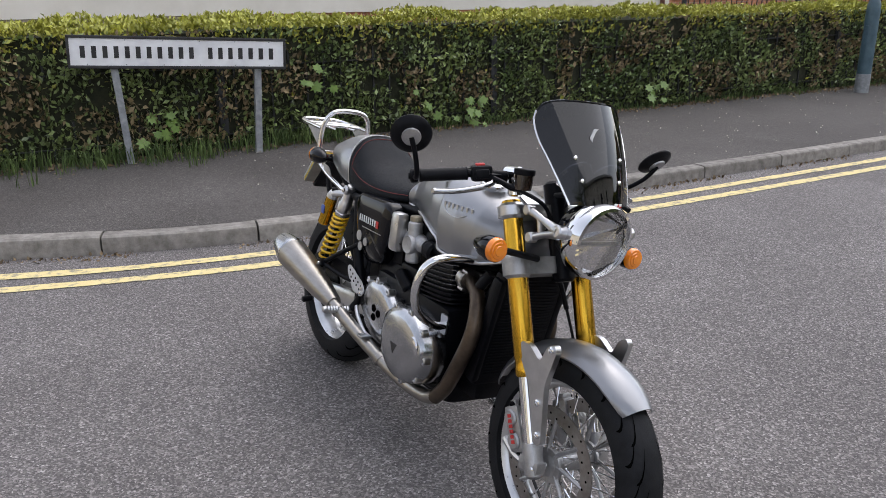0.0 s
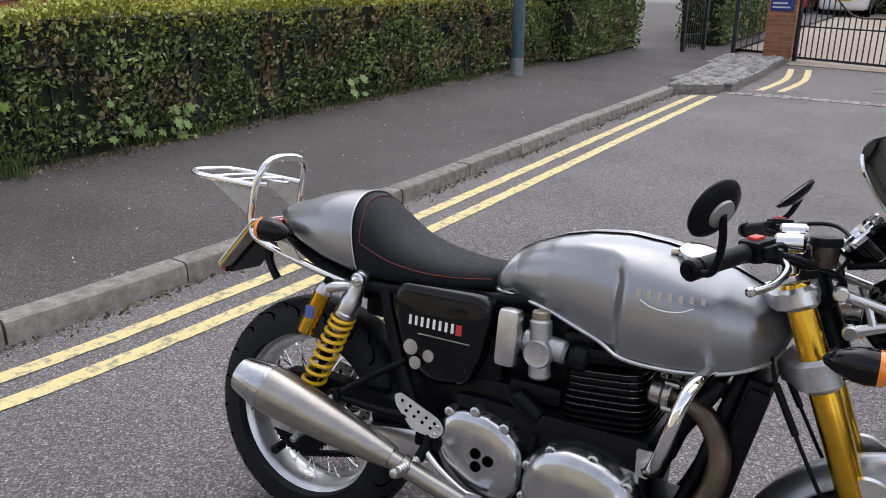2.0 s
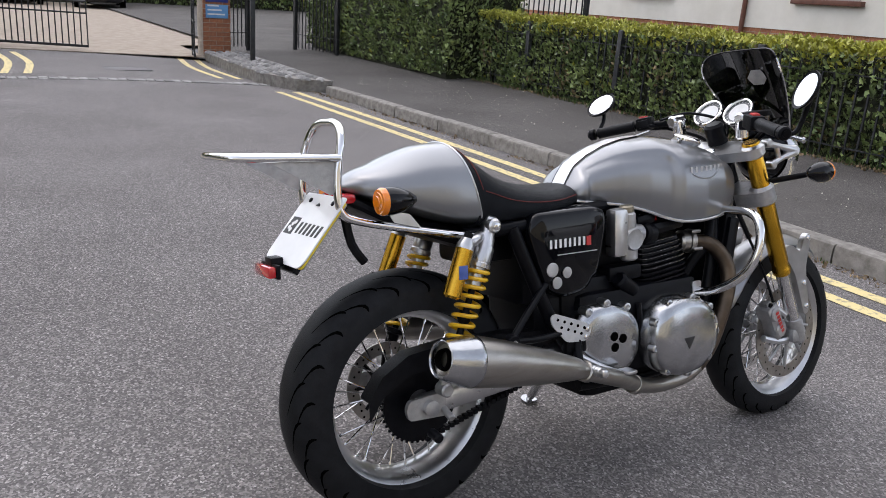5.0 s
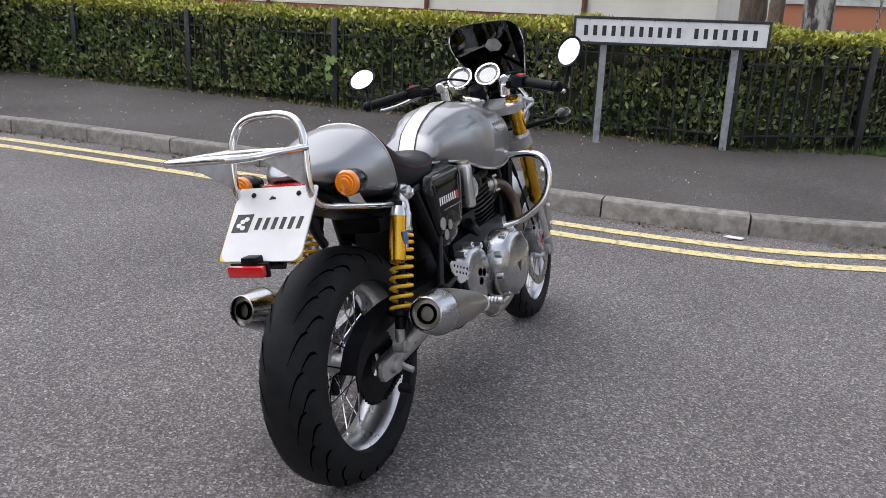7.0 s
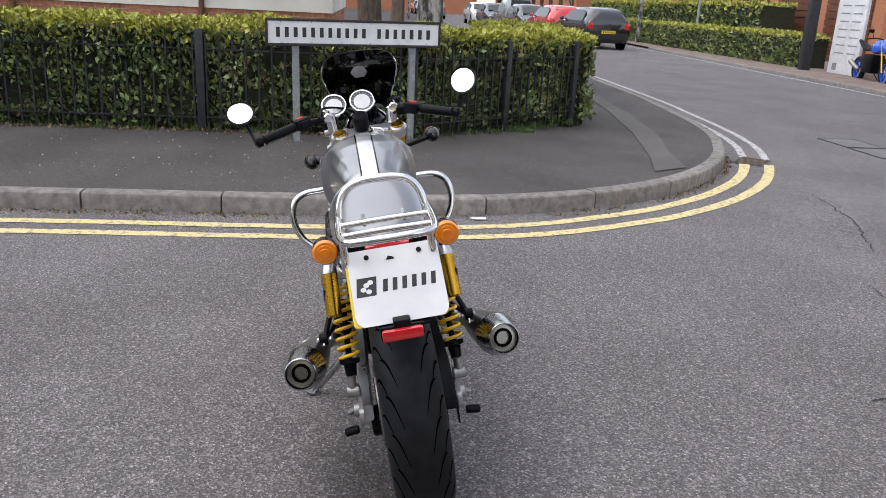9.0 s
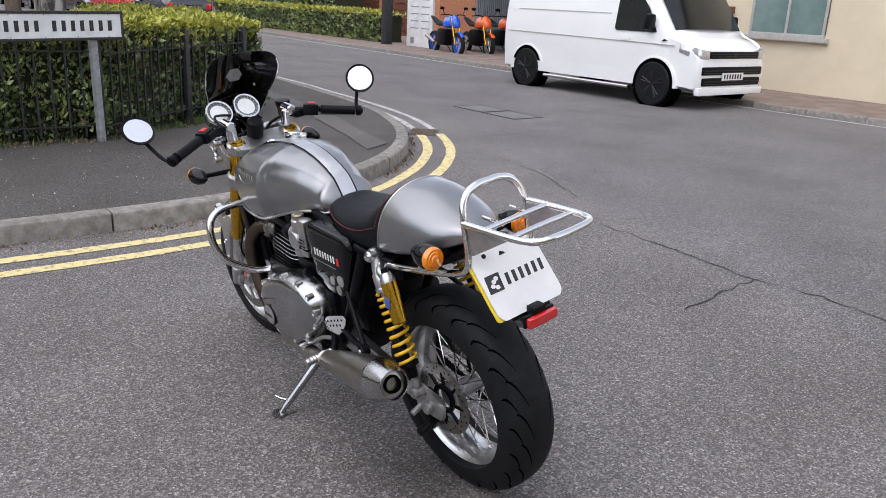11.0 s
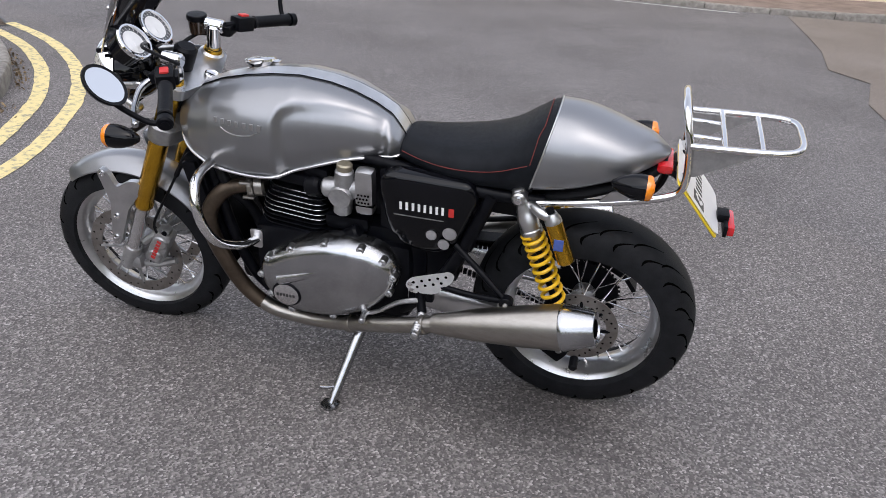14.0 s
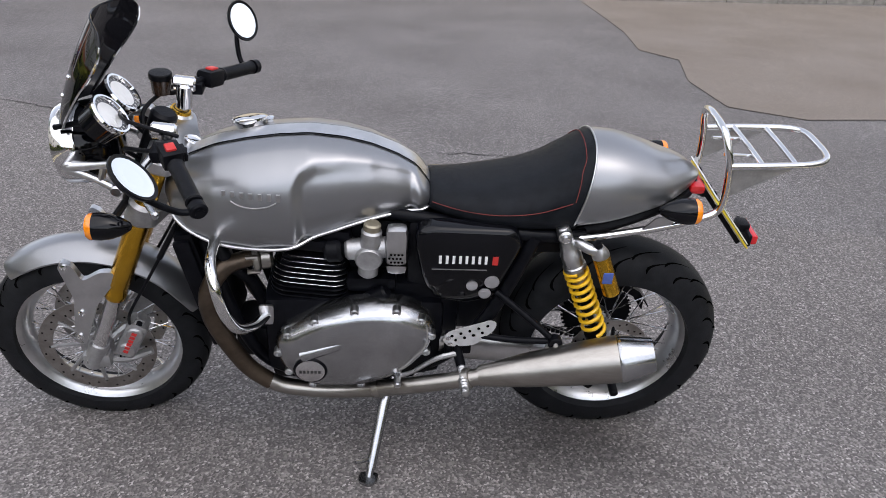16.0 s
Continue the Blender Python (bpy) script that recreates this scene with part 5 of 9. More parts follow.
# -- frame --
for s in (-1, 1):
    bm = BM()
    tube(bm, [(0.13, s * 0.105, 0.705), (0.25, s * 0.125, 0.715), (0.40, s * 0.115, 0.725), (0.52, s * 0.09, 0.735), (0.80, s * 0.06, 0.76), (1.03, s * 0.035, 0.80)], 0.017, 12, 5)
    tube(bm, [(0.255, s * 0.130, 0.715), (0.30, s * 0.142, 0.60), (0.36, s * 0.150, 0.47), (0.44, s * 0.145, 0.36), (0.50, s * 0.12, 0.29)], 0.018, 12, 5)
    tube(bm, [(1.07, s * 0.03, 0.80), (1.02, s * 0.085, 0.62), (0.97, s * 0.10, 0.42), (0.90, s * 0.10, 0.28), (0.78, s * 0.09, 0.235), (0.5, s * 0.09, 0.25)], 0.016, 12, 5)
    add("frame_tube", bm, BLACKMETAL, "black steel frame tubes")
    bm = BM()
    tube(bm, [(0.34, s * 0.155, 0.565), (0.26, s * 0.185, 0.51), (0.187, s * 0.212, 0.455)], 0.0085, 10, 4)
    tube(bm, [(0.42, s * 0.165, 0.44), (0.30, s * 0.19, 0.44), (0.187, s * 0.212, 0.455)], 0.0085, 10, 4)
    spun(bm, [(-0.012, 0.016), (-0.01, 0.018), (0.01, 0.018), (0.012, 0.016)], (0.187, s * 0.215, 0.455), (0, 1, 0), 18)
    hang = add("footrest_hanger", bm, BLACKMETAL, "black footrest hanger")
    bm = BM()
    slab(bm, [(-0.02, 0), (0.02, 0.0), (0.035, -0.055), (-0.06, -0.045)], 0.004, Matrix(((1, 0, 0, 0.187), (0, 0, 1, s * 0.214), (0, 1, 0, 0.45), (0, 0, 0, 1))))
    spun(bm, [(0, 0.007), (0.004, 0.006), (0.004, 0)], (0.187, s * 0.229, 0.455), (0, s, 0), 12)
    add("silencer_bracket", bm, ALLOY, "", parent=hang)
    # swing arm
    bm = BM()
    rows = []
    for x, z, h, w in ((0.47, 0.365, 0.035, 0.022), (0.36, 0.352, 0.036, 0.02), (0.2, 0.332, 0.030, 0.018), (0.06, 0.316, 0.026, 0.016), (-0.03, 0.312, 0.024, 0.014)):
        rows.append([Vector((x, s * 0.118 + yy * w, z + zz * h)) for yy, zz in ((-0.7, -1), (0.7, -1), (1, -0.7), (1, 0.7), (0.7, 1), (-0.7, 1), (-1, 0.7), (-1, -0.7))])
    rings(bm, rows)
    arm = add("swing_arm", bm, ALLOY, "bare alloy swing arm")
    bm = BM()
    slab(bm, rounded([(0.05, -0.03), (0.05, 0.03), (-0.05, 0.024), (-0.058, 0), (-0.05, -0.024)], 0.01), 0.012, Matrix(((1, 0, 0, -0.005), (0, 0, s, s * 0.128), (0, 1, 0, 0.312), (0, 0, 0, 1))))
    spun(bm, [(0, 0.019), (0.016, 0.019), (0.018, 0.014), (0.018, 0)], (0, s * 0.138, 0.312), (0, s, 0), 18)
    rod(bm, (0.04, s * 0.135, 0.30), (0.04, s * 0.175, 0.285), 0.009, seg=12)
    add("axle_block", bm, CASTALLOY, "", parent=arm)
    bm = BM()
    rod(bm, (-0.005, s * 0.15, 0.255), (-0.005, s * 0.19, 0.25), 0.012, seg=14)
    add("paddock_bobbin", bm, PLASTICBLK, "", parent=arm)
    # shock
    top, low = Vector((0.187, s * 0.134, 0.728)), Vector((0.035, s * 0.150, 0.352))
    ax = (low - top).normalized()
    L = (low - top).length
    bm = BM()
    spun(bm, [(-0.022, 0.010), (-0.018, 0.016), (0.0, 0.018), (0.02, 0.017), (0.035, 0.021), (0.05, 0.022), (0.056, 0.026), (0.092, 0.026), (0.095, 0.029), (0.105, 0.029), (0.106, 0.018), (0.15, 0.018)], top, ax, 24)
    rod(bm, top - Vector((0, 0.026, 0)), top + Vector((0, 0.026, 0)), 0.018, seg=18)
    shock = add("shock_absorber", bm, ALLOY, "twin rear shock with a yellow spring")
    bm = BM()
    spun(bm, [(-0.002, 0.009), (0.006, 0.009), (0.008, 0.004)], top + Vector((0, s * 0.026, 0)), (0, s, 0), 12)
    add("bolt", bm, CHROME, "", parent=shock)
    bm = BM()
    u, w = Vector((0, 1, 0)), ax.cross(Vector((0, 1, 0)))
    turns, n = 9.0, 9 * 14
    sp = []
    for i in range(n + 1):
        f = i / n
        g = f ** 1.18
        a = 2 * math.pi * turns * f
        sp.append(top + ax * (0.108 + 0.205 * g) + (u * math.cos(a) + w * math.sin(a)) * 0.0275)
    tube(bm, sp, 0.0052, 8, 1)
    add("spring", bm, SPRINGYEL, "yellow painted coil spring", parent=shock)
    bm = BM()
    rod(bm, top + ax * 0.14, top + ax * (L - 0.05), 0.0085, seg=14)
    spun(bm, [(0, 0.016), (0.02, 0.017), (0.03, 0.012)], top + ax * 0.215, ax, 16)
    spun(bm, [(0, 0.029), (0.012, 0.029), (0.016, 0.018), (0.05, 0.015)], top + ax * 0.316, ax, 18)
    add("damper_rod", bm, BLACKMETAL, "", parent=shock)
    bm = BM()
    rod(bm, low - Vector((0, 0.02, 0)), low + Vector((0, 0.02, 0)), 0.017, seg=16)
    tube(bm, [low, low + Vector((0.004, 0, 0.045))], 0.013, 10, 2)
    add("shock_eye", bm, CASTALLOY, "", parent=shock)
    bm = BM()
    rtop = Vector((0.098, s * 0.160, 0.688))
    rod(bm, rtop, rtop + ax * 0.125, 0.0215, seg=24)
    can = add("shock_reservoir", bm, GOLD, "gold anodised reservoir", parent=shock)
    bm = BM()
    spun(bm, [(-0.022, 0.008), (-0.020, 0.014), (-0.004, 0.021), (0.006, 0.022)], rtop, ax, 20)
    tube(bm, [rtop - ax * 0.004, rtop + Vector((0.03, 0, 0.014)), top + ax * 0.03 + Vector((-0.02, 0, 0.004)), top + ax * 0.045], 0.013, 10, 4)
    add("reservoir_neck", bm, ALLOY, "", parent=shock)
    bm = BM()
    spun(bm, [(-0.034, 0.006), (-0.033, 0.011), (-0.02, 0.011)], rtop, ax, 14)
    add("reservoir_valve", bm, PLASTICBLK, "", parent=shock)
    bm = BM()
    wq = Vector((ax.z, 0, -ax.x))
    lab = rtop + ax * 0.06 + Vector((0, s * 0.0212, 0))
    box(bm, lab.x - 0.012, lab.x + 0.012, lab.y - 0.0015, lab.y + 0.0015, lab.z - 0.016, lab.z + 0.016, 0.001)
    add("reservoir_label", bm, mat("blue_label", (0.05, 0.09, 0.30), (0.08, 0.13, 0.4), rough=0.4, scale=60), "blue label", parent=shock)

# rear brake side and chain side
bm = BM()
cm = Matrix.Translation((0.06, 0.092, 0.235)) @ Matrix.Rotation(radians(-35), 4, "Y")
box(bm, -0.04, 0.04, -0.025, 0.025, -0.024, 0.024, 0.010, cm)
add("rear_caliper", bm, BLACKMETAL, "black rear brake caliper")
bm = BM()
spun(bm, [(-0.004, 0.03), (-0.004, 0.098)] + [(-0.004, 0.098), (0.004, 0.098), (0.004, 0.03)], (0, -0.088, 0.312), (0, 1, 0), 42, loop=True)
for k in range(42):
    a = 2 * math.pi * k / 42
    p = Vector((math.cos(a) * 0.100, -0.088, 0.312 + math.sin(a) * 0.100))
    rod(bm, p - Vector((0, 0.003, 0)), p + Vector((0, 0.003, 0)), 0.004, seg=6)
add("sprocket", bm, BLACKMETAL, "dark rear sprocket")
for zz, x1 in ((0.410, 0.47), (0.214, 0.47)):
    bm = BM()
    n = 32
    for k in range(n):
        f = k / n
        p = Vector((0.02 + (x1 - 0.02) * f, -0.088, zz + (0.372 + (0.035 if zz > 0.3 else -0.035) - zz) * f))
        box(bm, p.x - 0.0055, p.x + 0.0055, p.y - 0.008, p.y + 0.008, p.z - 0.006, p.z + 0.006)
    add("drive_chain", bm, BLACKMETAL, "dark drive chain")
bm = BM()
rows = []
for x, z in ((0.36, 0.435), (0.22, 0.448), (0.08, 0.452), (-0.04, 0.440), (-0.11, 0.40), (-0.145, 0.35)):
    rows.append([Vector((x, y, z - d)) for y, d in ((-0.118, 0.05), (-0.118, 0.0), (-0.070, 0.0), (-0.070, 0.006), (-0.113, 0.006), (-0.113, 0.05))])
rings(bm, rows)
add("chain_guard", bm, PLASTICBLK, "black chain guard")

PALEALLOY = mat("bead_blasted_alloy", (0.55, 0.55, 0.56), (0.66, 0.66, 0.67), rough=0.5, metal=0.5, scale=40, bump=0.05)
# -- engine --
bm = BM()
box(bm, 0.46, 0.90, -0.145, 0.145, 0.27, 0.52, 0.035)
engine = add("engine_case", bm, BLACKMETAL, "black crankcase of the twin engine")
bm = BM()
box(bm, 0.52, 0.90, -0.10, 0.10, 0.205, 0.30, 0.03)
add("sump", bm, BLACKMETAL, "", parent=engine)
bm = BM()
box(bm, 0.42, 0.62, -0.12, 0.12, 0.36, 0.56, 0.04)
add("gearbox_case", bm, BLACKMETAL, "", parent=engine)
lean_ = Matrix.Translation((0.79, 0, 0.50)) @ Matrix.Rotation(radians(-6), 4, "Y")
bm = BM()
box(bm, -0.075, 0.075, -0.115, 0.115, -0.03, 0.135, 0.02, lean_)
cyl = add("cylinder_block", bm, BLACKMETAL, "black finned cylinder block")
for k in range(11):
    z = -0.012 + 0.0142 * k
    grow = 0.016 * math.sin(math.pi * (0.25 + 0.7 * k / 10))
    bm = BM()
    slab(bm, rounded([(-0.078 - grow, -0.118 - grow), (0.078 + grow, -0.118 - grow), (0.078 + grow, 0.118 + grow), (-0.078 - grow, 0.118 + grow)], 0.05, 6), 0.0045, lean_ @ Matrix.Translation((0, 0, z)))
    add("cooling_fin", bm, BLACKMETAL, "", parent=cyl)
    if k >= 5:
        bm = BM()
        out = rounded([(-0.079 - grow, -0.119 - grow), (0.079 + grow, -0.119 - grow), (0.079 + grow, 0.119 + grow), (-0.079 - grow, 0.119 + grow)], 0.05, 6)
        tube(bm, [lean_ @ Vector((x, y, z + 0.0022)) for x, y in out], 0.0009, 5, 1, loop=True)
        add("fin_edge", bm, POLISHED, "bright machined fin edge", parent=cyl)
bm = BM()
box(bm, -0.095, 0.090, -0.125, 0.125, 0.148, 0.185, 0.018, lean_)
box(bm, -0.085, -0.012, -0.120, 0.120, 0.180, 0.216, 0.02, lean_)
box(bm, 0.012, 0.082, -0.120, 0.120, 0.180, 0.212, 0.02, lean_)
head = add("cylinder_head", bm, BLACKMETAL, "black cylinder head and cam covers")
bm = BM()
for s in (-1, 1):
    for x in (-0.06, 0.045):
        spun(bm, [(0, 0.008), (0.008, 0.008), (0.010, 0.005), (0.010, 0)], lean_ @ Vector((x, s * 0.10, 0.206)), (0, s * 0.5, 0.86), 10)
add_each("bolt", bm, CHROME, "", parent=head)
bm = BM()
for s in (-1, 1):
    box(bm, -0.012, 0.008, s * 0.085 - 0.012, s * 0.085 + 0.012, 0.17, 0.225, 0.004, lean_)
add_each("plug_cap", bm, REDPAINT, "red plug cap", parent=head)
for s in (-1, 1):
    bm = BM()
    box(bm, -0.022, 0.022, s * 0.138 - 0.002, s * 0.138 + 0.002, -0.048, -0.033, 0.001, lean_)
    add("engine_badge", bm, ALLOY, "small pale badge", parent=cyl)


def cover(name, outline, y0, y1, material, label, s, dome=0.02):
    """A cast engine cover: outline in (x, z), raised from y0 to y1 with a rounded shoulder."""
    bm = BM()
    base = rounded(outline, 0.05, 6)
    cx, cz = sum(p[0] for p in base) / len(base), sum(p[1] for p in base) / len(base)
    rows = []
    d = y1 - y0
    for f, k in ((0, 1.0), (0.45, 1.0), (0.50, 0.985), (0.72, 0.955), (0.88, 0.88), (0.96, 0.72), (1.0, 0.4), (1.01, 0.1)):
        rows.append([Vector((cx + (x - cx) * k, s * (y0 + d * f), cz + (z - cz) * k)) for x, z in base])
    rings(bm, rows)
    return add(name, bm, material, label, smooth=50), base


LEFT = [(0.872, 0.43), (0.862, 0.345), (0.80, 0.278), (0.66, 0.278), (0.55, 0.33), (0.484, 0.42), (0.487, 0.49), (0.55, 0.535), (0.66, 0.540), (0.775, 0.502)]
lc, edge = cover("clutch_cover", LEFT, 0.135, 0.222, POLISHED, "polished alloy engine cover", 1)
bm = BM()
for k in range(0, len(edge), 6):
    x, z = edge[k]
    x, z = 0.68 + (x - 0.68) * 0.955, 0.41 + (z - 0.41) * 0.95
    spun(bm, [(-0.01, 0.011), (0.012, 0.0105), (0.014, 0.007), (0.008, 0.005), (0.008, 0)], (x, 0.192, z), (0, 1, 0), 12)
add_each("cover_bolt", bm, ALLOY, "", parent=lc)
bm = BM()
tube(bm, [(0.80, 0.208, 0.395), (0.72, 0.212, 0.43), (0.62, 0.207, 0.475)], [0.020, 0.014, 0.004], 12, 4)
add("cover_rib", bm, POLISHED, "", parent=lc)
bm = BM()
spun(bm, [(-0.012, 0.041), (0.0, 0.041), (0.003, 0.038), (0.003, 0.034)], (0.782, 0.2215, 0.354), (0, 1, 0), 32)
disc_ = add("cover_disc", bm, BLACKMETAL, "black ring round the badge", parent=lc)
bm = BM()
spun(bm, [(0.0, 0.035), (0.004, 0.035), (0.006, 0.031), (0.006, 0)], (0.782, 0.2215, 0.354), (0, 1, 0), 32)
add("cover_badge", bm, CHROME, "bright round badge", parent=lc)
bm = BM()
for k in range(6):
    box(bm, 0.757 + 0.009 * k, 0.763 + 0.009 * k, 0.2265, 0.2280, 0.349, 0.359)
add_each("badge_bar", bm, SIGNBLACK, "", parent=lc)
CLUTCH = [(0.909, 0.413), (0.909, 0.323), (0.854, 0.258), (0.754, 0.245), (0.674, 0.293), (0.652, 0.383), (0.674, 0.458), (0.744, 0.488), (0.844, 0.475)]
rc, edge = cover("alternator_cover", CLUTCH, 0.135, 0.232, POLISHED, "polished alloy engine cover", -1)
bm = BM()
for k in range(0, len(edge), 7):
    x, z = edge[k]
    x, z = 0.78 + (x - 0.78) * 0.94, 0.368 + (z - 0.368) * 0.94
    spun(bm, [(-0.01, 0.012), (0.010, 0.0115), (0.012, 0.007), (0.006, 0.005), (0.006, 0)], (x, -0.199, z), (0, -1, 0), 12)
add_each("cover_bolt", bm, ALLOY, "", parent=rc)
bm = BM()
spun(bm, [(-0.02, 0.034), (0.004, 0.034), (0.008, 0.030), (0.006, 0.026), (0.008, 0.02), (0.008, 0)], (0.853, -0.220, 0.392), (0, -1, 0), 28)
add("cover_badge", bm, CHROME, "bright round cap", parent=rc)
bm = BM()
slab(bm, [(-0.020, 0.014), (0.020, 0.014), (0.0, -0.020)], 0.002, Matrix(((1, 0, 0, 0.769), (0, 0, -1, -0.2315), (0, 1, 0, 0.357), (0, 0, 0, 1))))
add("cover_emblem", bm, SIGNBLACK, "dark triangular emblem", parent=rc)
SPROCKET = [(0.652, 0.416), (0.648, 0.326), (0.6, 0.281), (0.52, 0.286), (0.445, 0.346), (0.432, 0.441), (0.48, 0.491), (0.56, 0.491), (0.62, 0.461)]
sc, edge = cover("sprocket_cover", SPROCKET, 0.12, 0.182, POLISHED, "polished alloy sprocket cover with three holes", -1)
bm = BM()
# black plugs painted for the shade in the three holes
for x, z in ((0.545, 0.401), (0.575, 0.391), (0.548, 0.371)):
    spun(bm, [(-0.02, 0.0125), (0.0025, 0.0125), (0.003, 0.011)], (x, -0.1815, z), (0, -1, 0), 18)
add_each("cover_hole", bm, HOLLOWSHADE, "dark round plug painted for a shaded hole", parent=sc)
bm = BM()
for x, z in ((0.47, 0.476), (0.53, 0.491), (0.60, 0.471)):
    spun(bm, [(-0.02, 0.012), (0.012, 0.0115), (0.014, 0.007), (0.010, 0.005), (0.010, 0)], (x, -0.160, z), (0, -1, 0), 12)
add_each("cover_bolt", bm, ALLOY, "", parent=sc)
bm = BM()
for s in (-1, 1):
    rod(bm, (0.66, s * 0.13, 0.50), (0.60, s * 0.135, 0.545), 0.022, seg=16)
    box(bm, 0.58, 0.70, s * 0.10 - 0.025, s * 0.10 + 0.025, 0.53, 0.575, 0.015)
    tube(bm, [(0.66, s * 0.15, 0.47), (0.66, s * 0.155, 0.42), (0.655, s * 0.15, 0.36)], 0.008, 8, 3)
add_each("starter_housing", bm, BLACKMETAL, "black housing beside the engine")
# throttle bodies
for s in (-1, 1):
    bm = BM()
    rod(bm, (0.648, s * 0.125, 0.588), (0.638, s * 0.125, 0.722), 0.024, seg=20)
    spun(bm, [(-0.03, 0.030), (0.012, 0.032), (0.018, 0.028), (0.016, 0.022), (0.018, 0.0)], (0.645, s * 0.135, 0.648), (0, s, 0), 28)
    rod(bm, (0.70, s * 0.115, 0.655), (0.60, s * 0.115, 0.665), 0.027, seg=20)
    body = add("throttle_body", bm, CASTALLOY, "grey alloy throttle body")
    bm = BM()
    box(bm, 0.556, 0.606, s * 0.142 - 0.030, s * 0.142 + 0.014, 0.608, 0.738, 0.016)
    add("throttle_cover", bm, ALLOY, "bright finned cover", parent=body)
    bm = BM()
    # dark dots and a bar paint the shade of the vents
    for k in range(12):
        x, z = 0.568 + 0.0085 * (k % 4) + (0.004 if (k // 4) % 2 else 0), 0.648 + 0.011 * (k // 4)
        spun(bm, [(0, 0.003), (0.001, 0.0028)], (x, s * 0.1565, z), (0, s, 0), 8)
    box(bm, 0.556, 0.606, s * 0.145 - 0.012, s * 0.145 + 0.0112, 0.636, 0.640)
    add("cover_vent", bm, HOLLOWSHADE, "dark dots painted for shaded vent holes", parent=body)
    bm = BM()
    spun(bm, [(0, 0.020), (0.014, 0.020), (0.018, 0.016), (0.018, 0)], (0.638, s * 0.125, 0.722), (-0.07, 0, 1), 18)
    add("throttle_cap", bm, mat("olive_cap", (0.25, 0.22, 0.16), (0.34, 0.31, 0.24), rough=0.4, metal=0.6, scale=20), "", parent=body)
    bm = BM()
    rod(bm, (0.705, s * 0.115, 0.655), (0.745, s * 0.11, 0.648), 0.030, seg=18)
    add("inlet_rubber", bm, PLASTICBLK, "", parent=body)
    # exhaust
    bm = BM()
    tube(bm, [(0.875, s * 0.085, 0.612), (0.93, s * 0.095, 0.608), (0.985, s * 0.115, 0.590), (1.020, s * 0.135, 0.535), (1.020, s * 0.145, 0.468), (0.990, s * 0.148, 0.385), (0.945, s * 0.146, 0.295), (0.895, s * 0.142, 0.240)], [0.020, 0.0215, 0.0225, 0.0225, 0.0225, 0.0225, 0.0225, 0.0225], 20, 6)
    header = add("exhaust_header", bm, HEATSTEEL, "heat-browned exhaust header pipe")
    bm = BM()
    tube(bm, [(0.897, s * 0.1422, 0.243), (0.85, s * 0.143, 0.222), (0.76, s * 0.150, 0.218), (0.66, s * 0.168, 0.238), (0.54, s * 0.208, 0.292), (0.40, s * 0.236, 0.347), (0.355, s * 0.242, 0.364)], 0.0222, 20, 6)
    for x, y, z in ((0.62, 0.178, 0.252), (0.40, 0.236, 0.347)):
        spun(bm, [(-0.010, 0.0245), (-0.008, 0.027), (0.008, 0.027), (0.010, 0.0245)], (x, s * y, z), (0.84, -s * 0.20, -0.42), 20)
    add("link_pipe", bm, STEEL, "brushed steel link pipe", parent=header)
    bm = BM()
    rod(bm, (0.872, s * 0.085, 0.612), (0.905, s * 0.091, 0.61), 0.032, seg=20)
    rod(bm, (0.902, s * 0.091, 0.61), (0.918, s * 0.094, 0.609), 0.036, seg=20)
    for a in range(4):
        q = a * math.pi / 2 + 0.6
        rod(bm, (0.90, s * 0.09 + 0.036 * math.cos(q), 0.61 + 0.036 * math.sin(q)), (0.93, s * 0.095 + 0.036 * math.cos(q), 0.61 + 0.036 * math.sin(q)), 0.006, seg=8)
    add("exhaust_clamp", bm, STEEL, "steel clamp", parent=header)
    bm = BM()
    a, b = Vector((0.372, s * 0.240, 0.360)), Vector((-0.048, s * 0.273, 0.470))
    spun(bm, [(0, 0.026), (0.02, 0.030), (0.12, 0.043), (0.25, 0.054), (0.33, 0.0585), (0.352, 0.0585), (0.354, 0.050)], a, b - a, 36)
    sil = add("silencer", bm, STEEL, "brushed steel megaphone silencer")
    bm = BM()
    spun(bm, [(0.350, 0.0586), (0.352, 0.0600), (0.362, 0.0592), (0.428, 0.0445), (0.4345, 0.0425), (0.436, 0.040), (0.431, 0.037), (0.40, 0.033)], a, b - a, 36)
    add("silencer_tip", bm, POLISHED, "bright conical end cap", parent=sil)
    # black filling paints the shade inside the outlet
    bm = BM()
    spun(bm, [(0.40, 0.0335), (0.405, 0.0335), (0.405, 0.0)], a, b - a, 24)
    spun(bm, [(0.406, 0.030), (0.428, 0.024), (0.434, 0.022), (0.428, 0.019), (0.41, 0.018), (0.41, 0.0)], a, b - a, 24)
    add("silencer_bore", bm, HOLLOWSHADE, "black outlet with its inner shade painted in", parent=sil)
    bm = BM()
    spun(bm, [(0.418, 0.0365), (0.420, 0.0365), (0.422, 0.024), (0.430, 0.0225), (0.430, 0.020), (0.412, 0.019)], a, b - a, 24)
    add("silencer_baffle", bm, STEEL, "steel ring inside the outlet", parent=sil)
    bm = BM()
    spun(bm, [(0.4065, 0.018), (0.408, 0.0)], a, b - a, 16)
    add("silencer_bore", bm, HOLLOWSHADE, "black outlet with its inner shade painted in", parent=sil)
    # chromed engine guard
    bm = BM()
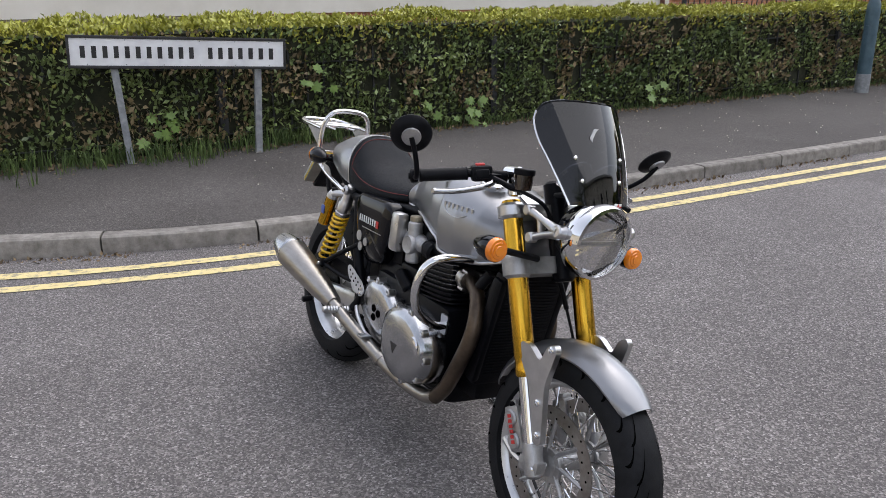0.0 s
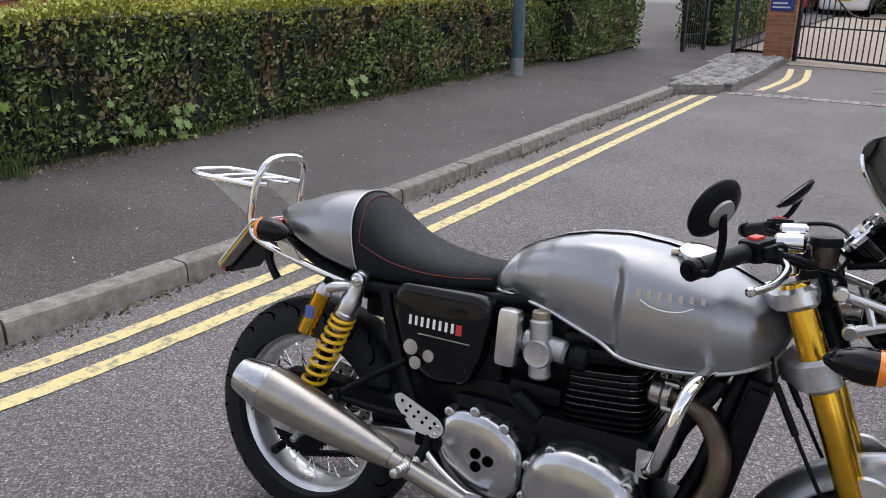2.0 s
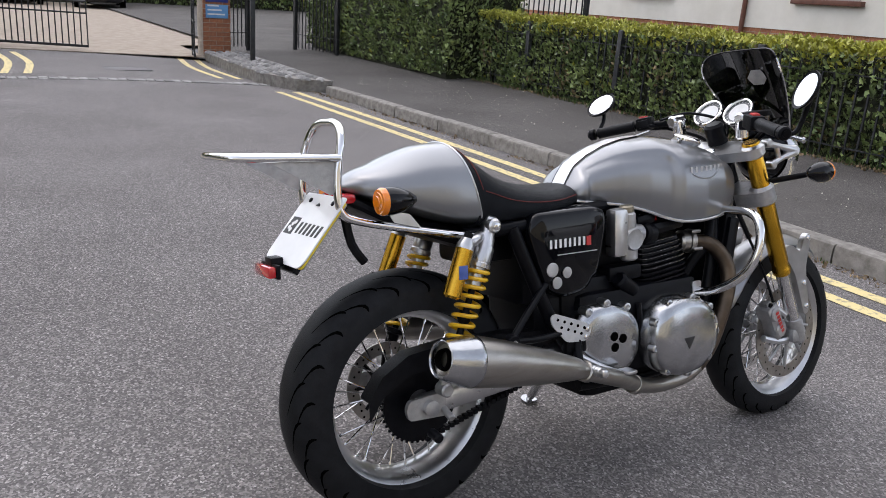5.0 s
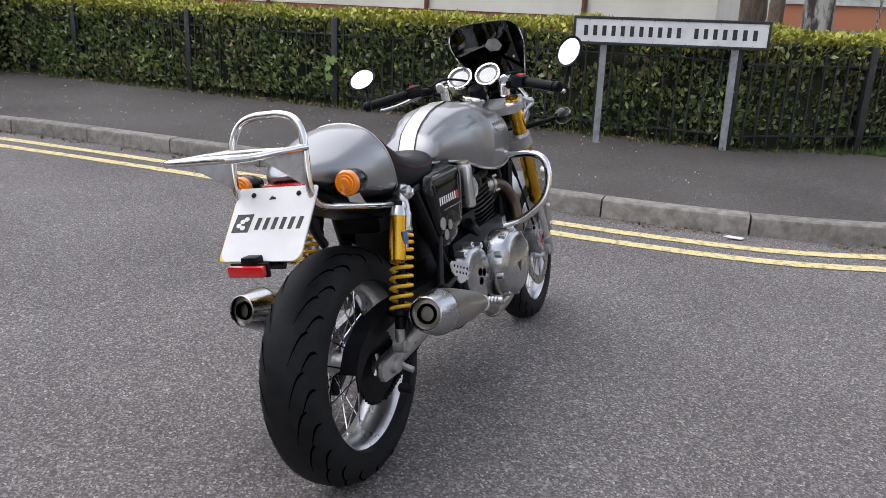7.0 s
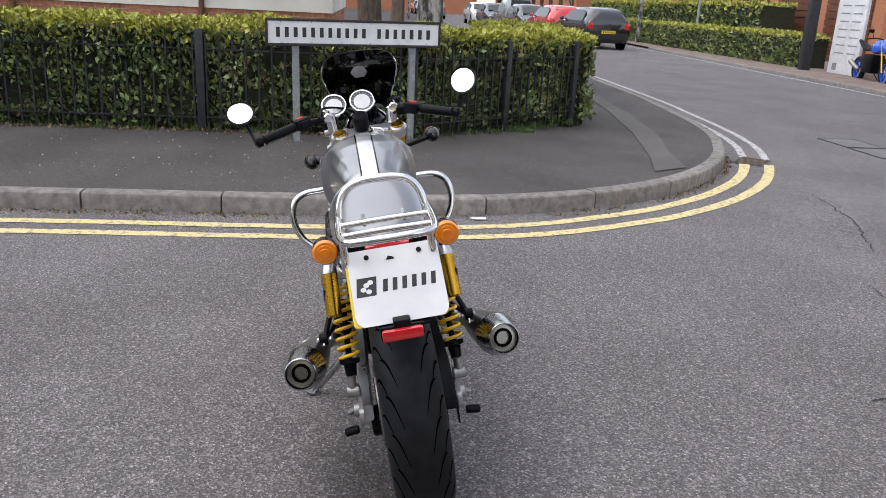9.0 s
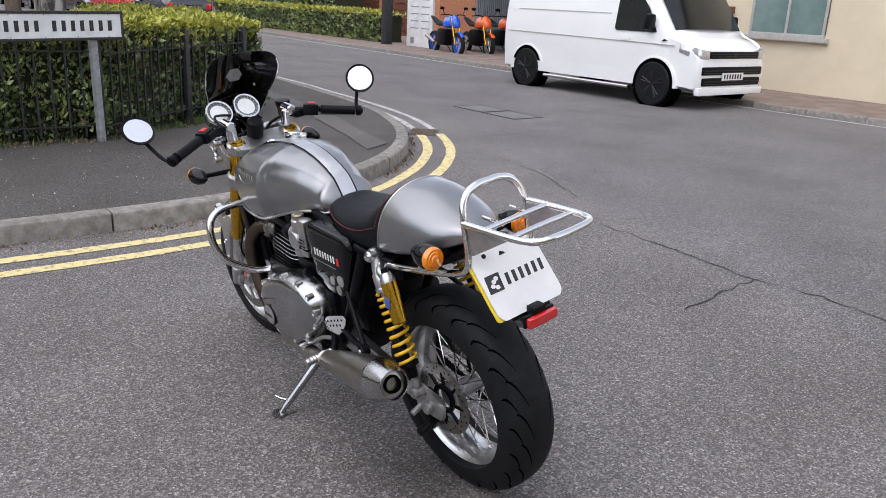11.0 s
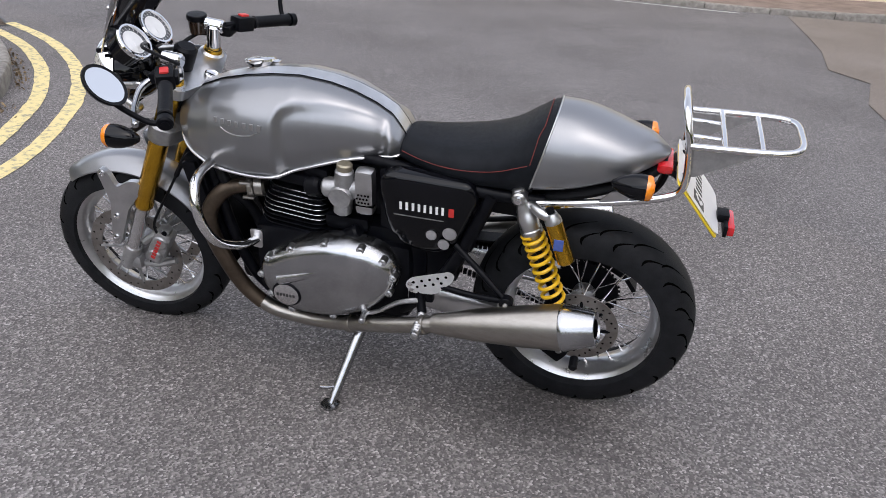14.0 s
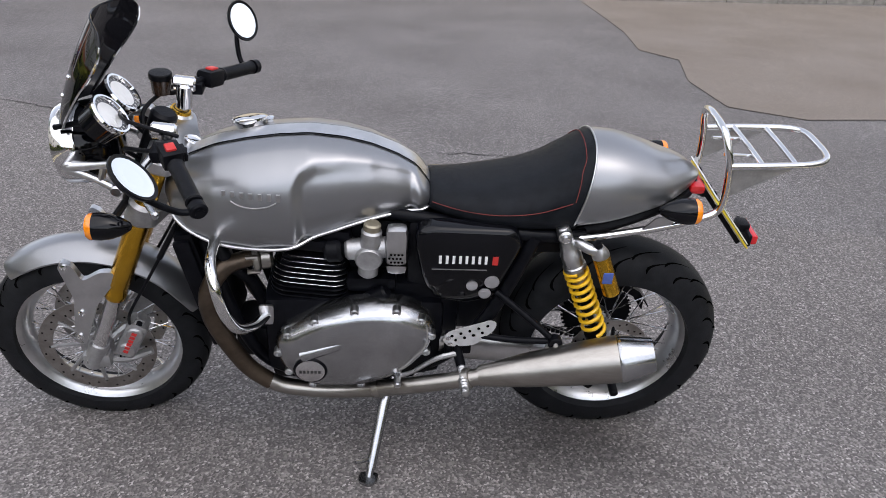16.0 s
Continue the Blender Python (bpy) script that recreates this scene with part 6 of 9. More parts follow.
    tube(bm, [(0.985, s * 0.075, 0.690), (0.985, s * 0.16, 0.700), (0.978, s * 0.245, 0.700), (0.965, s * 0.290, 0.672), (0.950, s * 0.302, 0.605), (0.932, s * 0.275, 0.535), (0.910, s * 0.210, 0.485), (0.895, s * 0.158, 0.468), (0.885, s * 0.130, 0.466)], 0.0125, 14, 6)
    add("engine_guard", bm, CHROME, "chromed tubular engine guard")
    bm = BM()
    slab(bm, rounded([(-0.014, -0.03), (0.014, -0.03), (0.018, 0.03), (-0.018, 0.03)], 0.008), 0.006, Matrix(((1, 0, 0, 0.888), (0, 0, s, s * 0.14), (0, 1, 0, 0.470), (0, 0, 0, 1))))
    add("guard_bracket", bm, ALLOY, "bright clamp plate")
    # foot controls
    bm = BM()
    plate = rounded([(0.468, 0.430), (0.452, 0.455), (0.347, 0.494), (0.332, 0.486), (0.337, 0.464), (0.385, 0.413), (0.450, 0.407)], 0.012, 4)
    slab(bm, plate, 0.004, Matrix(((1, 0, 0, 0), (0, 0, s, s * 0.180), (0, 1, 0, 0), (0, 0, 0, 1))))
    heel = add("heel_plate", bm, PALEALLOY, "pale drilled heel plate")
    bm = BM()
    # small dark discs painted as shaded holes
    for k in range(9):
        x, z = 0.355 + 0.022 * (k % 5) - (0.0 if k < 5 else -0.012), 0.477 - 0.0085 * (k % 5) - (0 if k < 5 else 0.022)
        spun(bm, [(0, 0.0042), (0.0012, 0.004)], (x, s * 0.1840, z), (0, s, 0), 10)
    add_each("plate_hole", bm, HOLLOWSHADE, "dark dot painted for the shade in a drilled hole", parent=heel)
    bm = BM()
    for x, z in ((0.452, 0.438), (0.447, 0.418)):
        spun(bm, [(0, 0.007), (0.004, 0.007), (0.005, 0.004)], (x, s * 0.184, z), (0, s, 0), 10)
    add_each("bolt", bm, CHROME, "", parent=heel)
    bm = BM()
    d = Vector((-0.05, s * 1.0, 0.02)).normalized()
    p = Vector((0.415, s * 0.195, 0.352))
    spun(bm, [(0, 0.008), (0.01, 0.012)] + [(0.014 + 0.005 * i, 0.0115 if i % 2 else 0.0135) for i in range(17)] + [(0.104, 0.010), (0.106, 0.006)], p, d, 12)
    add("footrest", bm, ALLOY, "knurled alloy footrest")
    bm = BM()
    tube(bm, [(0.43, s * 0.17, 0.42), (0.425, s * 0.178, 0.385), p], 0.013, 10, 3)
    box(bm, 0.39, 0.46, s * 0.165 - 0.012, s * 0.165 + 0.012, 0.375, 0.44, 0.008)
    add("footrest_mount", bm, BLACKMETAL, "black footrest mount")
    bm = BM()
    if s > 0:
        tube(bm, [(0.43, 0.185, 0.385), (0.48, 0.192, 0.372), (0.535, 0.20, 0.335), (0.572, 0.20, 0.318)], [0.008, 0.007, 0.006, 0.007], 8, 5)
        rod(bm, (0.572, 0.20, 0.318), (0.572, 0.235, 0.315), 0.009, seg=12)
    else:
        tube(bm, [(0.42, -0.18, 0.375), (0.47, -0.195, 0.345), (0.53, -0.20, 0.315), (0.56, -0.20, 0.31)], [0.008, 0.007, 0.006, 0.007], 8, 5)
        box(bm, 0.545, 0.578, -0.235, -0.195, 0.306, 0.316, 0.004)
    add("gear_lever" if s > 0 else "brake_pedal", bm, ALLOY, "bare alloy foot lever")
# radiator
bm = BM()
rm = Matrix.Translation((1.046, 0, 0.52)) @ Matrix.Rotation(radians(11), 4, "Y")
box(bm, -0.030, 0.016, -0.112, 0.112, -0.19, 0.165, 0.010, rm)
for s in (-1, 1):
    box(bm, -0.022, 0.019, s * 0.112 - 0.012, s * 0.112 + 0.012, -0.175, 0.15, 0.008, rm)
rad = add("radiator", bm, BLACKMETAL, "narrow black radiator")
bm = BM()
for k in range(32):
    box(bm, 0.0162, 0.0185, -0.092, 0.092, -0.155 + 0.0098 * k, -0.1515 + 0.0098 * k, 0, rm)
add_each("radiator_fin", bm, PLASTICBLK, "", parent=rad)
bm = BM()
for s in (-1, 1):
    tube(bm, [(1.0, s * 0.09, 0.66), (0.97, s * 0.105, 0.60), (0.93, s * 0.07, 0.52), (0.9, s * 0.06, 0.42)], 0.016, 10, 4)
box(bm, 0.86, 0.99, -0.07, 0.07, 0.255, 0.36, 0.03)
add("radiator_hose", bm, PLASTICBLK, "black coolant hoses and horn")
# side stand, folded out to the ground
bm = BM()
tube(bm, [(0.585, 0.120, 0.245), (0.600, 0.165, 0.215), (0.618, 0.235, 0.145), (0.634, 0.300, 0.080)], [0.016, 0.015, 0.0135, 0.0125], 12, 5)
stand = add("side_stand", bm, POLISHED, "scuffed bare side stand")
bm = BM()
fz = math.tan(radians(10.09))
slab(bm, rounded([(-0.022, -0.016), (0.022, -0.02), (0.028, 0.016), (0.0, 0.034), (-0.022, 0.016)], 0.01), 0.008, Matrix.Translation((0.638, 0.318, 0.318 * fz + 0.001)) @ Matrix.Rotation(radians(10.09), 4, "X"))
tube(bm, [(0.634, 0.300, 0.080), (0.638, 0.316, 0.318 * fz + 0.006)], 0.010, 10, 2)
tube(bm, [(0.632, 0.28, 0.098), (0.655, 0.30, 0.105), (0.672, 0.31, 0.112)], 0.005, 8, 3)
add("stand_foot", bm, POLISHED, "", parent=stand)
bm = BM()
box(bm, 0.56, 0.62, 0.095, 0.135, 0.225, 0.275, 0.01)
add("stand_bracket", bm, BLACKMETAL, "", parent=stand)
# dark inner bulk: airbox, battery tray, wiring, and a filler block
bm = BM()
box(bm, 0.30, 0.56, -0.11, 0.11, 0.50, 0.735, 0.03)
box(bm, 0.16, 0.34, -0.07, 0.07, 0.62, 0.72, 0.02)
box(bm, 0.50, 0.72, -0.08, 0.08, 0.56, 0.72, 0.03)
# added black block that fills the open gap under the side panels
box(bm, 0.34, 0.52, -0.105, 0.105, 0.40, 0.54, 0.02)
add_each("airbox", bm, PLASTICBLK, "black airbox and filler behind the side panels")


# ---- plants ----
def leaf_mesh(name, centres, outward, size, material, spread=0.9, fold=0.2, seed=1, slim=0.27):
    """Many leaves as one mesh: each a folded four-cornered blade, pointing roughly outward."""
    rs = np.random.RandomState(seed)
    c, o = np.asarray(centres, float), np.asarray(outward, float)
    n = len(c)
    d = o + rs.normal(0, spread, (n, 3))
    d /= np.linalg.norm(d, axis=1)[:, None] + 1e-9
    r = rs.normal(0, 1, (n, 3))
    s = np.cross(d, r)
    s /= np.linalg.norm(s, axis=1)[:, None] + 1e-9
    up = np.cross(s, d)
    ln = (size * rs.uniform(0.6, 1.35, n))[:, None]
    base, tip = c - d * ln * 0.3, c + d * ln * 0.7
    mid = c + d * ln * 0.15 + up * ln * fold * 0.5
    v = np.stack([base, mid + s * ln * slim - up * ln * fold, tip, mid - s * ln * slim - up * ln * fold], 1).reshape(-1, 3)
    idx = (np.arange(n)[:, None] * 4 + np.array([0, 1, 2, 0, 2, 3])[None]).reshape(-1)
    me = bpy.data.meshes.new(name)
    me.vertices.add(len(v))
    me.vertices.foreach_set("co", v.astype(np.float32).reshape(-1))
    me.loops.add(len(idx))
    me.loops.foreach_set("vertex_index", idx.astype(np.int32))
    me.polygons.add(2 * n)
    me.polygons.foreach_set("loop_start", np.arange(0, 6 * n, 3, dtype=np.int32))
    me.update(calc_edges=True)
    me.validate()
    me.materials.append(material)
    return me


def bumpy(p, amp, scale=1.7):
    return amp * noise.noise(Vector(p) * scale)


def hedge(label, x0, x1, y0, y1, z0, h, faces, density=1500, seed=1, leaf=0.040, brown=0.13):
    """A clipped hedge: a core painted dark for the shade within, and leaves over the faces that show. faces: of w, e,
    n, s and t.
    """
    thing_ = thing("hedge", label, "hedge", Matrix.Translation(((x0 + x1) / 2, (y0 + y1) / 2, z0)))
    off = Vector(((x0 + x1) / 2, (y0 + y1) / 2, z0))
    rs = np.random.RandomState(seed)
    # near-black core: the shade between the leaves is put into its colour
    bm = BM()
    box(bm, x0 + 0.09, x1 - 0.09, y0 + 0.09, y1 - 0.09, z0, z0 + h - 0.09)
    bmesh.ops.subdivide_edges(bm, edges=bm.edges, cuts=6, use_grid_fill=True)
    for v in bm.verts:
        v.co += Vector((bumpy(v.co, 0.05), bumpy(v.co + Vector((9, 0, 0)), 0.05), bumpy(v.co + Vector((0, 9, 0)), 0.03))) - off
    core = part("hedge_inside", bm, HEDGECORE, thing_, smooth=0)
    pts, outs = {"g": [], "t": [], "b": []}, {"g": [], "t": [], "b": []}
    for f in faces:
        w, d = {"w": (y1 - y0, h), "e": (y1 - y0, h), "n": (x1 - x0, h), "s": (x1 - x0, h), "t": (x1 - x0, y1 - y0)}[f]
        n = int(w * d * density)
        a, b = rs.uniform(0, 1, n), rs.uniform(0, 1, n)
        for i in range(n):
            dep = abs(rs.normal(0, 0.045))
            if f in "we":
                p, o = Vector((x0 + dep if f == "w" else x1 - dep, y0 + a[i] * w, z0 + 0.06 + b[i] * (h - 0.05))), Vector((-1 if f == "w" else 1, 0, 1.0))
            elif f in "ns":
                p, o = Vector((x0 + a[i] * w, y1 - dep if f == "n" else y0 + dep, z0 + 0.06 + b[i] * (h - 0.05))), Vector((0, 1 if f == "n" else -1, 1.0))
            else:
                p, o = Vector((x0 + a[i] * w, y0 + b[i] * d, z0 + h - dep)), Vector((0, 0, 1))
            lump = bumpy(p, 0.09, 1.6) + bumpy(p, 0.05, 5.0)
            p = p + o.normalized() * lump
            if noise.noise(p * 4.3) < -0.42 and f != "t":
                continue
            rel = (p.z - z0) / h
            k = "t" if rel > 0.93 or (rel > 0.80 and rs.rand() < 0.45) or rs.rand() < 0.012 else "b" if noise.noise(p * 2.2) > 0.12 and rs.rand() < brown * 3 else "g"
            pts[k].append(p - off)
            outs[k].append(o)
    for k, mt, nm, sz in (("g", LEAF, "leaves", leaf * 1.35), ("t", LEAFTOP, "young_leaves", leaf * 1.3), ("b", LEAFBROWN, "browned_leaves", leaf * 1.5)):
        if pts[k]:
            tagged(part(nm, leaf_mesh(nm, pts[k], outs[k], sz, mt, seed=seed + 5), mt, thing_), kind="stuff")
    return thing_


def tufts(name, spots, label, material, height=0.18, n=14, seed=2, kind="stuff"):
    """Grass: bent blades in tufts at the given spots."""
    rs = np.random.RandomState(seed)
    vs, fs = [], []
    for x, y, z in spots:
        for _ in range(n):
            a, h, lean = rs.uniform(0, 6.28), height * rs.uniform(0.4, 1.3), rs.uniform(0.1, 0.8)
            bx, by = x + rs.normal(0, 0.035), y + rs.normal(0, 0.035)
            dx, dy, w = math.cos(a), math.sin(a), 0.0035
            k = len(vs)
            vs += [(bx - dy * w, by + dx * w, z), (bx + dy * w, by - dx * w, z), (bx + dx * lean * h * 0.35 - dy * w, by + dy * lean * h * 0.35 + dx * w, z + h * 0.6), (bx + dx * lean * h * 0.35 + dy * w, by + dy * lean * h * 0.35 - dx * w, z + h * 0.6), (bx + dx * lean * h, by + dy * lean * h, z + h * (1 - 0.25 * lean))]
            fs += [(k, k + 1, k + 3, k + 2), (k + 2, k + 3, k + 4)]
    me = bpy.data.meshes.new(name)
    me.from_pydata(vs, [], fs)
    me.materials.append(material)
    return tagged(new(name, me), label, "grass", kind=kind)


def maple(label, at_, face, n, seed):
    """A few lobed leaves on thin stems growing out of the hedge."""
    rs = random.Random(seed)
    th = thing("maple_seedling", label, "plant", Matrix.Translation(at_))
    lobes = [(0, -0.15), (0.18, -0.3), (0.5, -0.28), (0.42, 0.02), (0.95, 0.22), (0.5, 0.32), (0.6, 0.75), (0.25, 0.6), (0, 1.05)]
    outl = lobes + [(-x, y) for x, y in lobes[-2:0:-1]]
    bm = BM()
    for k in range(n):
        p = Vector((rs.uniform(0.0, 0.10) * face, rs.uniform(-0.15, 0.15), rs.uniform(-0.15, 0.12)))
        tube(bm, [Vector((-0.1 * face, 0, -0.18)), p * 0.5 + Vector((-0.03 * face, 0, -0.03)), p], 0.0022, 5, 3)
    part("stem", bm, BARK2, th)
    rs = random.Random(seed)
    for k in range(n):
        p = Vector((rs.uniform(0.0, 0.10) * face, rs.uniform(-0.15, 0.15), rs.uniform(-0.15, 0.12)))
        s = rs.uniform(0.05, 0.085)
        nrm = Vector((face, rs.uniform(-0.6, 0.6), rs.uniform(0.1, 0.9)))
        m = Matrix.Translation(p) @ nrm.to_track_quat("Z", "Y").to_matrix().to_4x4() @ Matrix.Rotation(rs.uniform(-0.8, 0.8) + math.pi, 4, "Z")
        bm = BM()
        slab(bm, [(x * s, y * s) for x, y in outl], 0.0012, m)
        part("leaf", bm, LEAFMAPLE, th, smooth=0)


def tree(label, x, y, z, r, h, bark, seed, lean=(0, 0)):
    """A trunk that tapers into limbs, with a crown of many small leaves."""
    rs = random.Random(seed)
    th = thing("tree", label, "tree", Matrix.Translation((x, y, z)))
    bm = BM()
    top = Vector((lean[0] * h, lean[1] * h, h))
    pts = [Vector((0, 0, -0.05)), Vector((rs.uniform(-0.05, 0.05), rs.uniform(-0.05, 0.05), h * 0.33)) + top * 0.0, top * 0.66, top]
    pts[1] += Vector((lean[0] * h * 0.33, lean[1] * h * 0.33, 0))
    tube(bm, pts, [r * 1.25, r, r * 0.7, r * 0.25], 14, 8)
    part("trunk", bm, bark, th)
    tips = []
    for k in range(9):
        a = rs.uniform(0, 6.28)
        f = 0.35 + 0.06 * k
        s0 = top * f
        e0 = s0 + Vector((math.cos(a), math.sin(a), 0.55)) * rs.uniform(0.9, 1.7)
        bm = BM()
        tube(bm, [s0, s0.lerp(e0, 0.5) + Vector((0, 0, 0.1)), e0], [r * 0.35, r * 0.22, r * 0.08], 8, 4)
        part("limb", bm, bark, th)
        tips += [e0, s0.lerp(e0, 0.7)]
    tips.append(top)
    cs, os_ = [], []
    for tpt in tips:
        for _ in range(220):
            d = Vector((rs.gauss(0, 0.4), rs.gauss(0, 0.4), rs.gauss(0, 0.3)))
            cs.append(tpt + d)
            os_.append(d.normalized() if d.length else Vector((0, 0, 1)))
    tagged(part("crown", leaf_mesh("crown", cs, os_, 0.07, LEAF, seed=seed), LEAF, th), kind="stuff")


# hedge with the first sign before it
hedge("dense clipped hedge with brown flower spikes and yellow-green top", -4.90, -3.92, -1.7, 10.6, 0.13, 1.06, "est", 1700, 3, 0.038, 0.22)
hedge("tall clipped green hedge by the gate", -4.7, -3.55, 10.6, 13.95, 0.12, 2.1, "est", 1100, 4, 0.045)
hedge("clipped hedge grown through iron railings", 5.44, 6.43, -0.30, 8.6, 0.12, 0.96, "wst", 1700, 5, 0.045, 0.05)
bend = hedge("clipped hedge turning the street corner inside railings", 0, 0.95, -2.45, 0, 0, 0.96, "wst", 1700, 12, 0.045, 0.05)
bend.matrix_world = Matrix.Translation((5.42, -0.32, 0.12)) @ Matrix.Rotation(radians(39.6), 4, "Z") @ Matrix.Translation((0.475, -1.225, 0))
hedge("clipped hedge along the cross road", 6.95, 11.5, -2.42, -1.5, 0.09, 0.98, "swet", 1000, 6, 0.05, 0.05)
hedge("tall green hedge beside the gate", 4.9, 6.3, 8.6, 14.3, 0.12, 2.2, "wst", 1000, 7, 0.05, 0.0)
hedge("low hedge along the far pavement", 20.3, 60.0, -13.1, -12.1, -0.06, 1.0, "nt", 260, 8, 0.09, 0.0)
hedge("dark bushes behind the car park", -8.0, 18.0, 37.2, 39.2, 0.0, 4.5, "s", 110, 9, 0.14, 0.0)
hedge("yellow-green shrubs before the far flats", 26.0, 48.0, -15.0, -13.6, -0.06, 1.9, "nt", 150, 10, 0.12, 0.0)
hedge("dark green hedge beside the inner path", -3.4, -2.4, 15.7, 20.7, 0.09, 2.0, "es", 350, 11, 0.07, 0.0)
for at_, face, n, sd in (((-3.93, 0.05, 0.42), 1, 7, 1), ((-3.90, 2.95, 0.30), 1, 12, 2), ((-3.90, 2.45, 0.40), 1, 5, 8), ((-3.92, 5.35, 0.36), 1, 6, 3), ((-3.90, 1.42, 0.75), 1, 6, 9), ((5.42, 3.55, 0.55), -1, 6, 4)):
    maple("young maple with bright lobed leaves growing from the hedge", at_, face, n, sd)
rs = random.Random(8)
tufts("rough_grass", [(-3.95 + abs(rs.gauss(0, 0.10)) * (1.6 if yy < 0.5 else 1.0), yy, 0.135) for yy in (rs.uniform(-1.6, 1.6) for _ in range(150))], "long rough grass and weeds round the sign posts", GRASS, 0.17, 10, 3)
tufts("hedge_weeds", [(-3.97 + abs(rs.gauss(0, 0.06)), rs.uniform(1.6, 10), 0.135) for _ in range(160)], "weeds along the foot of the hedge", GRASS, 0.10, 9, 4)
tufts("railing_weeds", [(5.50 - abs(rs.gauss(0, 0.09)), rs.uniform(-0.2, 8.5), 0.13) for _ in range(230)] + [(5.42 + 1.55 * f - abs(rs.gauss(0, 0.07)), -0.36 - 1.85 * f, 0.11) for f in (rs.random() for _ in range(60))], "weeds along the foot of the railings", GRASS, 0.075, 8, 5)
tufts("kerb_weeds", [(3.29 - rs.uniform(0.0, 0.05), rs.uniform(-0.6, 8), -0.05) for _ in range(10)] + [(-1.60 + rs.uniform(0, 0.05), rs.uniform(4, 10.4), -0.05) for _ in range(9)], "weeds in the gutter", GRASS, 0.035, 6, 6)
spots = []
for line, sd in ((K1, -1), (K2, 1)):
    for p in beside(spread_line(line, 0.012), -0.02 * sd):
        if -3.6 < p.y < 10.3 and abs(p.x) < 6 and noise.noise(Vector((p.x * 1.3, p.y * 1.3, 0))) > -0.25:
            q = p + Vector((rs.gauss(0, 0.01), 0)) - Vector((sd * abs(rs.gauss(0, 0.055)), 0))
            spots.append((q.x, q.y, road_z(q.x, q.y) + 0.006))
DEBRIS = mat("dry_leaf_debris", (0.10, 0.065, 0.035), (0.26, 0.19, 0.11), rough=0.8, scale=9, island=0.5)
tagged(new("gutter_debris", leaf_mesh("gutter_debris", spots, [(0, 0, 0.4)] * len(spots), 0.026, DEBRIS, spread=0.7, fold=0.3, seed=31, slim=0.3)), "dry brown leaves and grit along the kerb", "leaf litter", kind="stuff")
bm = BM()
box(bm, 6.2, 10.9, -1.6, 30, 0.03, 0.12)
whole("lawn_ground", bm, LAWN, "green lawn ground behind the hedge", "lawn", kind="structure", smooth=0)
tufts("lawn_grass", [(rs.uniform(6.4, 10.8), rs.uniform(-1.5, 7.5), 0.12) for _ in range(2600)], "lawn grass", GRASS, 0.10, 8, 7)
bm = BM()
for _ in range(260):
    x, y = rs.uniform(6.8, 10.6), rs.uniform(-1.2, 6)
    spun(bm, [(0, 0.004), (0.006, 0.017), (0.009, 0.0)], (x, y, 0.20), (rs.uniform(-0.3, 0.3), rs.uniform(-0.3, 0.3), 1), 6)
tagged(whole("daisies", bm, PAPER, "white daisies in the lawn", "flowers"), kind="stuff")
tree("birch tree with pale peeling bark", 9.35, -0.72, 0.1, 0.16, 6.5, BARK, 21, (0.02, 0.0))
tree("slim birch tree with a dark trunk", 9.0, -0.25, 0.1, 0.08, 5.5, BARK2, 22, (0.01, 0.02))
tree("tree with a brown ridged trunk", 10.2, 0.05, 0.1, 0.16, 6.5, BARK2, 23, (0.0, 0.03))
for k, (x, y) in enumerate(((34.0, -12.0), (47.0, -12.0), (58.0, -3.0))):
    tree("young street tree beside the pavement", x, y, -0.06, 0.08, 5.0, BARK, 30 + k)
# fallen litter along the hedge and gutter
bm = BM()
for _ in range(420):
    if rs.random() < 0.55:
        x, y, z = -3.85 + abs(rs.gauss(0, 0.16)), rs.uniform(-1.5, 10), 0.142
    else:
        x, y = (3.29 - abs(rs.gauss(0, 0.09)), rs.uniform(-0.9, 6))
        z = road_z(x, y) + 0.004
    a, s = rs.uniform(0, 6.28), rs.uniform(0.008, 0.022)
    m = Matrix.Translation((x, y, z)) @ Matrix.Rotation(a, 4, "Z") @ Matrix.Rotation(rs.uniform(-0.4, 0.4), 4, "X")
    slab(bm, [(-s, 0), (0, -s * 0.4), (s, 0), (0, s * 0.4)], 0.001, m)
tagged(whole("fallen_leaves", bm, LEAFBROWN, "dry leaves and twigs on the ground", "leaves", smooth=0), kind="stuff")

PETAL = mat("pale_petal", (0.42, 0.39, 0.33), (0.62, 0.58, 0.52), rough=0.8, scale=9, island=0.3)
spots = []
for x0, x1, y0, y1, n_ in ((3.5, 5.4, -0.4, 9.0, 420), (-3.85, -1.85, 0.4, 10.5, 360)):
    for _ in range(n_):
        x, y = rs.uniform(x0, x1), rs.uniform(y0, y1)
        spots.append((x, y, path_z(x, y) + 0.005))
tagged(new("fallen_petals", leaf_mesh("fallen_petals", spots, [(0, 0, 0.05)] * len(spots), 0.013, PETAL, spread=0.6, fold=0.15, seed=44, slim=0.4)), "pale petals and bits strewn on the pavements", "petals", kind="stuff")
spots = [(-3.93 + abs(rs.gauss(0, 0.09)), rs.uniform(-1.6, 10), 0.150) for _ in range(1500)] + [(5.46 - abs(rs.gauss(0, 0.08)), rs.uniform(-0.3, 8.5), 0.146) for _ in range(1100)]
tagged(new("hedge_litter", leaf_mesh("hedge_litter", spots, [(0, 0, 0.3)] * len(spots), 0.032, DEBRIS, spread=0.6, fold=0.3, seed=45, slim=0.35)), "dead brown leaves at the foot of the hedges", "leaf litter", kind="stuff")


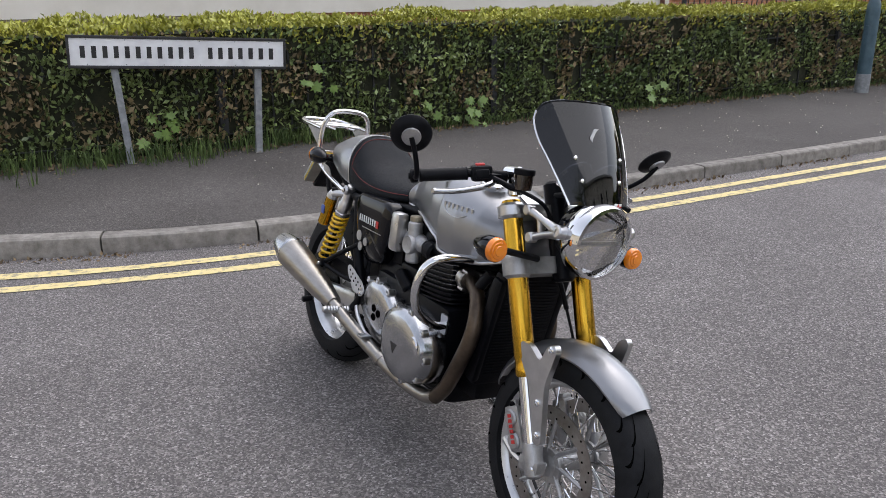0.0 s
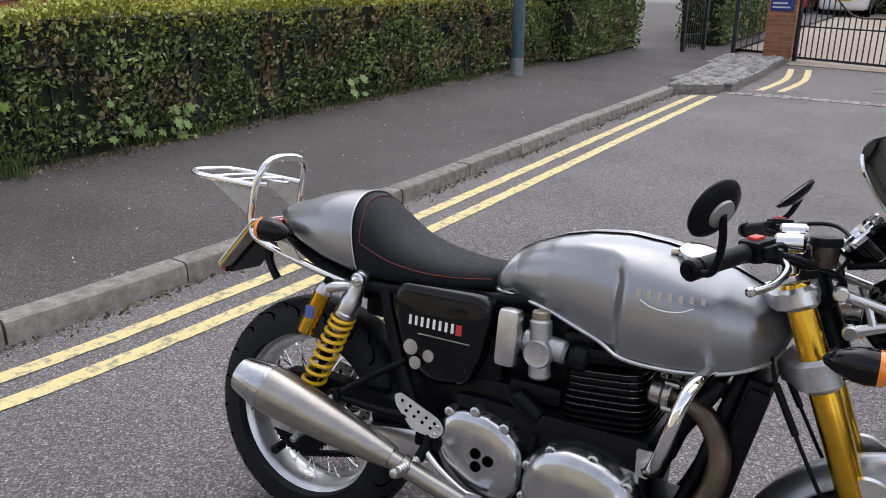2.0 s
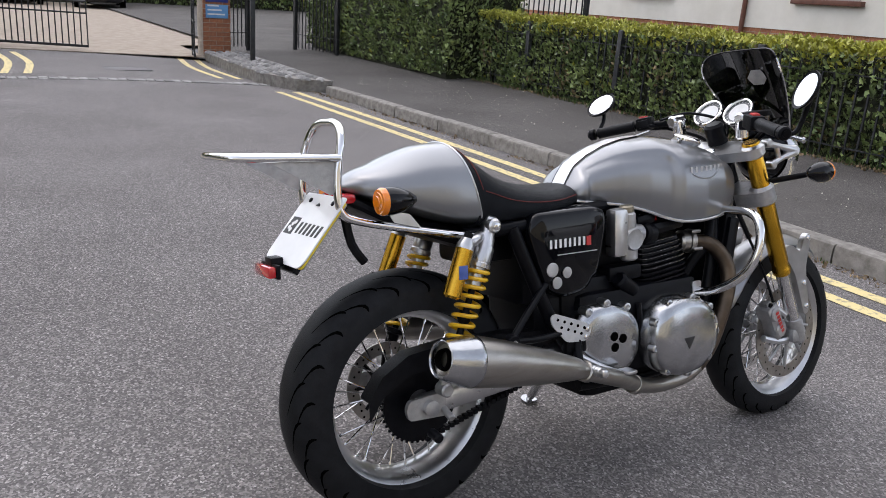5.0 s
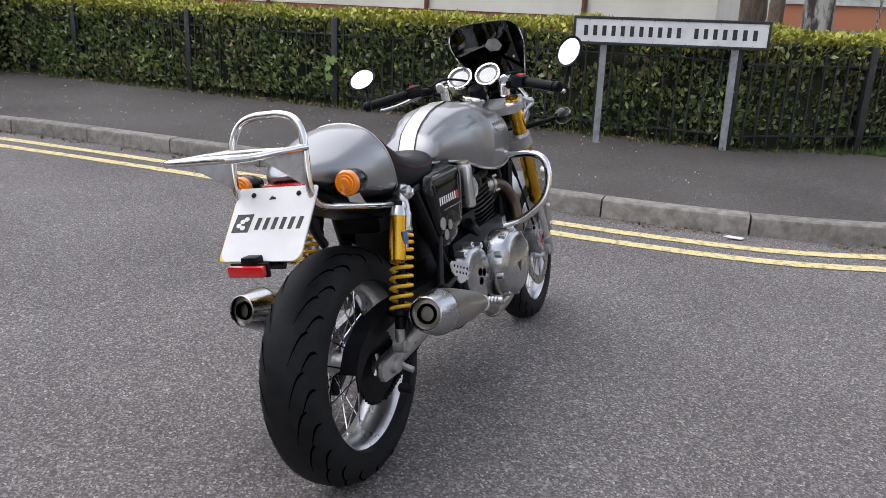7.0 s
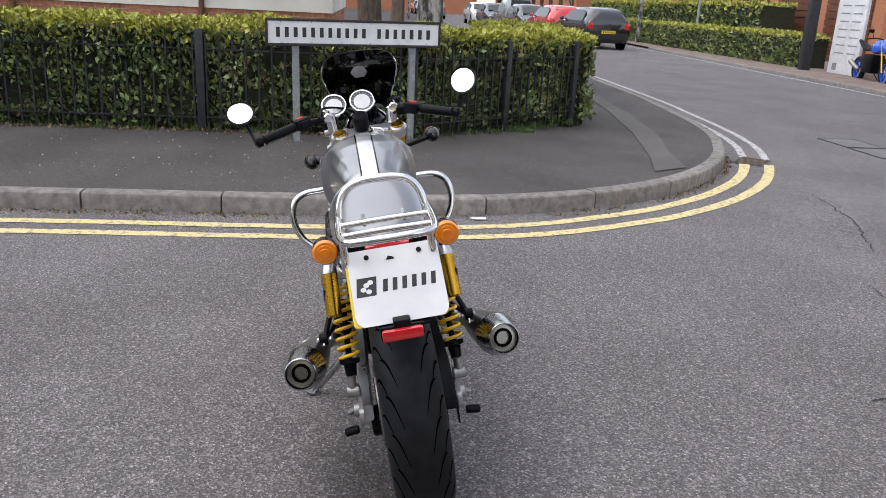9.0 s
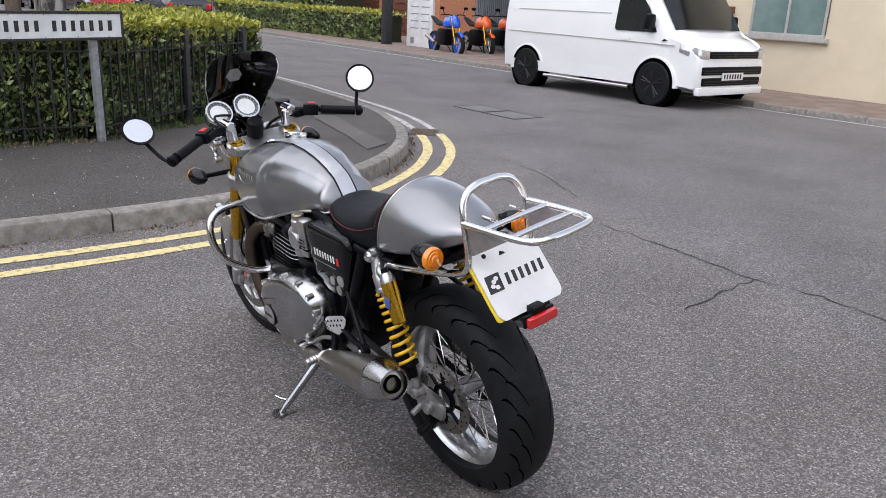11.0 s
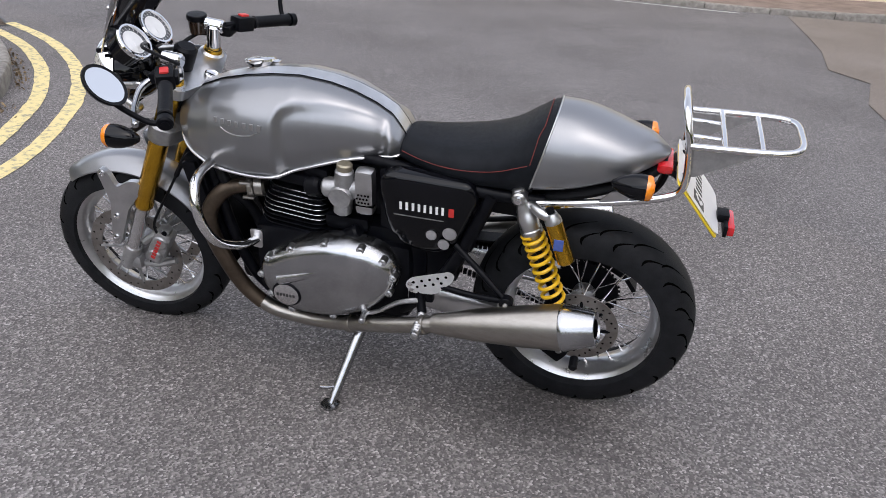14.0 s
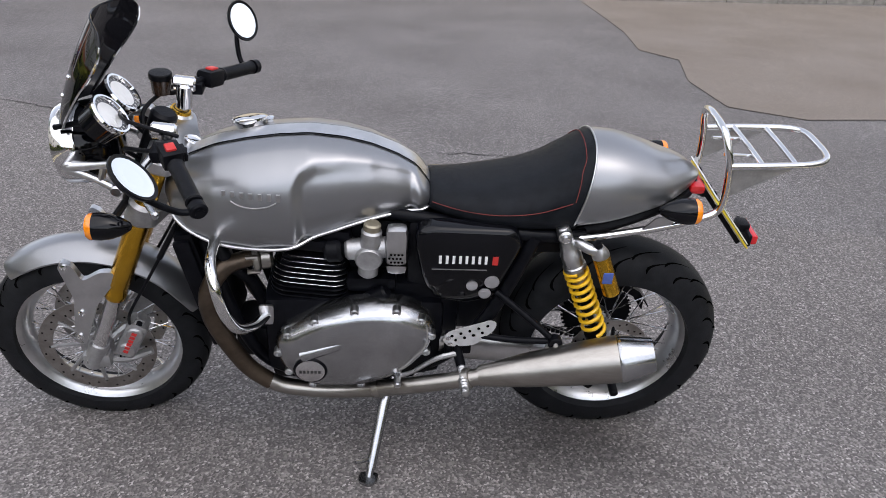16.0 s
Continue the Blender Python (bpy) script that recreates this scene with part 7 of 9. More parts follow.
# ---- street furniture ----
def letter_bars(bm, m, width, height, words, gap=0.42):
    """Stands in for a line of capitals: one plain bar for each, word by word."""
    units = sum(words) + gap * 2 * (len(words) - 1)
    u = width / units
    x = -width / 2
    for n in words:
        for k in range(n):
            slab(bm, [(x + u * 0.12, -height / 2), (x + u * 0.56, -height / 2), (x + u * 0.56, height / 2), (x + u * 0.12, height / 2)], 0.0012, m)
            x += u
        x += gap * 2 * u
    return bm


def street_sign(a, b, H, posts, ground, lean_):
    """A framed nameplate on two posts; a and b are the middles of its ends as a reader sees them."""
    a, b = Vector(a), Vector(b)
    along_ = (b - a).normalized()
    out = along_.cross(Vector((0, 0, 1))).normalized()
    up = out.cross(along_)
    mid = (a + b) / 2
    m = Matrix(((along_.x, up.x, out.x, mid.x), (along_.y, up.y, out.y, mid.y), (along_.z, up.z, out.z, mid.z), (0, 0, 0, 1)))
    W = (b - a).length
    th = thing("street_sign", "white nameplate in a black frame on two grey posts", "sign", m, "street nameplates")
    bm = BM()
    slab(bm, [(-W / 2 + 0.012, -H / 2 + 0.012), (W / 2 - 0.012, -H / 2 + 0.012), (W / 2 - 0.012, H / 2 - 0.012), (-W / 2 + 0.012, H / 2 - 0.012)], 0.004)
    plate = part("plate", bm, SIGNWHITE, th, "white sign face with a row of black capitals")
    bm = BM()
    for x0, x1, y0, y1 in ((-W / 2, W / 2, -H / 2, -H / 2 + 0.022), (-W / 2, W / 2, H / 2 - 0.022, H / 2), (-W / 2, -W / 2 + 0.02, -H / 2 + 0.022, H / 2 - 0.022), (W / 2 - 0.02, W / 2, -H / 2 + 0.022, H / 2 - 0.022)):
        box(bm, x0, x1, y0, y1, -0.014, 0.010, 0.002)
    part("sign_frame", bm, SIGNBLACK, th, "black frame")
    bm = BM()
    letter_bars(bm, Matrix.Translation((0, 0, 0.0042)), W * 0.90, H * 0.36, (11, 7))
    add_each("letter_bar", bm, SIGNBLACK, "", plate)
    bm = BM()
    for k in range(6):
        for y in (-H / 2 + 0.03, H / 2 - 0.03):
            spun(bm, [(0, 0.005), (0.003, 0.004)], (-W / 2 + W * (k + 0.5) / 6, y, 0.004), (0, 0, 1), 8)
    part("rivet", bm, POSTGREY, plate)
    bm = BM()
    slab(bm, [(-W / 2 + 0.005, -H / 2 + 0.005), (W / 2 - 0.005, -H / 2 + 0.005), (W / 2 - 0.005, H / 2 - 0.005), (-W / 2 + 0.005, H / 2 - 0.005)], 0.012, Matrix.Translation((0, 0, -0.016)))
    part("backing_board", bm, POSTGREY, th)
    inv = m.inverted()
    for (px, py), dl in zip(posts, lean_):
        bm = BM()
        foot = inv @ Vector((px, py, ground - 0.05))
        head_ = Vector((foot.x + dl, H * 0.4, -0.046))
        foot.z = min(foot.z, -0.046) if abs(foot.z + 0.046) < 0.1 else -0.046
        rows = [[p + Vector((sx * 0.026, 0, sz * 0.026)) for sx, sz in ((-1, -1), (1, -1), (1, 1), (-1, 1))] for p in (foot, head_)]
        rings(bm, rows)
        part("post", bm, POSTGREY, th, "weathered grey square post")
    return th


street_sign((-3.752, -0.555, 1.008), (-3.615, 1.053, 0.928), 0.24, ((-3.79, -0.20), (-3.72, 0.80)), 0.14, (-0.10, 0.0))
street_sign((4.971, 1.002, 1.051), (5.386, -0.491, 1.068), 0.224, ((5.10, 0.76), (5.37, -0.25)), 0.13, (0.0, 0.0))

# street lamp
lp = thing("street_lamp", "blue-grey steel street lamp column with a thicker foot", "street lamp", Matrix.Translation((-3.58, 8.63, 0.10)))
bm = BM()
spun(bm, [(-0.05, 0.085), (0.02, 0.085), (1.02, 0.082), (1.10, 0.078), (1.16, 0.055), (1.20, 0.046), (5.0, 0.036)], (0, 0, 0), (0.0, 0, 1), 24)
part("column", bm, LAMPBLUE, lp)
bm = BM()
spun(bm, [(-0.05, 0.087), (0.02, 0.087), (0.26, 0.0865)], (0, 0, 0), (0, 0, 1), 24)
part("column_foot", bm, POSTGREY, lp, "bare grey foot")
bm = BM()
box(bm, -0.03, 0.03, -0.084, -0.078, 0.45, 0.85, 0.004)
part("access_door", bm, LAMPBLUE, lp)
bm = BM()
tube(bm, [(0, 0, 4.95), (0.1, 0, 5.15), (0.5, 0, 5.25)], 0.03, 10, 5)
box(bm, 0.45, 1.05, -0.11, 0.11, 5.2, 5.32, 0.04)
part("lantern", bm, POSTGREY, lp)


def railing(label, p, q, z0, h, posts, gap=0.115, rails=(0.16, 0.86), post_h=None, bar=0.0075):
    """Iron railings from p to q: posts, two rails and upright bars, each its own part."""
    p, q = Vector((*p, z0)), Vector((*q, z0))
    d = (q - p).normalized()
    L = (q - p).length
    a = math.atan2(d.y, d.x)
    th = thing("railing", label, "railing", Matrix.Translation(p) @ Matrix.Rotation(a, 4, "Z"), "iron railings")
    for f in rails:
        bm = BM()
        box(bm, 0, L, -0.020, 0.020, h * f - 0.005, h * f + 0.005)
        part("rail", bm, BLACKIRON, th)
    me = None
    n = int(L / gap)
    for k in range(n):
        if me is None:
            bm = BM()
            box(bm, -bar, bar, -bar, bar, 0.05, h * 0.965)
            box(bm, -bar * 0.6, bar * 0.6, -bar * 0.6, bar * 0.6, h * 0.965, h)
            me = solid("bar", bm, BLACKIRON, 0)
        o = part("bar", me, None, th)
        o.location = ((k + 0.5) * gap, 0, 0)
    me = None
    for y in posts:
        if me is None:
            bm = BM()
            box(bm, -0.035, 0.035, -0.03, 0.03, -0.05, (post_h or h) + 0.05, 0.006)
            me = solid("post", bm, BLACKIRON, 30)
        o = part("post", me, None, th)
        o.location = (y, 0, 0)
    return th


railing("black iron railings half hidden in the hedge", (5.42, -0.32), (5.48, 8.6), 0.12, 0.86, (0.05, 1.95, 3.95, 5.9, 7.7))
railing("black iron railings round the corner hedge", (5.42, -0.34), (6.96, -2.20), 0.12, 0.84, (1.2, 2.35))
railing("black iron railings buried in the hedge", (-4.0, -1.6), (-4.0, 10.5), 0.13, 0.80, (0.4, 2.2, 4.9, 7.6, 10.2), 0.16)
railing("tall black railings beyond the hedge", (6.62, 7.6), (6.62, 11.6), 0.12, 1.75, (0.1, 3.0), 0.13)
railing("tall black railings beside the building", (-8.3, 10.1), (-8.3, 19.0), 0.1, 1.9, (0.1, 3.2, 6.4), 0.14)
railing("tall black railings by the side gate", (-1.9, 14.1), (-1.37, 14.1), 0.09, 1.9, (0.03,), 0.1, post_h=2.1)
railing("tall black side gate standing open", (-2.75, 13.95), (-2.55, 14.75), 0.09, 1.9, (0.0, 0.8), 0.09)
railing("tall black railings by the far side gate", (3.0, 13.35), (3.6, 13.7), 0.09, 1.9, (0.05, 0.62), 0.1, post_h=2.1)
railing("black iron fence before the tall hedge", (4.45, 13.75), (4.85, 12.35), 0.09, 1.9, (0.05, 1.35), 0.11)


# brickwork
def bricks_on(parent, origin, along_, out, w, h, singles, seed=1, bl=0.215, bh=0.065, j=0.010):
    """Courses of bricks 5 mm proud of a wall face; the first of them as pieces of their own, the rest joined."""
    origin, along_, out = Vector(origin), Vector(along_), Vector(out)
    rnd = random.Random(seed)
    rest = BM()
    cache, count = {}, 0
    for c in range(int(h / (bh + j))):
        x = -(bl / 2 + j / 2) if c % 2 else 0.0
        while x < w:
            a, b = max(0.0, x), min(w, x + bl)
            x += bl + j
            if b - a < 0.02:
                continue
            z = c * (bh + j) + j
            p = origin + along_ * a + Vector((0, 0, z))
            dp = rnd.choice((0.004, 0.006, 0.008))
            corner = [p - out * 0.03, p - out * 0.03 + along_ * (b - a), p + out * dp + along_ * (b - a), p + out * dp]
            if count < singles:
                key = (round(b - a, 4), dp)
                if key not in cache:
                    bm = BM()
                    base = [q - p for q in corner]
                    rings(bm, [base, [q + Vector((0, 0, bh)) for q in base]])
                    cache[key] = solid("brick", bm, BRICKMAT, 0)
                o = part("brick", cache[key], None, parent)
                o.location = p
                count += 1
            else:
                rings(rest, [corner, [q + Vector((0, 0, bh)) for q in corner]])
    if rest.verts:
        tagged(part("brick_field", rest, BRICKISLE, parent, smooth=0), kind="stuff")
    else:
        rest.free()


BRICKISLE = mat("red_brick_wall", (0.30, 0.11, 0.055), (0.44, 0.20, 0.11), rough=0.9, scale=20, bump=0.6, bscale=120, island=0.25)
SIGNBLUE = mat("blue_sign", (0.02, 0.035, 0.20), (0.03, 0.05, 0.26), rough=0.4, scale=10)
for x0, y0, sg, lab in ((-1.36, 14.13, 0, "red brick gate pillar with a blue sign"), (2.50, 12.75, 1, "red brick gate pillar with blue signs")):
    th = thing("gate_pillar", lab, "pillar", group="gate pillars")
    bm = BM()
    box(bm, x0 + 0.004, x0 + 0.456, y0 + 0.004, y0 + 0.456, 0.0, 2.5)
    part("pillar_core", bm, MORTAR, th, smooth=0)
    bricks_on(th, (x0, y0 + 0.004, 0.05), (1, 0, 0), (0, -1, 0), 0.46, 2.4, 90, 1)
    bricks_on(th, (x0 + 0.456, y0, 0.05), (0, 1, 0), (1, 0, 0), 0.46, 2.4, 40, 2)
    bm = BM()
    box(bm, x0 - 0.04, x0 + 0.50, y0 - 0.04, y0 + 0.50, 2.5, 2.6, 0.02)
    part("pillar_cap", bm, CONCRETE, th)
    for z0, z1, mt in (((0.86, 1.15, SIGNBLUE),) if not sg else ((0.92, 1.4, SIGNBLUE), (0.66, 0.88, mat("pale_blue_sign", (0.10, 0.28, 0.55), (0.14, 0.34, 0.62), rough=0.4, scale=10)))):
        bm = BM()
        box(bm, x0 + 0.04, x0 + 0.42, y0 - 0.02, y0 - 0.008, z0, z1, 0.002)
        s_ = part("notice", bm, mt, th, "blue notice")
        bm = BM()
        for k in range(3):
            box(bm, x0 + 0.07, x0 + 0.36 - 0.05 * k, y0 - 0.0215, y0 - 0.0202, z0 + 0.05 + 0.07 * k, z0 + 0.075 + 0.07 * k)
        part("notice_bars", bm, PAPER, s_, "white bars")


def gate_leaf(label, hinge, end, z0, h0, h1):
    hinge, end = Vector((*hinge, z0)), Vector((*end, z0))
    d = end - hinge
    th = thing("gate", label, "gate", Matrix.Translation(hinge) @ Matrix.Rotation(math.atan2(d.y, d.x), 4, "Z"), "entrance gates")
    L = d.length

    def top(x):
        return h1 + (h0 - h1) * (1 - ease(x / L * 1.6))
    bm = BM()
    box(bm, -0.03, 0.03, -0.03, 0.03, -0.02, h0 + 0.1, 0.005)
    part("gate_post", bm, BLACKIRON, th)
    bm = BM()
    box(bm, 0, L, -0.02, 0.02, 0.06, 0.10)
    box(bm, 0, L, -0.02, 0.02, 0.60, 0.625)
    tube(bm, [(L * k / 8, 0, top(L * k / 8)) for k in range(9)], 0.016, 8, 3)
    part("gate_frame", bm, BLACKIRON, th)
    n = int(L / 0.10)
    for k in range(1, n + 1):
        x = L * k / n
        bm = BM()
        box(bm, x - 0.008, x + 0.008, -0.008, 0.008, 0.06, top(x))
        part("gate_bar", bm, BLACKIRON, th)


gate_leaf("black iron gate leaf with upright bars", (-0.83, 14.2), (0.74, 13.4), 0.0, 1.6, 0.80)
gate_leaf("black iron gate leaf swung open", (2.38, 13.0), (2.20, 12.1), 0.0, 1.6, 1.5)
bm = BM()
box(bm, -0.035, 0.035, -0.035, 0.035, 0, 1.0, 0.006)
sp = whole("signpost", bm, BLACKIRON, "black post with a small grey box sign", "post", Matrix.Translation((2.85, 11.05, 0.09)))
bm = BM()
box(bm, -0.05, 0.05, -0.06, 0.045, 1.0, 1.35, 0.01)
part("post_box", bm, POSTGREY, sp)

# cobbled islands before the gate, and the row of setts across the road
COBBLE = mat("grey_cobble", (0.16, 0.155, 0.15), (0.33, 0.32, 0.31), rough=0.85, scale=12, bump=0.5, spread=0.35)
rnd = random.Random(12)
for isl, lab in (([(-1.62, 9.1), (-1.15, 9.25), (-0.92, 9.6), (-0.88, 11.25), (-0.98, 13.95), (-1.9, 13.95), (-1.75, 10.75)], "cobbled island beside the gate"), ([(3.17, 8.5), (2.75, 8.7), (2.50, 9.35), (2.45, 11.25), (2.50, 12.65), (3.15, 12.65), (3.2, 10.75)], "cobbled island before the gate pillar")):
    bm = BM()
    slab(bm, isl, 0.17, Matrix.Translation((0, 0, -0.07)))
    th = whole("cobbled_island", bm, KERB, lab, "traffic island", kind="structure", smooth=0)
    xs_, ys_ = [p[0] for p in isl], [p[1] for p in isl]
    me = []
    for k in range(4):
        bm = BM()
        spun(bm, [(-0.01, 0.055), (0.010, 0.052), (0.026, 0.038), (0.034, 0.015), (0.035, 0)], (0, 0, 0), (0, 0, 1), 7)
        for v in bm.verts:
            v.co.x *= 1.3 + 0.2 * k
            v.co += Vector((rnd.uniform(-1, 1), rnd.uniform(-1, 1), rnd.uniform(-0.5, 0.5))) * 0.006
        me.append(solid("cobble", bm, COBBLE, 60))
    cx, cy = sum(xs_) / len(xs_), sum(ys_) / len(ys_)
    y = min(ys_) + 0.15
    while y < max(ys_) - 0.05:
        x = min(xs_) + 0.08
        while x < max(xs_):
            inside = False
            for (ax_, ay_), (bx_, by_) in zip(isl, isl[1:] + isl[:1]):
                if (ay_ > y) != (by_ > y) and x < (bx_ - ax_) * (y - ay_) / (by_ - ay_) + ax_ - 0.0:
                    inside = not inside
            if inside:
                o = part("cobble", me[rnd.randint(0, 3)], None, th)
                o.location = (x + rnd.uniform(-0.03, 0.03), y + rnd.uniform(-0.03, 0.03), 0.098)
                o.rotation_euler = (0, 0, rnd.uniform(0, 6.28))
            x += 0.17
        y += 0.15
sett_row = thing("sett_strip", "row of granite setts across the road", "road setts", kind="structure")
bm = BM()
box(bm, -0.05, 0.05, -0.05, 0.05, -0.05, 0.012, 0.012)
me = solid("sett", bm, COBBLE, 40)
for k in range(33):
    for r_ in range(2):
        x = -1.0 + 0.112 * k
        o = part("sett", me, None, sett_row)
        yy = 9.37 - 0.10 * (x + 1.0) / 3.6 + 0.11 * r_
        o.location = (x + rnd.uniform(-0.006, 0.006), yy, road_z(x, yy) + rnd.uniform(-0.004, 0.004))
bm = BM()
slab(bm, [(-0.86, 13.55), (2.5, 12.65), (2.6, 15.2), (14, 16.2), (14, 36.5), (-7, 36.5), (-7, 18.7), (-0.9, 15.7)], 0.012)
whole("car_park", bm, mat("tan_block_paving", (0.26, 0.21, 0.165), (0.36, 0.30, 0.24), rough=0.9, scale=5, bump=0.5, bscale=60), "light tan block paving behind the gate", "paving", kind="structure", smooth=0)

# manhole covers, litter, oil
for x, y, w in ((7.11, -5.7, 0.3), (6.43, -5.69, 0.3), (0.95, 10.75, 0.28)):
    bm = BM()
    box(bm, -w, w, -w * 0.75, w * 0.75, -0.03, 0.004, 0.002)
    mh = whole("manhole_cover", bm, mat("cast_iron_cover", (0.11, 0.105, 0.105), (0.19, 0.18, 0.18), rough=0.8, scale=20, bump=0.6), "square iron cover in a dark frame in the road", "manhole cover", Matrix.Translation((x, y, road_z(x, y))))
    bm = BM()
    box(bm, -w - 0.02, w + 0.02, -w * 0.75 - 0.025, -w * 0.75, -0.02, 0.006)
    box(bm, -w - 0.02, w + 0.02, w * 0.75, w * 0.75 + 0.025, -0.02, 0.006)
    box(bm, -w - 0.025, -w, -w * 0.75, w * 0.75, -0.02, 0.006)
    box(bm, w, w + 0.025, -w * 0.75, w * 0.75, -0.02, 0.006)
    part("cover_frame", bm, BLACKIRON, mh, smooth=0)
bm = BM()
gm = Matrix.Translation((5.74, -3.78, road_z(5.74, -3.78))) @ Matrix.Rotation(radians(-38), 4, "Z")
box(bm, -0.24, 0.24, -0.17, 0.17, -0.05, 0.003, 0.004)
grate = whole("gully_grate", bm, BLACKIRON, "rusty iron gully grate in the gutter", "grate", gm)
for k in range(7):
    bm = BM()
    box(bm, -0.21 + 0.062 * k, -0.182 + 0.062 * k, -0.14, 0.14, 0.003, 0.009, 0.002)
    part("grate_bar", bm, mat("rusty_iron", (0.10, 0.075, 0.055), (0.18, 0.14, 0.11), rough=0.8, metal=0.3, scale=30, bump=0.4), grate)
bm = BM()
m = Matrix.Translation((3.245, -0.61, road_z(3.245, -0.61) + 0.004))
slab(bm, [(-0.03, -0.05), (0.02, -0.06), (0.035, 0.03), (0.0, 0.06), (-0.035, 0.02)], 0.003, m)
for v in bm.verts:
    v.co.z += 0.012 * abs(noise.noise(v.co * 40))
whole("paper_scrap", bm, PAPER, "crumpled white paper scrap in the gutter", "litter", smooth=0)

# the paler strip across the corner pavement
bm = BM()
slab(bm, [(11.0, -3.35), (8.6, -3.10), (6.6, -2.80), (5.2, -2.50), (4.50, -2.30), (4.72, -2.66), (5.4, -2.78), (6.6, -3.08), (8.4, -3.32), (11.0, -3.50)], 0.003)
me = solid("pavement_patch", bm, stony("pale_patch", (0.075, 0.070, 0.066), (0.30, 0.28, 0.262), (0.80, 0.79, 0.78)), 0)
for v in me.vertices:
    v.co.z += path_z(v.co.x, v.co.y) + 0.005
tagged(new("pavement_patch", me), "paler repaired strip of pavement", "pavement patch", kind="structure")

# cracks and seams in the road
CRACK = mat("tar_crack", (0.012, 0.011, 0.011), (0.03, 0.028, 0.027), rough=0.8, scale=30)
rnd = random.Random(12)
for lab, line in (("dark crack across the asphalt", [(1.95, -2.62), (1.3, -2.56), (0.64, -2.46), (0.30, -2.52), (0.04, -2.50), (-0.35, -2.45)]), ("fine crack along the asphalt seam", [(4.75, -3.36), (4.3, -3.62), (3.4, -3.45), (2.6, -3.1)]), ("fine crack branching across the asphalt", [(0.64, -2.46), (0.60, -2.05), (0.55, -1.69)]), ("dark seam before the paler surface", [(-1.64, -10.2), (-1.70, -8.6), (-1.72, -7.5), (-1.64, -6.4), (-1.93, -5.97)])):
    pts_ = []
    for a, b in zip(line, line[1:]):
        a, b = Vector(a), Vector(b)
        n_ = max(2, int((b - a).length / 0.06))
        pts_ += [a.lerp(b, i / n_) + Vector((rnd.gauss(0, 0.012), rnd.gauss(0, 0.012))) for i in range(n_)]
    rows = []
    for i, p in enumerate(pts_):
        t_ = (pts_[min(i + 1, len(pts_) - 1)] - pts_[max(i - 1, 0)]).normalized()
        w_ = 0.002 + 0.005 * rnd.random()
        rows.append([Vector((*(p + Vector((-t_.y, t_.x)) * o), road_z(*p) + 0.003)) for o in (-w_, w_)])
    bm = BM()
    rings(bm, rows, close=False)
    whole("road_crack", bm, CRACK, lab, "crack", kind="structure", smooth=0)


# ---- buildings ----
def wall_box(th, nm, mt, x0, x1, y0, y1, z0, z1, label=""):
    bm = BM()
    box(bm, x0, x1, y0, y1, z0, z1)
    return part(nm, bm, mt, th, label, smooth=0)


def window(th, c, along_, out, w, h, pane=PANE, bars=1, sill=None, frame_m=FRAMEW):
    """A framed window set 4 cm into a wall face: frame, panes, sill."""
    c, a, o = Vector(c), Vector(along_), Vector(out)
    m = Matrix(((a.x, 0, o.x, c.x), (a.y, 0, o.y, c.y), (0, 1, 0, c.z), (0, 0, 0, 1)))
    bm = BM()
    t = 0.05
    for x0, x1, y0, y1 in ((-w / 2, w / 2, -h / 2, -h / 2 + t), (-w / 2, w / 2, h / 2 - t, h / 2), (-w / 2, -w / 2 + t, -h / 2 + t, h / 2 - t), (w / 2 - t, w / 2, -h / 2 + t, h / 2 - t)):
        box(bm, x0, x1, y0, y1, -0.06, 0.03, 0.004, m)
    for k in range(bars):
        x = -w / 2 + w * (k + 1) / (bars + 1)
        box(bm, x - t / 2, x + t / 2, -h / 2 + t, h / 2 - t, -0.05, 0.025, 0.004, m)
    win = part("window", bm, frame_m, th, "framed window")
    for k in range(bars + 1):
        bm = BM()
        box(bm, -w / 2 + w * k / (bars + 1), -w / 2 + w * (k + 1) / (bars + 1), -h / 2 + t, h / 2 - t, -0.02, 0.006, 0, m)
        part("pane", bm, pane, win, smooth=0)
    bm = BM()
    box(bm, -w / 2 - 0.08, w / 2 + 0.08, -h / 2 - 0.08, -h / 2 - 0.002, -0.05, 0.10, 0.008, m)
    part("sill", bm, sill or CONCRETE, win)
    return win


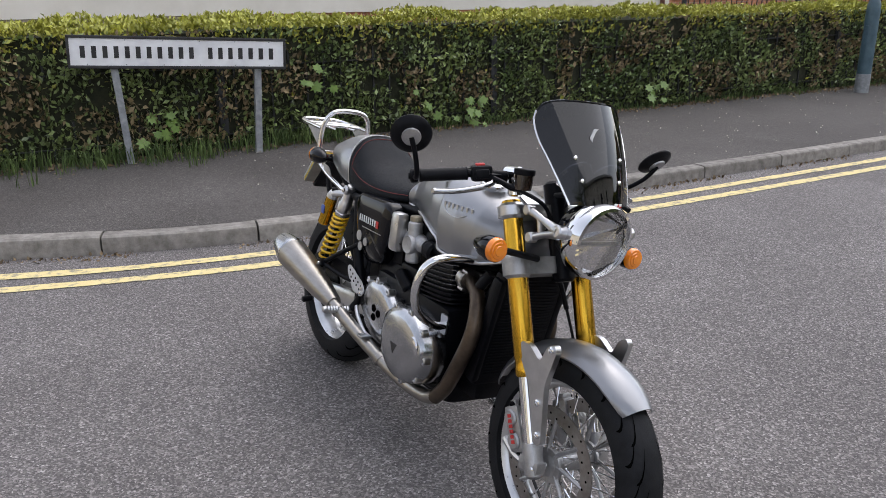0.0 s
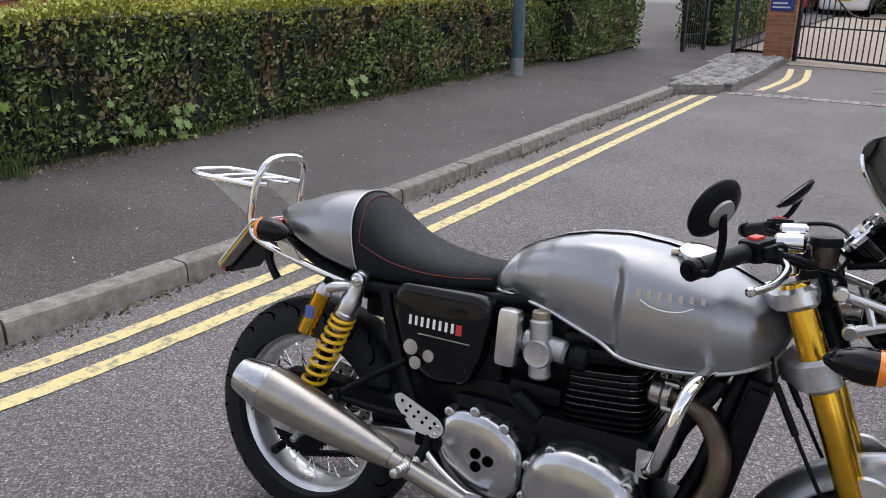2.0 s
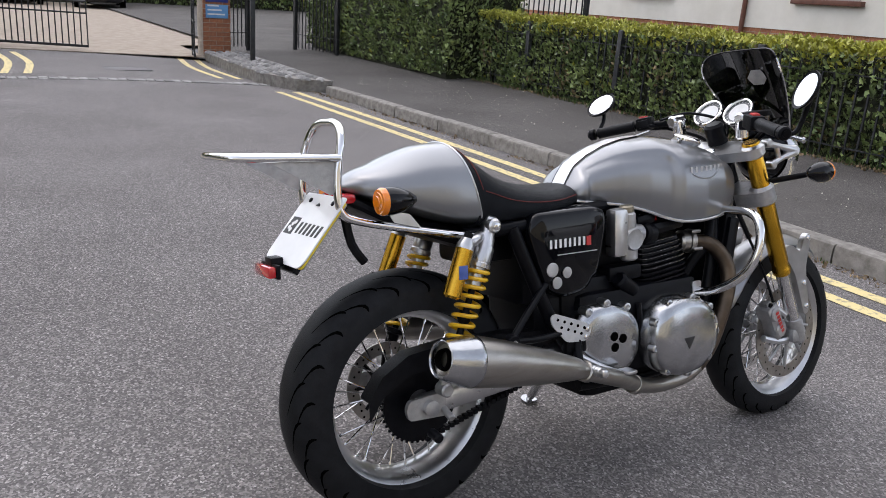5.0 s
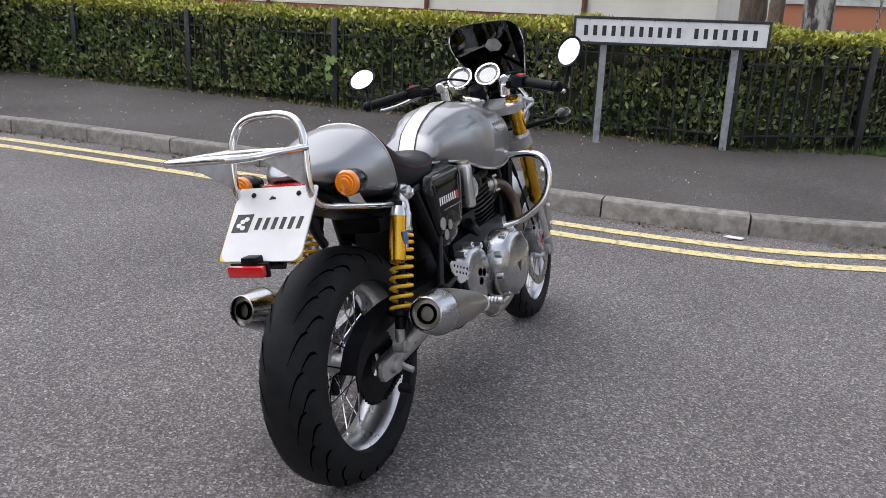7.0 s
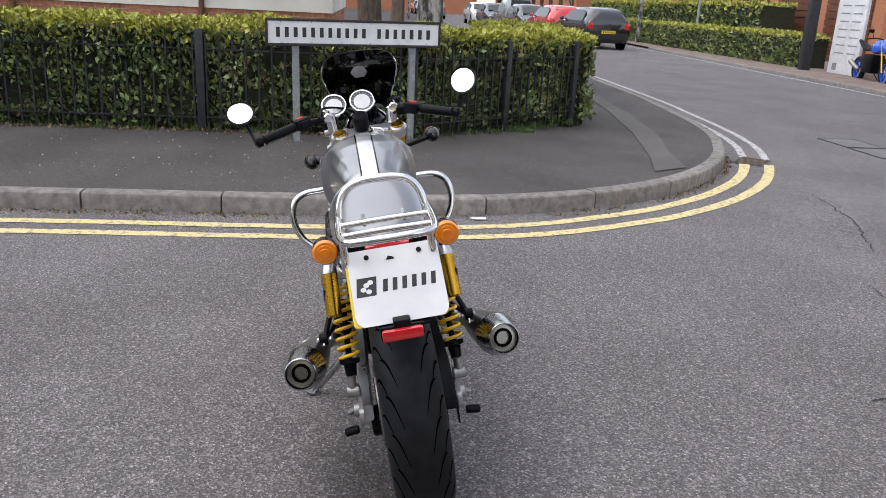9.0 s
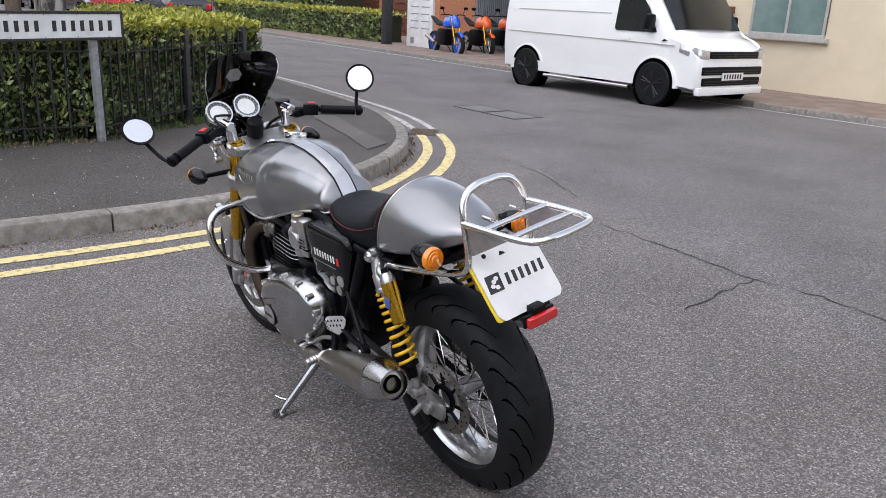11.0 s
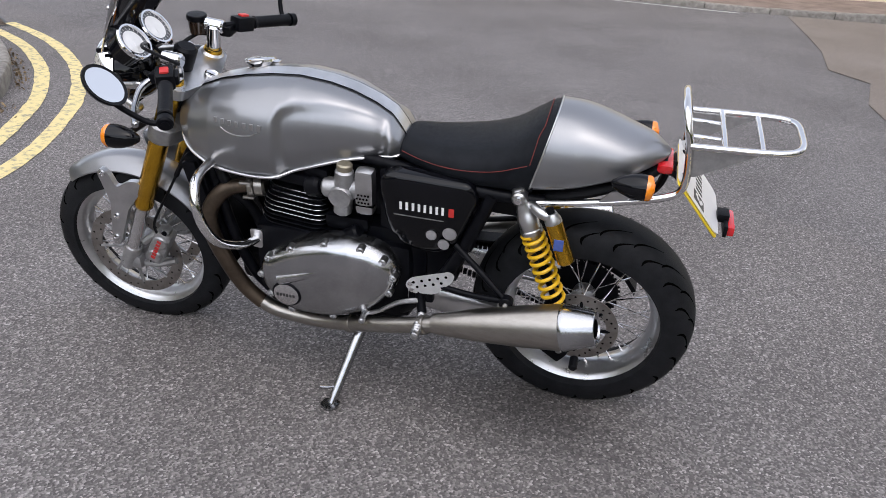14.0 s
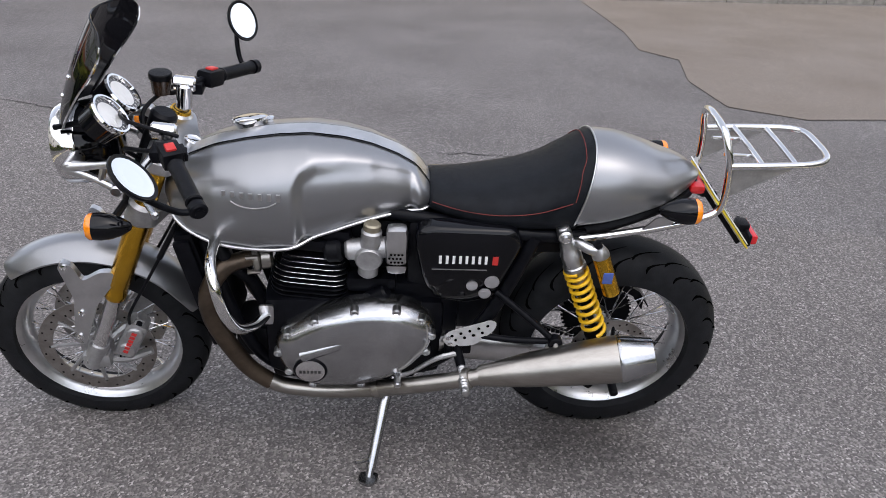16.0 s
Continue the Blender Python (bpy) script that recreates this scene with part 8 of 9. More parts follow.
def flats(label, x_face, out, y0, y1, depth, pipes, wins, singles, brick_y):
    """A block of flats: brick foot, cream render above, downpipes, windows, flat roof."""
    th = thing("apartment_building", label, "building")
    b0, b1 = (x_face, x_face + depth) if out < 0 else (x_face - depth, x_face)
    wall_box(th, "foot_wall", MORTAR, b0, b1, y0, y1, 0.0, 1.10, "brick foot of the wall")
    wall_box(th, "wall", RENDERW, b0 - 0.03 if out < 0 else b0, b1 if out < 0 else b1 + 0.03, y0 - 0.03, y1, 1.10, 6.4, "cream rendered wall")
    wall_box(th, "roof", CONCRETE, b0 - 0.3, b1 + 0.3, y0 - 0.3, y1 + 0.3, 6.4, 6.6)
    bricks_on(th, (x_face, brick_y, 0.05), (0, 1, 0), (out, 0, 0), y1 - brick_y, 1.05, singles, 3)
    bricks_on(th, (b0 if out < 0 else b1, y0, 0.05), (1 if out < 0 else -1, 0, 0), (0, -1, 0), depth, 1.05, 0, 4)
    for y in pipes:
        bm = BM()
        rod(bm, (x_face + out * 0.07, y, 0.1), (x_face + out * 0.07, y, 6.4), 0.042, seg=12)
        for z in (0.9, 2.5, 4.5):
            rod(bm, (x_face + out * 0.07, y, z), (x_face + out * 0.07, y, z + 0.07), 0.05, seg=12)
        part("downpipe", bm, PIPE, th, "brown downpipe")
    for y, z, w, h in wins:
        window(th, (x_face + out * 0.035, y, z), (0, out, 0) if out < 0 else (0, 1, 0), (out, 0, 0), w, h, DARKPANE, 1, PIPE, FRAMEW)
    return th


flats("cream rendered flats with a red brick foot", 10.9, -1, 0.70, 26.0, 9.0, (5.33, 8.6, 2.62), [(3.2, 2.15, 0.7, 1.1), (1.75, 2.15, 0.55, 1.1), (7.0, 2.15, 1.1, 1.1), (11.0, 2.15, 1.1, 1.1), (15.0, 2.15, 1.1, 1.1), (3.2, 4.8, 0.7, 1.1), (7.0, 4.8, 1.1, 1.1), (11.0, 4.8, 1.1, 1.1)], 260, 0.70)
flats("white rendered flats behind the hedge with a brick foot", -8.4, 1, -3.0, 9.9, 8.0, (9.7,), [(1.0, 2.3, 1.2, 1.1), (5.5, 2.3, 1.2, 1.1), (1.0, 4.8, 1.2, 1.1), (5.5, 4.8, 1.2, 1.1)], 120, 2.2)
flats("brick and cream flats beyond the railings", -12.5, 1, 12.0, 30.0, 6.0, (), [(15.0, 2.3, 1.2, 1.2), (20.0, 2.3, 1.2, 1.2)], 0, 12.0)
# the cream building behind the van
cb = thing("cream_building", "cream painted building with a wide two-pane window and dark plinth", "building")
wall_box(cb, "wall", CREAMWALL, -14.0, 8.9, -20.0, -12.55, -0.04, 5.2)
wall_box(cb, "plinth", BLACKIRON, -14.02, 8.92, -20.02, -12.51, -0.2, -0.005, "dark plinth")
wall_box(cb, "roof", CONCRETE, -14.3, 9.2, -20.3, -12.3, 5.2, 5.45)
window(cb, (6.88, -12.53, 1.62), (-1, 0, 0), (0, 1, 0), 1.5, 1.2, PANE, 1, FRAMEW)
window(cb, (2.0, -12.53, 1.62), (-1, 0, 0), (0, 1, 0), 1.5, 1.2, PANE, 1, FRAMEW)
window(cb, (-4.0, -12.53, 1.62), (-1, 0, 0), (0, 1, 0), 1.5, 1.2, PANE, 1, FRAMEW)
bm = BM()
box(bm, 8.02, 8.22, -12.55, -12.45, 1.36, 1.50, 0.01)
part("wall_vent", bm, PIPE, cb)
# the open store with its white door
GREYPANEL = mat("grey_corrugated_steel", (0.24, 0.26, 0.29), (0.33, 0.35, 0.38), rough=0.5, metal=0.3, scale=4, bump=0.1)
st = thing("steel_store", "grey corrugated steel store with a white notice door", "container")
bm = BM()
for k in range(60):
    x = 13.2 + 0.09 * k
    box(bm, x, x + 0.05, -14.62, -14.56, -0.06, 2.6)
box(bm, 13.1, 18.7, -14.75, -14.6, -0.06, 2.6)
part("back_wall", bm, GREYPANEL, st, smooth=0)
wall_box(st, "roof", GREYPANEL, 13.0, 18.8, -14.8, -12.6, 2.6, 2.75)
wall_box(st, "end_post", GREYPANEL, 18.55, 18.75, -12.9, -12.7, -0.06, 2.6)
bm = BM()
box(bm, 17.7, 19.0, -12.36, -12.28, -0.03, 2.3, 0.01)
door_ = part("door", bm, SIGNWHITE, st, "white door with grey bars of print")
bm = BM()
for k in range(7):
    for c_ in (0, 1):
        box(bm, 17.85 + 0.55 * c_, 17.85 + 0.55 * c_ + 0.4, -12.278, -12.274, 0.55 + 0.2 * k, 0.58 + 0.2 * k)
box(bm, 18.6, 18.8, -12.278, -12.274, 0.12, 0.30)
part("door_print", bm, POSTGREY, door_, "grey bars of print")
bm = BM()
box(bm, 19.35, 19.6, -12.0, -11.75, -0.1, 3.0, 0.02)
whole("dark_post", bm, BLACKIRON, "thick dark post at the end of the hedge", "post")
bm = BM()
rod(bm, (28.5, -12.4, -0.1), (28.5, -12.4, 3.5), 0.05, seg=12)
whole("sign_pole", bm, POSTGREY, "slim grey pole beside the far hedge", "pole")
# garages and far flats
fg = thing("garage_block", "low brown garages with slatted doors", "building")
wall_box(fg, "wall", BRICKISLE, 22.0, 44.0, -19.0, -15.6, -0.1, 2.6)
for k in range(6):
    bm = BM()
    for q in range(9):
        box(bm, 22.6 + 3.4 * k, 25.2 + 3.4 * k, -15.59, -15.54, 0.0 + 0.24 * q, 0.20 + 0.24 * q)
    part("garage_door", bm, PIPE, fg, "brown slatted door", smooth=0)
for x0, x1, y0, y1, lab in ((34.0, 62.0, -26.0, -20.0, "long pale concrete flats over a brick ground floor"), (66.0, 110.0, -24.0, -17.0, "far pale flats over a brick ground floor"), (100.0, 140.0, -14.0, 30.0, "far block closing the street"), (30.0, 90.0, 8.0, 20.0, "pale flats across the lawn")):
    th = thing("far_flats", lab, "building", group="far flats")
    wall_box(th, "ground_floor", BRICKISLE, x0 + 0.4, x1 - 0.4, y0 + 0.4, y1 - 0.4, -0.1, 2.6)
    wall_box(th, "upper_floors", CONCRETE, x0, x1, y0, y1, 2.6, 9.0)
    wall_box(th, "roof", CONCRETE, x0 - 0.2, x1 + 0.2, y0 - 0.2, y1 + 0.2, 9.0, 9.3)
    f = y1 if y1 < 0 else y0
    o = 1 if y1 < 0 else -1
    for k in range(int((x1 - x0) / 4)):
        for z in (4.0, 6.8):
            bm = BM()
            box(bm, x0 + 1 + 4 * k, x0 + 3 + 4 * k, f - 0.04, f + 0.04, z - 0.6, z + 0.6)
            w_ = part("window", bm, DARKPANE, th, smooth=0)
            bm = BM()
            box(bm, x0 + 0.9 + 4 * k, x0 + 3.1 + 4 * k, f - 0.08, f + 0.08, z - 0.7, z - 0.602)
            part("sill", bm, FRAMEW, w_, smooth=0)
        bm = BM()
        box(bm, x0 + 1.2 + 4 * k, x0 + 2.6 + 4 * k, f - 0.44 * o - 0.03, f - 0.44 * o + 0.08, 0.0, 2.1)
        part("door", bm, DARKPANE, th, smooth=0)


# ---- vehicles ----
VANWHITE = mat("white_van_paint", (0.82, 0.83, 0.84), (0.86, 0.865, 0.87), rough=0.22, scale=1.0, coat=1.0)
CARGLASS = mat("car_glass", (0.008, 0.010, 0.011), (0.014, 0.017, 0.018), rough=0.05, scale=2, spec=0.4)
LAMPCLEAR = mat("lamp_clear", (0.45, 0.46, 0.48), (0.6, 0.6, 0.62), rough=0.1, metal=0.6, scale=20, coat=1.0)
BLACKALLOY = mat("black_alloy_wheel", (0.012, 0.012, 0.013), (0.02, 0.02, 0.021), rough=0.35, metal=0.5, scale=10)


def road_wheel(th, x, y, r, w, side, rim_m):
    """A road wheel: tyre, rim with spokes; side: which way its face looks along y."""
    bm = BM()
    spun(bm, [(-w / 2, r * 0.66), (-w / 2, r * 0.93), (-w * 0.36, r), (w * 0.36, r), (w / 2, r * 0.93), (w / 2, r * 0.66)], (x, y, r), (0, 1, 0), 28)
    wh = part("wheel", bm, RUBBER, th, "black tyre")
    bm = BM()
    f = side * w / 2
    spun(bm, [(f * 0.6, r * 0.66), (f * 1.03, r * 0.68), (f * 1.03, r * 0.60), (f * 0.75, r * 0.56)], (x, y, r), (0, 1, 0), 28)
    for k in range(5):
        a = 2 * math.pi * k / 5 + 0.3
        for d in (-0.14, 0.14):
            tube(bm, [(x + math.cos(a) * r * 0.1, y + f * 0.95, r + math.sin(a) * r * 0.1), (x + math.cos(a + d) * r * 0.62, y + f * 0.98, r + math.sin(a + d) * r * 0.62)], r * 0.045, 6, 2)
    spun(bm, [(0, r * 0.14), (f * 1.0, r * 0.13), (f * 1.04, r * 0.08), (f * 1.04, 0)], (x, y, r), (0, 1, 0), 16)
    part("rim", bm, rim_m, wh)
    # black disc painted for the shade behind the spokes
    bm = BM()
    spun(bm, [(f * 0.3, r * 0.62), (f * 0.35, 0.0)], (x, y, r), (0, 1, 0), 20)
    part("wheel_inside", bm, HOLLOWSHADE, wh)


def body_loft(stations, seg=22):
    """Sections along x: (x, low, belt, top, half_low, half_belt, half_top)."""
    rows = []
    for x, zl, zb, zt, wl, wb, wt in stations:
        half = [(wl * 0.85, zl), (wl, zl + 0.06), (wb * 1.0, zl + (zb - zl) * 0.55), (wb, zb), (wt + (wb - wt) * 0.45, zb + (zt - zb) * 0.55), (wt, zt - 0.09 * (zt - zl)), (wt * 0.86, zt - 0.02), (wt * 0.5, zt)]
        rows.append([Vector((x, y, z)) for y, z in half] + [Vector((x, -y, z)) for y, z in half[::-1]])
    return rows


def van(m):
    """A panel van; it looks along +x, its base is at z 0."""
    th = thing("van", "white panel van with black wheels parked at the kerb", "van", m)
    S = [(-2.42, 0.42, 1.05, 1.80, 0.86, 0.90, 0.80), (-2.38, 0.30, 1.05, 1.88, 0.90, 0.94, 0.83), (-2.2, 0.28, 1.05, 1.91, 0.92, 0.95, 0.84), (0.6, 0.28, 1.06, 1.92, 0.92, 0.95, 0.84), (1.05, 0.28, 1.06, 1.88, 0.92, 0.95, 0.82), (1.28, 0.28, 1.06, 1.72, 0.92, 0.95, 0.79), (1.62, 0.28, 1.05, 1.38, 0.92, 0.94, 0.80), (1.85, 0.28, 1.02, 1.13, 0.92, 0.93, 0.84), (2.2, 0.28, 0.93, 1.02, 0.90, 0.91, 0.80), (2.38, 0.26, 0.80, 0.90, 0.84, 0.86, 0.74), (2.46, 0.30, 0.62, 0.78, 0.74, 0.78, 0.66)]
    bm = BM()
    rings(bm, body_loft([tuple(r) for r in along(S, 3)]))
    part("body", bm, VANWHITE, th, "white painted body", smooth=35)

    def on_side(outl, s, lift, mt, nm, label="", thick=0.012, parent=None):
        bm = BM()
        rows = []
        for f in (0, 1):
            rows.append([Vector((x, s * ((0.955 - max(0.0, z - 1.06) * 0.135) + lift - (thick if not f else 0)), z)) for x, z in outl])
        rings(bm, rows)
        return part(nm, bm, mt, parent or th, label, smooth=30)
    for s in (-1, 1):
        on_side(rounded([(0.58, 1.09), (1.50, 1.09), (1.24, 1.40), (0.98, 1.66), (0.58, 1.70)], 0.05), s, 0.012, CARGLASS, "cab_window", "dark cab window")
        # grey strip paints the shade line along the body crease
        on_side([(-2.3, 0.945), (1.95, 0.915), (1.95, 0.93), (-2.3, 0.96)], s, 0.003, FRAMEW, "body_crease")
        on_side([(-1.95, 1.33), (0.45, 1.33), (0.45, 1.345), (-1.95, 1.345)], s, 0.003, FRAMEW, "door_rail")
        on_side(rounded([(0.72, 0.95), (0.90, 0.95), (0.90, 1.0), (0.72, 1.0)], 0.02), s, 0.02, VANWHITE, "door_handle", thick=0.03)
        on_side([(-2.1, 0.30), (1.05, 0.30), (1.05, 0.47), (-2.1, 0.47)], s, 0.008, VANWHITE, "side_skirt")
        on_side(rounded([(1.62, 0.97), (1.80, 0.985), (1.70, 1.005)], 0.01), s, 0.006, PLASTICBLK, "side_repeater")
        bm = BM()
        rod(bm, (-1.0, s * 0.93, 0.24), (0.95, s * 0.93, 0.24), 0.03, seg=12)
        part("side_bar", bm, CHROME, th, "bright side bar")
        bm = BM()
        box(bm, 1.30, 1.44, s * 1.03 - 0.09, s * 1.03 + 0.09, 1.12, 1.36, 0.05)
        part("door_mirror", bm, PLASTICBLK, th, "black door mirror")
        for x in (-1.45, 1.45):
            bm = BM()
            rings(bm, [[Vector((x + math.cos(a) * r, s * (0.93 + o), 0.335 + math.sin(a) * r)) for o, r in ((-0.05, 0.425), (0.026, 0.42), (0.034, 0.40), (0.032, 0.385), (-0.05, 0.38))] for a in (radians(-4 + 188 * i / 24) for i in range(25))])
            part("wheel_arch", bm, VANWHITE, th)
            # dark drum paints the shade under the arch
            bm = BM()
            spun(bm, [(-0.2, 0.39), (0.029, 0.39), (0.029, 0.0)], (x, s * 0.93, 0.335), (0, s, 0), 30)
            part("arch_inside", bm, HOLLOWSHADE, th)
            road_wheel(th, x, s * 0.872, 0.335, 0.22, s, BLACKALLOY)
        bm = BM()
        box(bm, -1.98, -1.95, s * 0.86 - 0.1, s * 0.86 + 0.1, 0.12, 0.36, 0.006)
        part("mud_flap", bm, PLASTICBLK, th)
        bm = BM()
        rows = [[Vector((x + o, s * (y + o), z)) for o, z in ((-0.03, zl), (0.012, zl), (0.014, (zl + zh) / 2), (0.004, zh), (-0.05, zh))] for x, y, zl, zh in ((2.06, 0.925, 0.84, 0.955), (2.24, 0.895, 0.79, 0.94), (2.36, 0.84, 0.765, 0.91), (2.43, 0.74, 0.755, 0.885), (2.465, 0.60, 0.75, 0.87))]
        rings(bm, rows)
        part("headlamp", bm, LAMPCLEAR, th, "angular headlamp")
    bm = BM()
    rings(bm, [[Vector((x, y, z)) for y in (-0.80 + 0.160 * k for k in range(11))] for x, z in ((1.87, 1.14), (1.64, 1.39), (1.31, 1.73))], close=False)
    for v in bm.verts:
        v.co += Vector((0.03 - 0.10 * (v.co.y / 0.76) ** 2, 0, 0.035 - 0.03 * (v.co.y / 0.76) ** 2))
    part("windscreen", bm, CARGLASS, th, "sloping windscreen")
    for z0, z1, w in ((0.76, 0.86, 0.60), (0.52, 0.64, 0.74), (0.36, 0.48, 0.72)):
        bm = BM()
        box(bm, 2.36, 2.485, -w, w, z0, z1, 0.02)
        part("grille", bm, PLASTICBLK, th, "black grille")
        bm = BM()
        for k in range(2):
            box(bm, 2.48, 2.492, -w * 0.95, w * 0.95, z0 + 0.025 + 0.035 * k, z0 + 0.035 + 0.035 * k)
        part("grille_bar", bm, BLACKIRON, th)
    bm = BM()
    spun(bm, [(0, 0.055), (0.012, 0.052), (0.014, 0.0)], (2.478, 0, 0.81), (1, 0, 0), 20)
    part("front_emblem", bm, BLACKALLOY, th)
    bm = BM()
    box(bm, 2.484, 2.498, -0.26, 0.26, 0.44, 0.55, 0.003)
    pl = part("front_plate", bm, PLATEWHITE, th, "white plate with dark bars")
    bm = BM()
    for k in range(7):
        box(bm, 2.4985, 2.500, -0.22 + 0.066 * k, -0.185 + 0.066 * k, 0.46, 0.53)
    part("plate_bars", bm, SIGNBLACK, pl)
    bm = BM()
    box(bm, 2.38, 2.50, -0.80, 0.80, 0.22, 0.34, 0.03)
    part("front_spoiler", bm, VANWHITE, th)
    # a short nose and tail
    for o in th.children_recursive:
        if o.name.split(".")[0] not in ("wheel", "rim", "wheel_inside", "wheel_arch", "arch_inside"):
            for v in o.data.vertices:
                x = v.co.x
                v.co.x = 1.2 + (x - 1.2) * 0.76 if x > 1.2 else -1.5 + (x + 1.5) * 0.62 if x < -1.5 else x


van(Matrix.Translation((7.96, -9.50, -0.04)) @ Matrix.Rotation(math.pi, 4, "Z"))


def car(label, m, paint, tall=0.0):
    """A parked hatchback that looks along +x."""
    th = thing("car", label, "car", m, "parked cars")
    h = 1.46 + tall
    S = [(-2.02, 0.42, 0.80, 0.98, 0.70, 0.78, 0.66), (-1.95, 0.28, 0.86, 1.15, 0.80, 0.85, 0.62), (-1.70, 0.22, 0.92, h - 0.10, 0.84, 0.87, 0.60), (-1.2, 0.22, 0.92, h, 0.85, 0.88, 0.62), (-0.1, 0.22, 0.92, h, 0.85, 0.88, 0.62), (0.35, 0.22, 0.92, h - 0.12, 0.85, 0.88, 0.60), (0.95, 0.22, 0.92, 1.02, 0.85, 0.87, 0.66), (1.6, 0.22, 0.80, 0.90, 0.84, 0.85, 0.66), (1.95, 0.26, 0.66, 0.76, 0.76, 0.78, 0.60), (2.04, 0.34, 0.55, 0.62, 0.66, 0.68, 0.52)]
    bm = BM()
    rings(bm, body_loft([tuple(r) for r in along(S, 3)]))
    part("body", bm, paint, th, "", smooth=35)
    for s in (-1, 1):
        bm = BM()
        outl = rounded([(-1.55, 0.98), (0.70, 0.98), (0.30, h - 0.17), (-0.1, h - 0.10), (-1.2, h - 0.10), (-1.55, h - 0.22)], 0.05)
        rows = [[Vector((x, s * (0.885 - max(0, z - 0.92) * 0.42 + dl), z)) for x, z in outl] for dl in (-0.03, 0.008)]
        rings(bm, rows)
        part("side_window", bm, CARGLASS, th)
        for x in (-1.28, 1.28):
            # dark drum stands in for wheel arch shade
            bm = BM()
            spun(bm, [(-0.15, 0.35), (0.012, 0.35), (0.012, 0.0)], (x, s * 0.865, 0.31), (0, s, 0), 24)
            part("arch_inside", bm, HOLLOWSHADE, th)
            road_wheel(th, x, s * 0.80, 0.31, 0.19, s, ALLOY)
        bm = BM()
        box(bm, -2.03, -1.90, s * 0.70 - 0.10, s * 0.70 + 0.10, 0.72, 0.94, 0.03)
        part("tail_lamp", bm, REDLENS, th)
        bm = BM()
        box(bm, 1.86, 1.99, s * 0.62 - 0.14, s * 0.62 + 0.14, 0.60, 0.74, 0.04)
        part("headlamp", bm, LAMPCLEAR, th)
        bm = BM()
        box(bm, 0.55, 0.70, s * 0.95 - 0.07, s * 0.95 + 0.07, 0.95, 1.08, 0.03)
        part("door_mirror", bm, paint, th)
    for pts_, nm in ((((-1.99, 1.00), (-1.76, h - 0.15)), "rear_window"), (((0.98, 1.03), (0.42, h - 0.11)), "windscreen")):
        bm = BM()
        (x0, z0), (x1, z1) = pts_
        o = -0.02 if nm == "rear_window" else 0.03
        rings(bm, [[Vector((x0 + o, -0.60, z0)), Vector((x0 + o, 0.60, z0)), Vector((x1 + o, 0.52, z1)), Vector((x1 + o, -0.52, z1))], [Vector((x0 - o, -0.60, z0 - 0.02)), Vector((x0 - o, 0.60, z0 - 0.02)), Vector((x1 - o, 0.52, z1 - 0.02)), Vector((x1 - o, -0.52, z1 - 0.02))]])
        part(nm, bm, CARGLASS, th, smooth=0)
    for x, mt, z in ((-2.045, PLATEYEL, 0.62), (2.055, PLATEWHITE, 0.45)):
        bm = BM()
        box(bm, x - 0.012, x + 0.012, -0.26, 0.26, z - 0.055, z + 0.055)
        pl = part("plate", bm, mt, th, smooth=0)
        bm = BM()
        for k in range(7):
            box(bm, x - 0.014, x + 0.014, -0.22 + 0.066 * k, -0.185 + 0.066 * k, z - 0.035, z + 0.035)
        part("plate_bars", bm, SIGNBLACK, pl, smooth=0)
    return th


def paint(name, c):
    return mat(name, c, tuple(min(1, v * 1.15) for v in c), rough=0.25, scale=1.0, coat=1.0)


BLK, RED, GRY, WHT, DBL = paint("black_car_paint", (0.010, 0.010, 0.012)), paint("red_car_paint", (0.52, 0.02, 0.02)), paint("grey_car_paint", (0.16, 0.17, 0.18)), paint("white_car_paint", (0.7, 0.7, 0.72)), paint("dark_blue_car_paint", (0.03, 0.035, 0.05))
for lab, x, y, a, pt, tl in (("black hatchback parked at the far kerb", 29.2, -8.45, 4, BLK, 0.0), ("red hatchback parked in a row", 34.4, -8.3, 3, RED, 0.02), ("black saloon parked in a row", 39.3, -8.1, 183, BLK, 0.0), ("tall grey people carrier parked in a row", 44.6, -8.2, 2, GRY, 0.35), ("dark blue car parked in a row", 50.0, -8.0, 182, DBL, 0.0), ("pale car parked in a row", 56.0, -7.9, 182, WHT, 0.0), ("grey car parked across the far street", 68.0, -5.6, 0, GRY, 0.2), ("white car parked across the far street", 74.0, -5.6, 180, WHT, 0.1), ("dark car parked across the far street", 80.0, -5.6, 180, DBL, 0.0), ("white car far along the street", 86.0, -5.7, 180, WHT, 0.0),
                             ("black off-road car parked behind the gate", 3.35, 33.4, -95, BLK, 0.25), ("dark estate car parked behind the gate", 0.45, 34.5, 92, DBL, 0.1), ("red car parked behind the gate", -4.0, 34.5, 90, RED, 0.0), ("white car parked behind the gate", -1.9, 34.8, 90, WHT, 0.0)):
    car(lab, Matrix.Translation((x, y, -0.04 if y < 0 else 0.012)) @ Matrix.Rotation(radians(a), 4, "Z"), pt, tl)


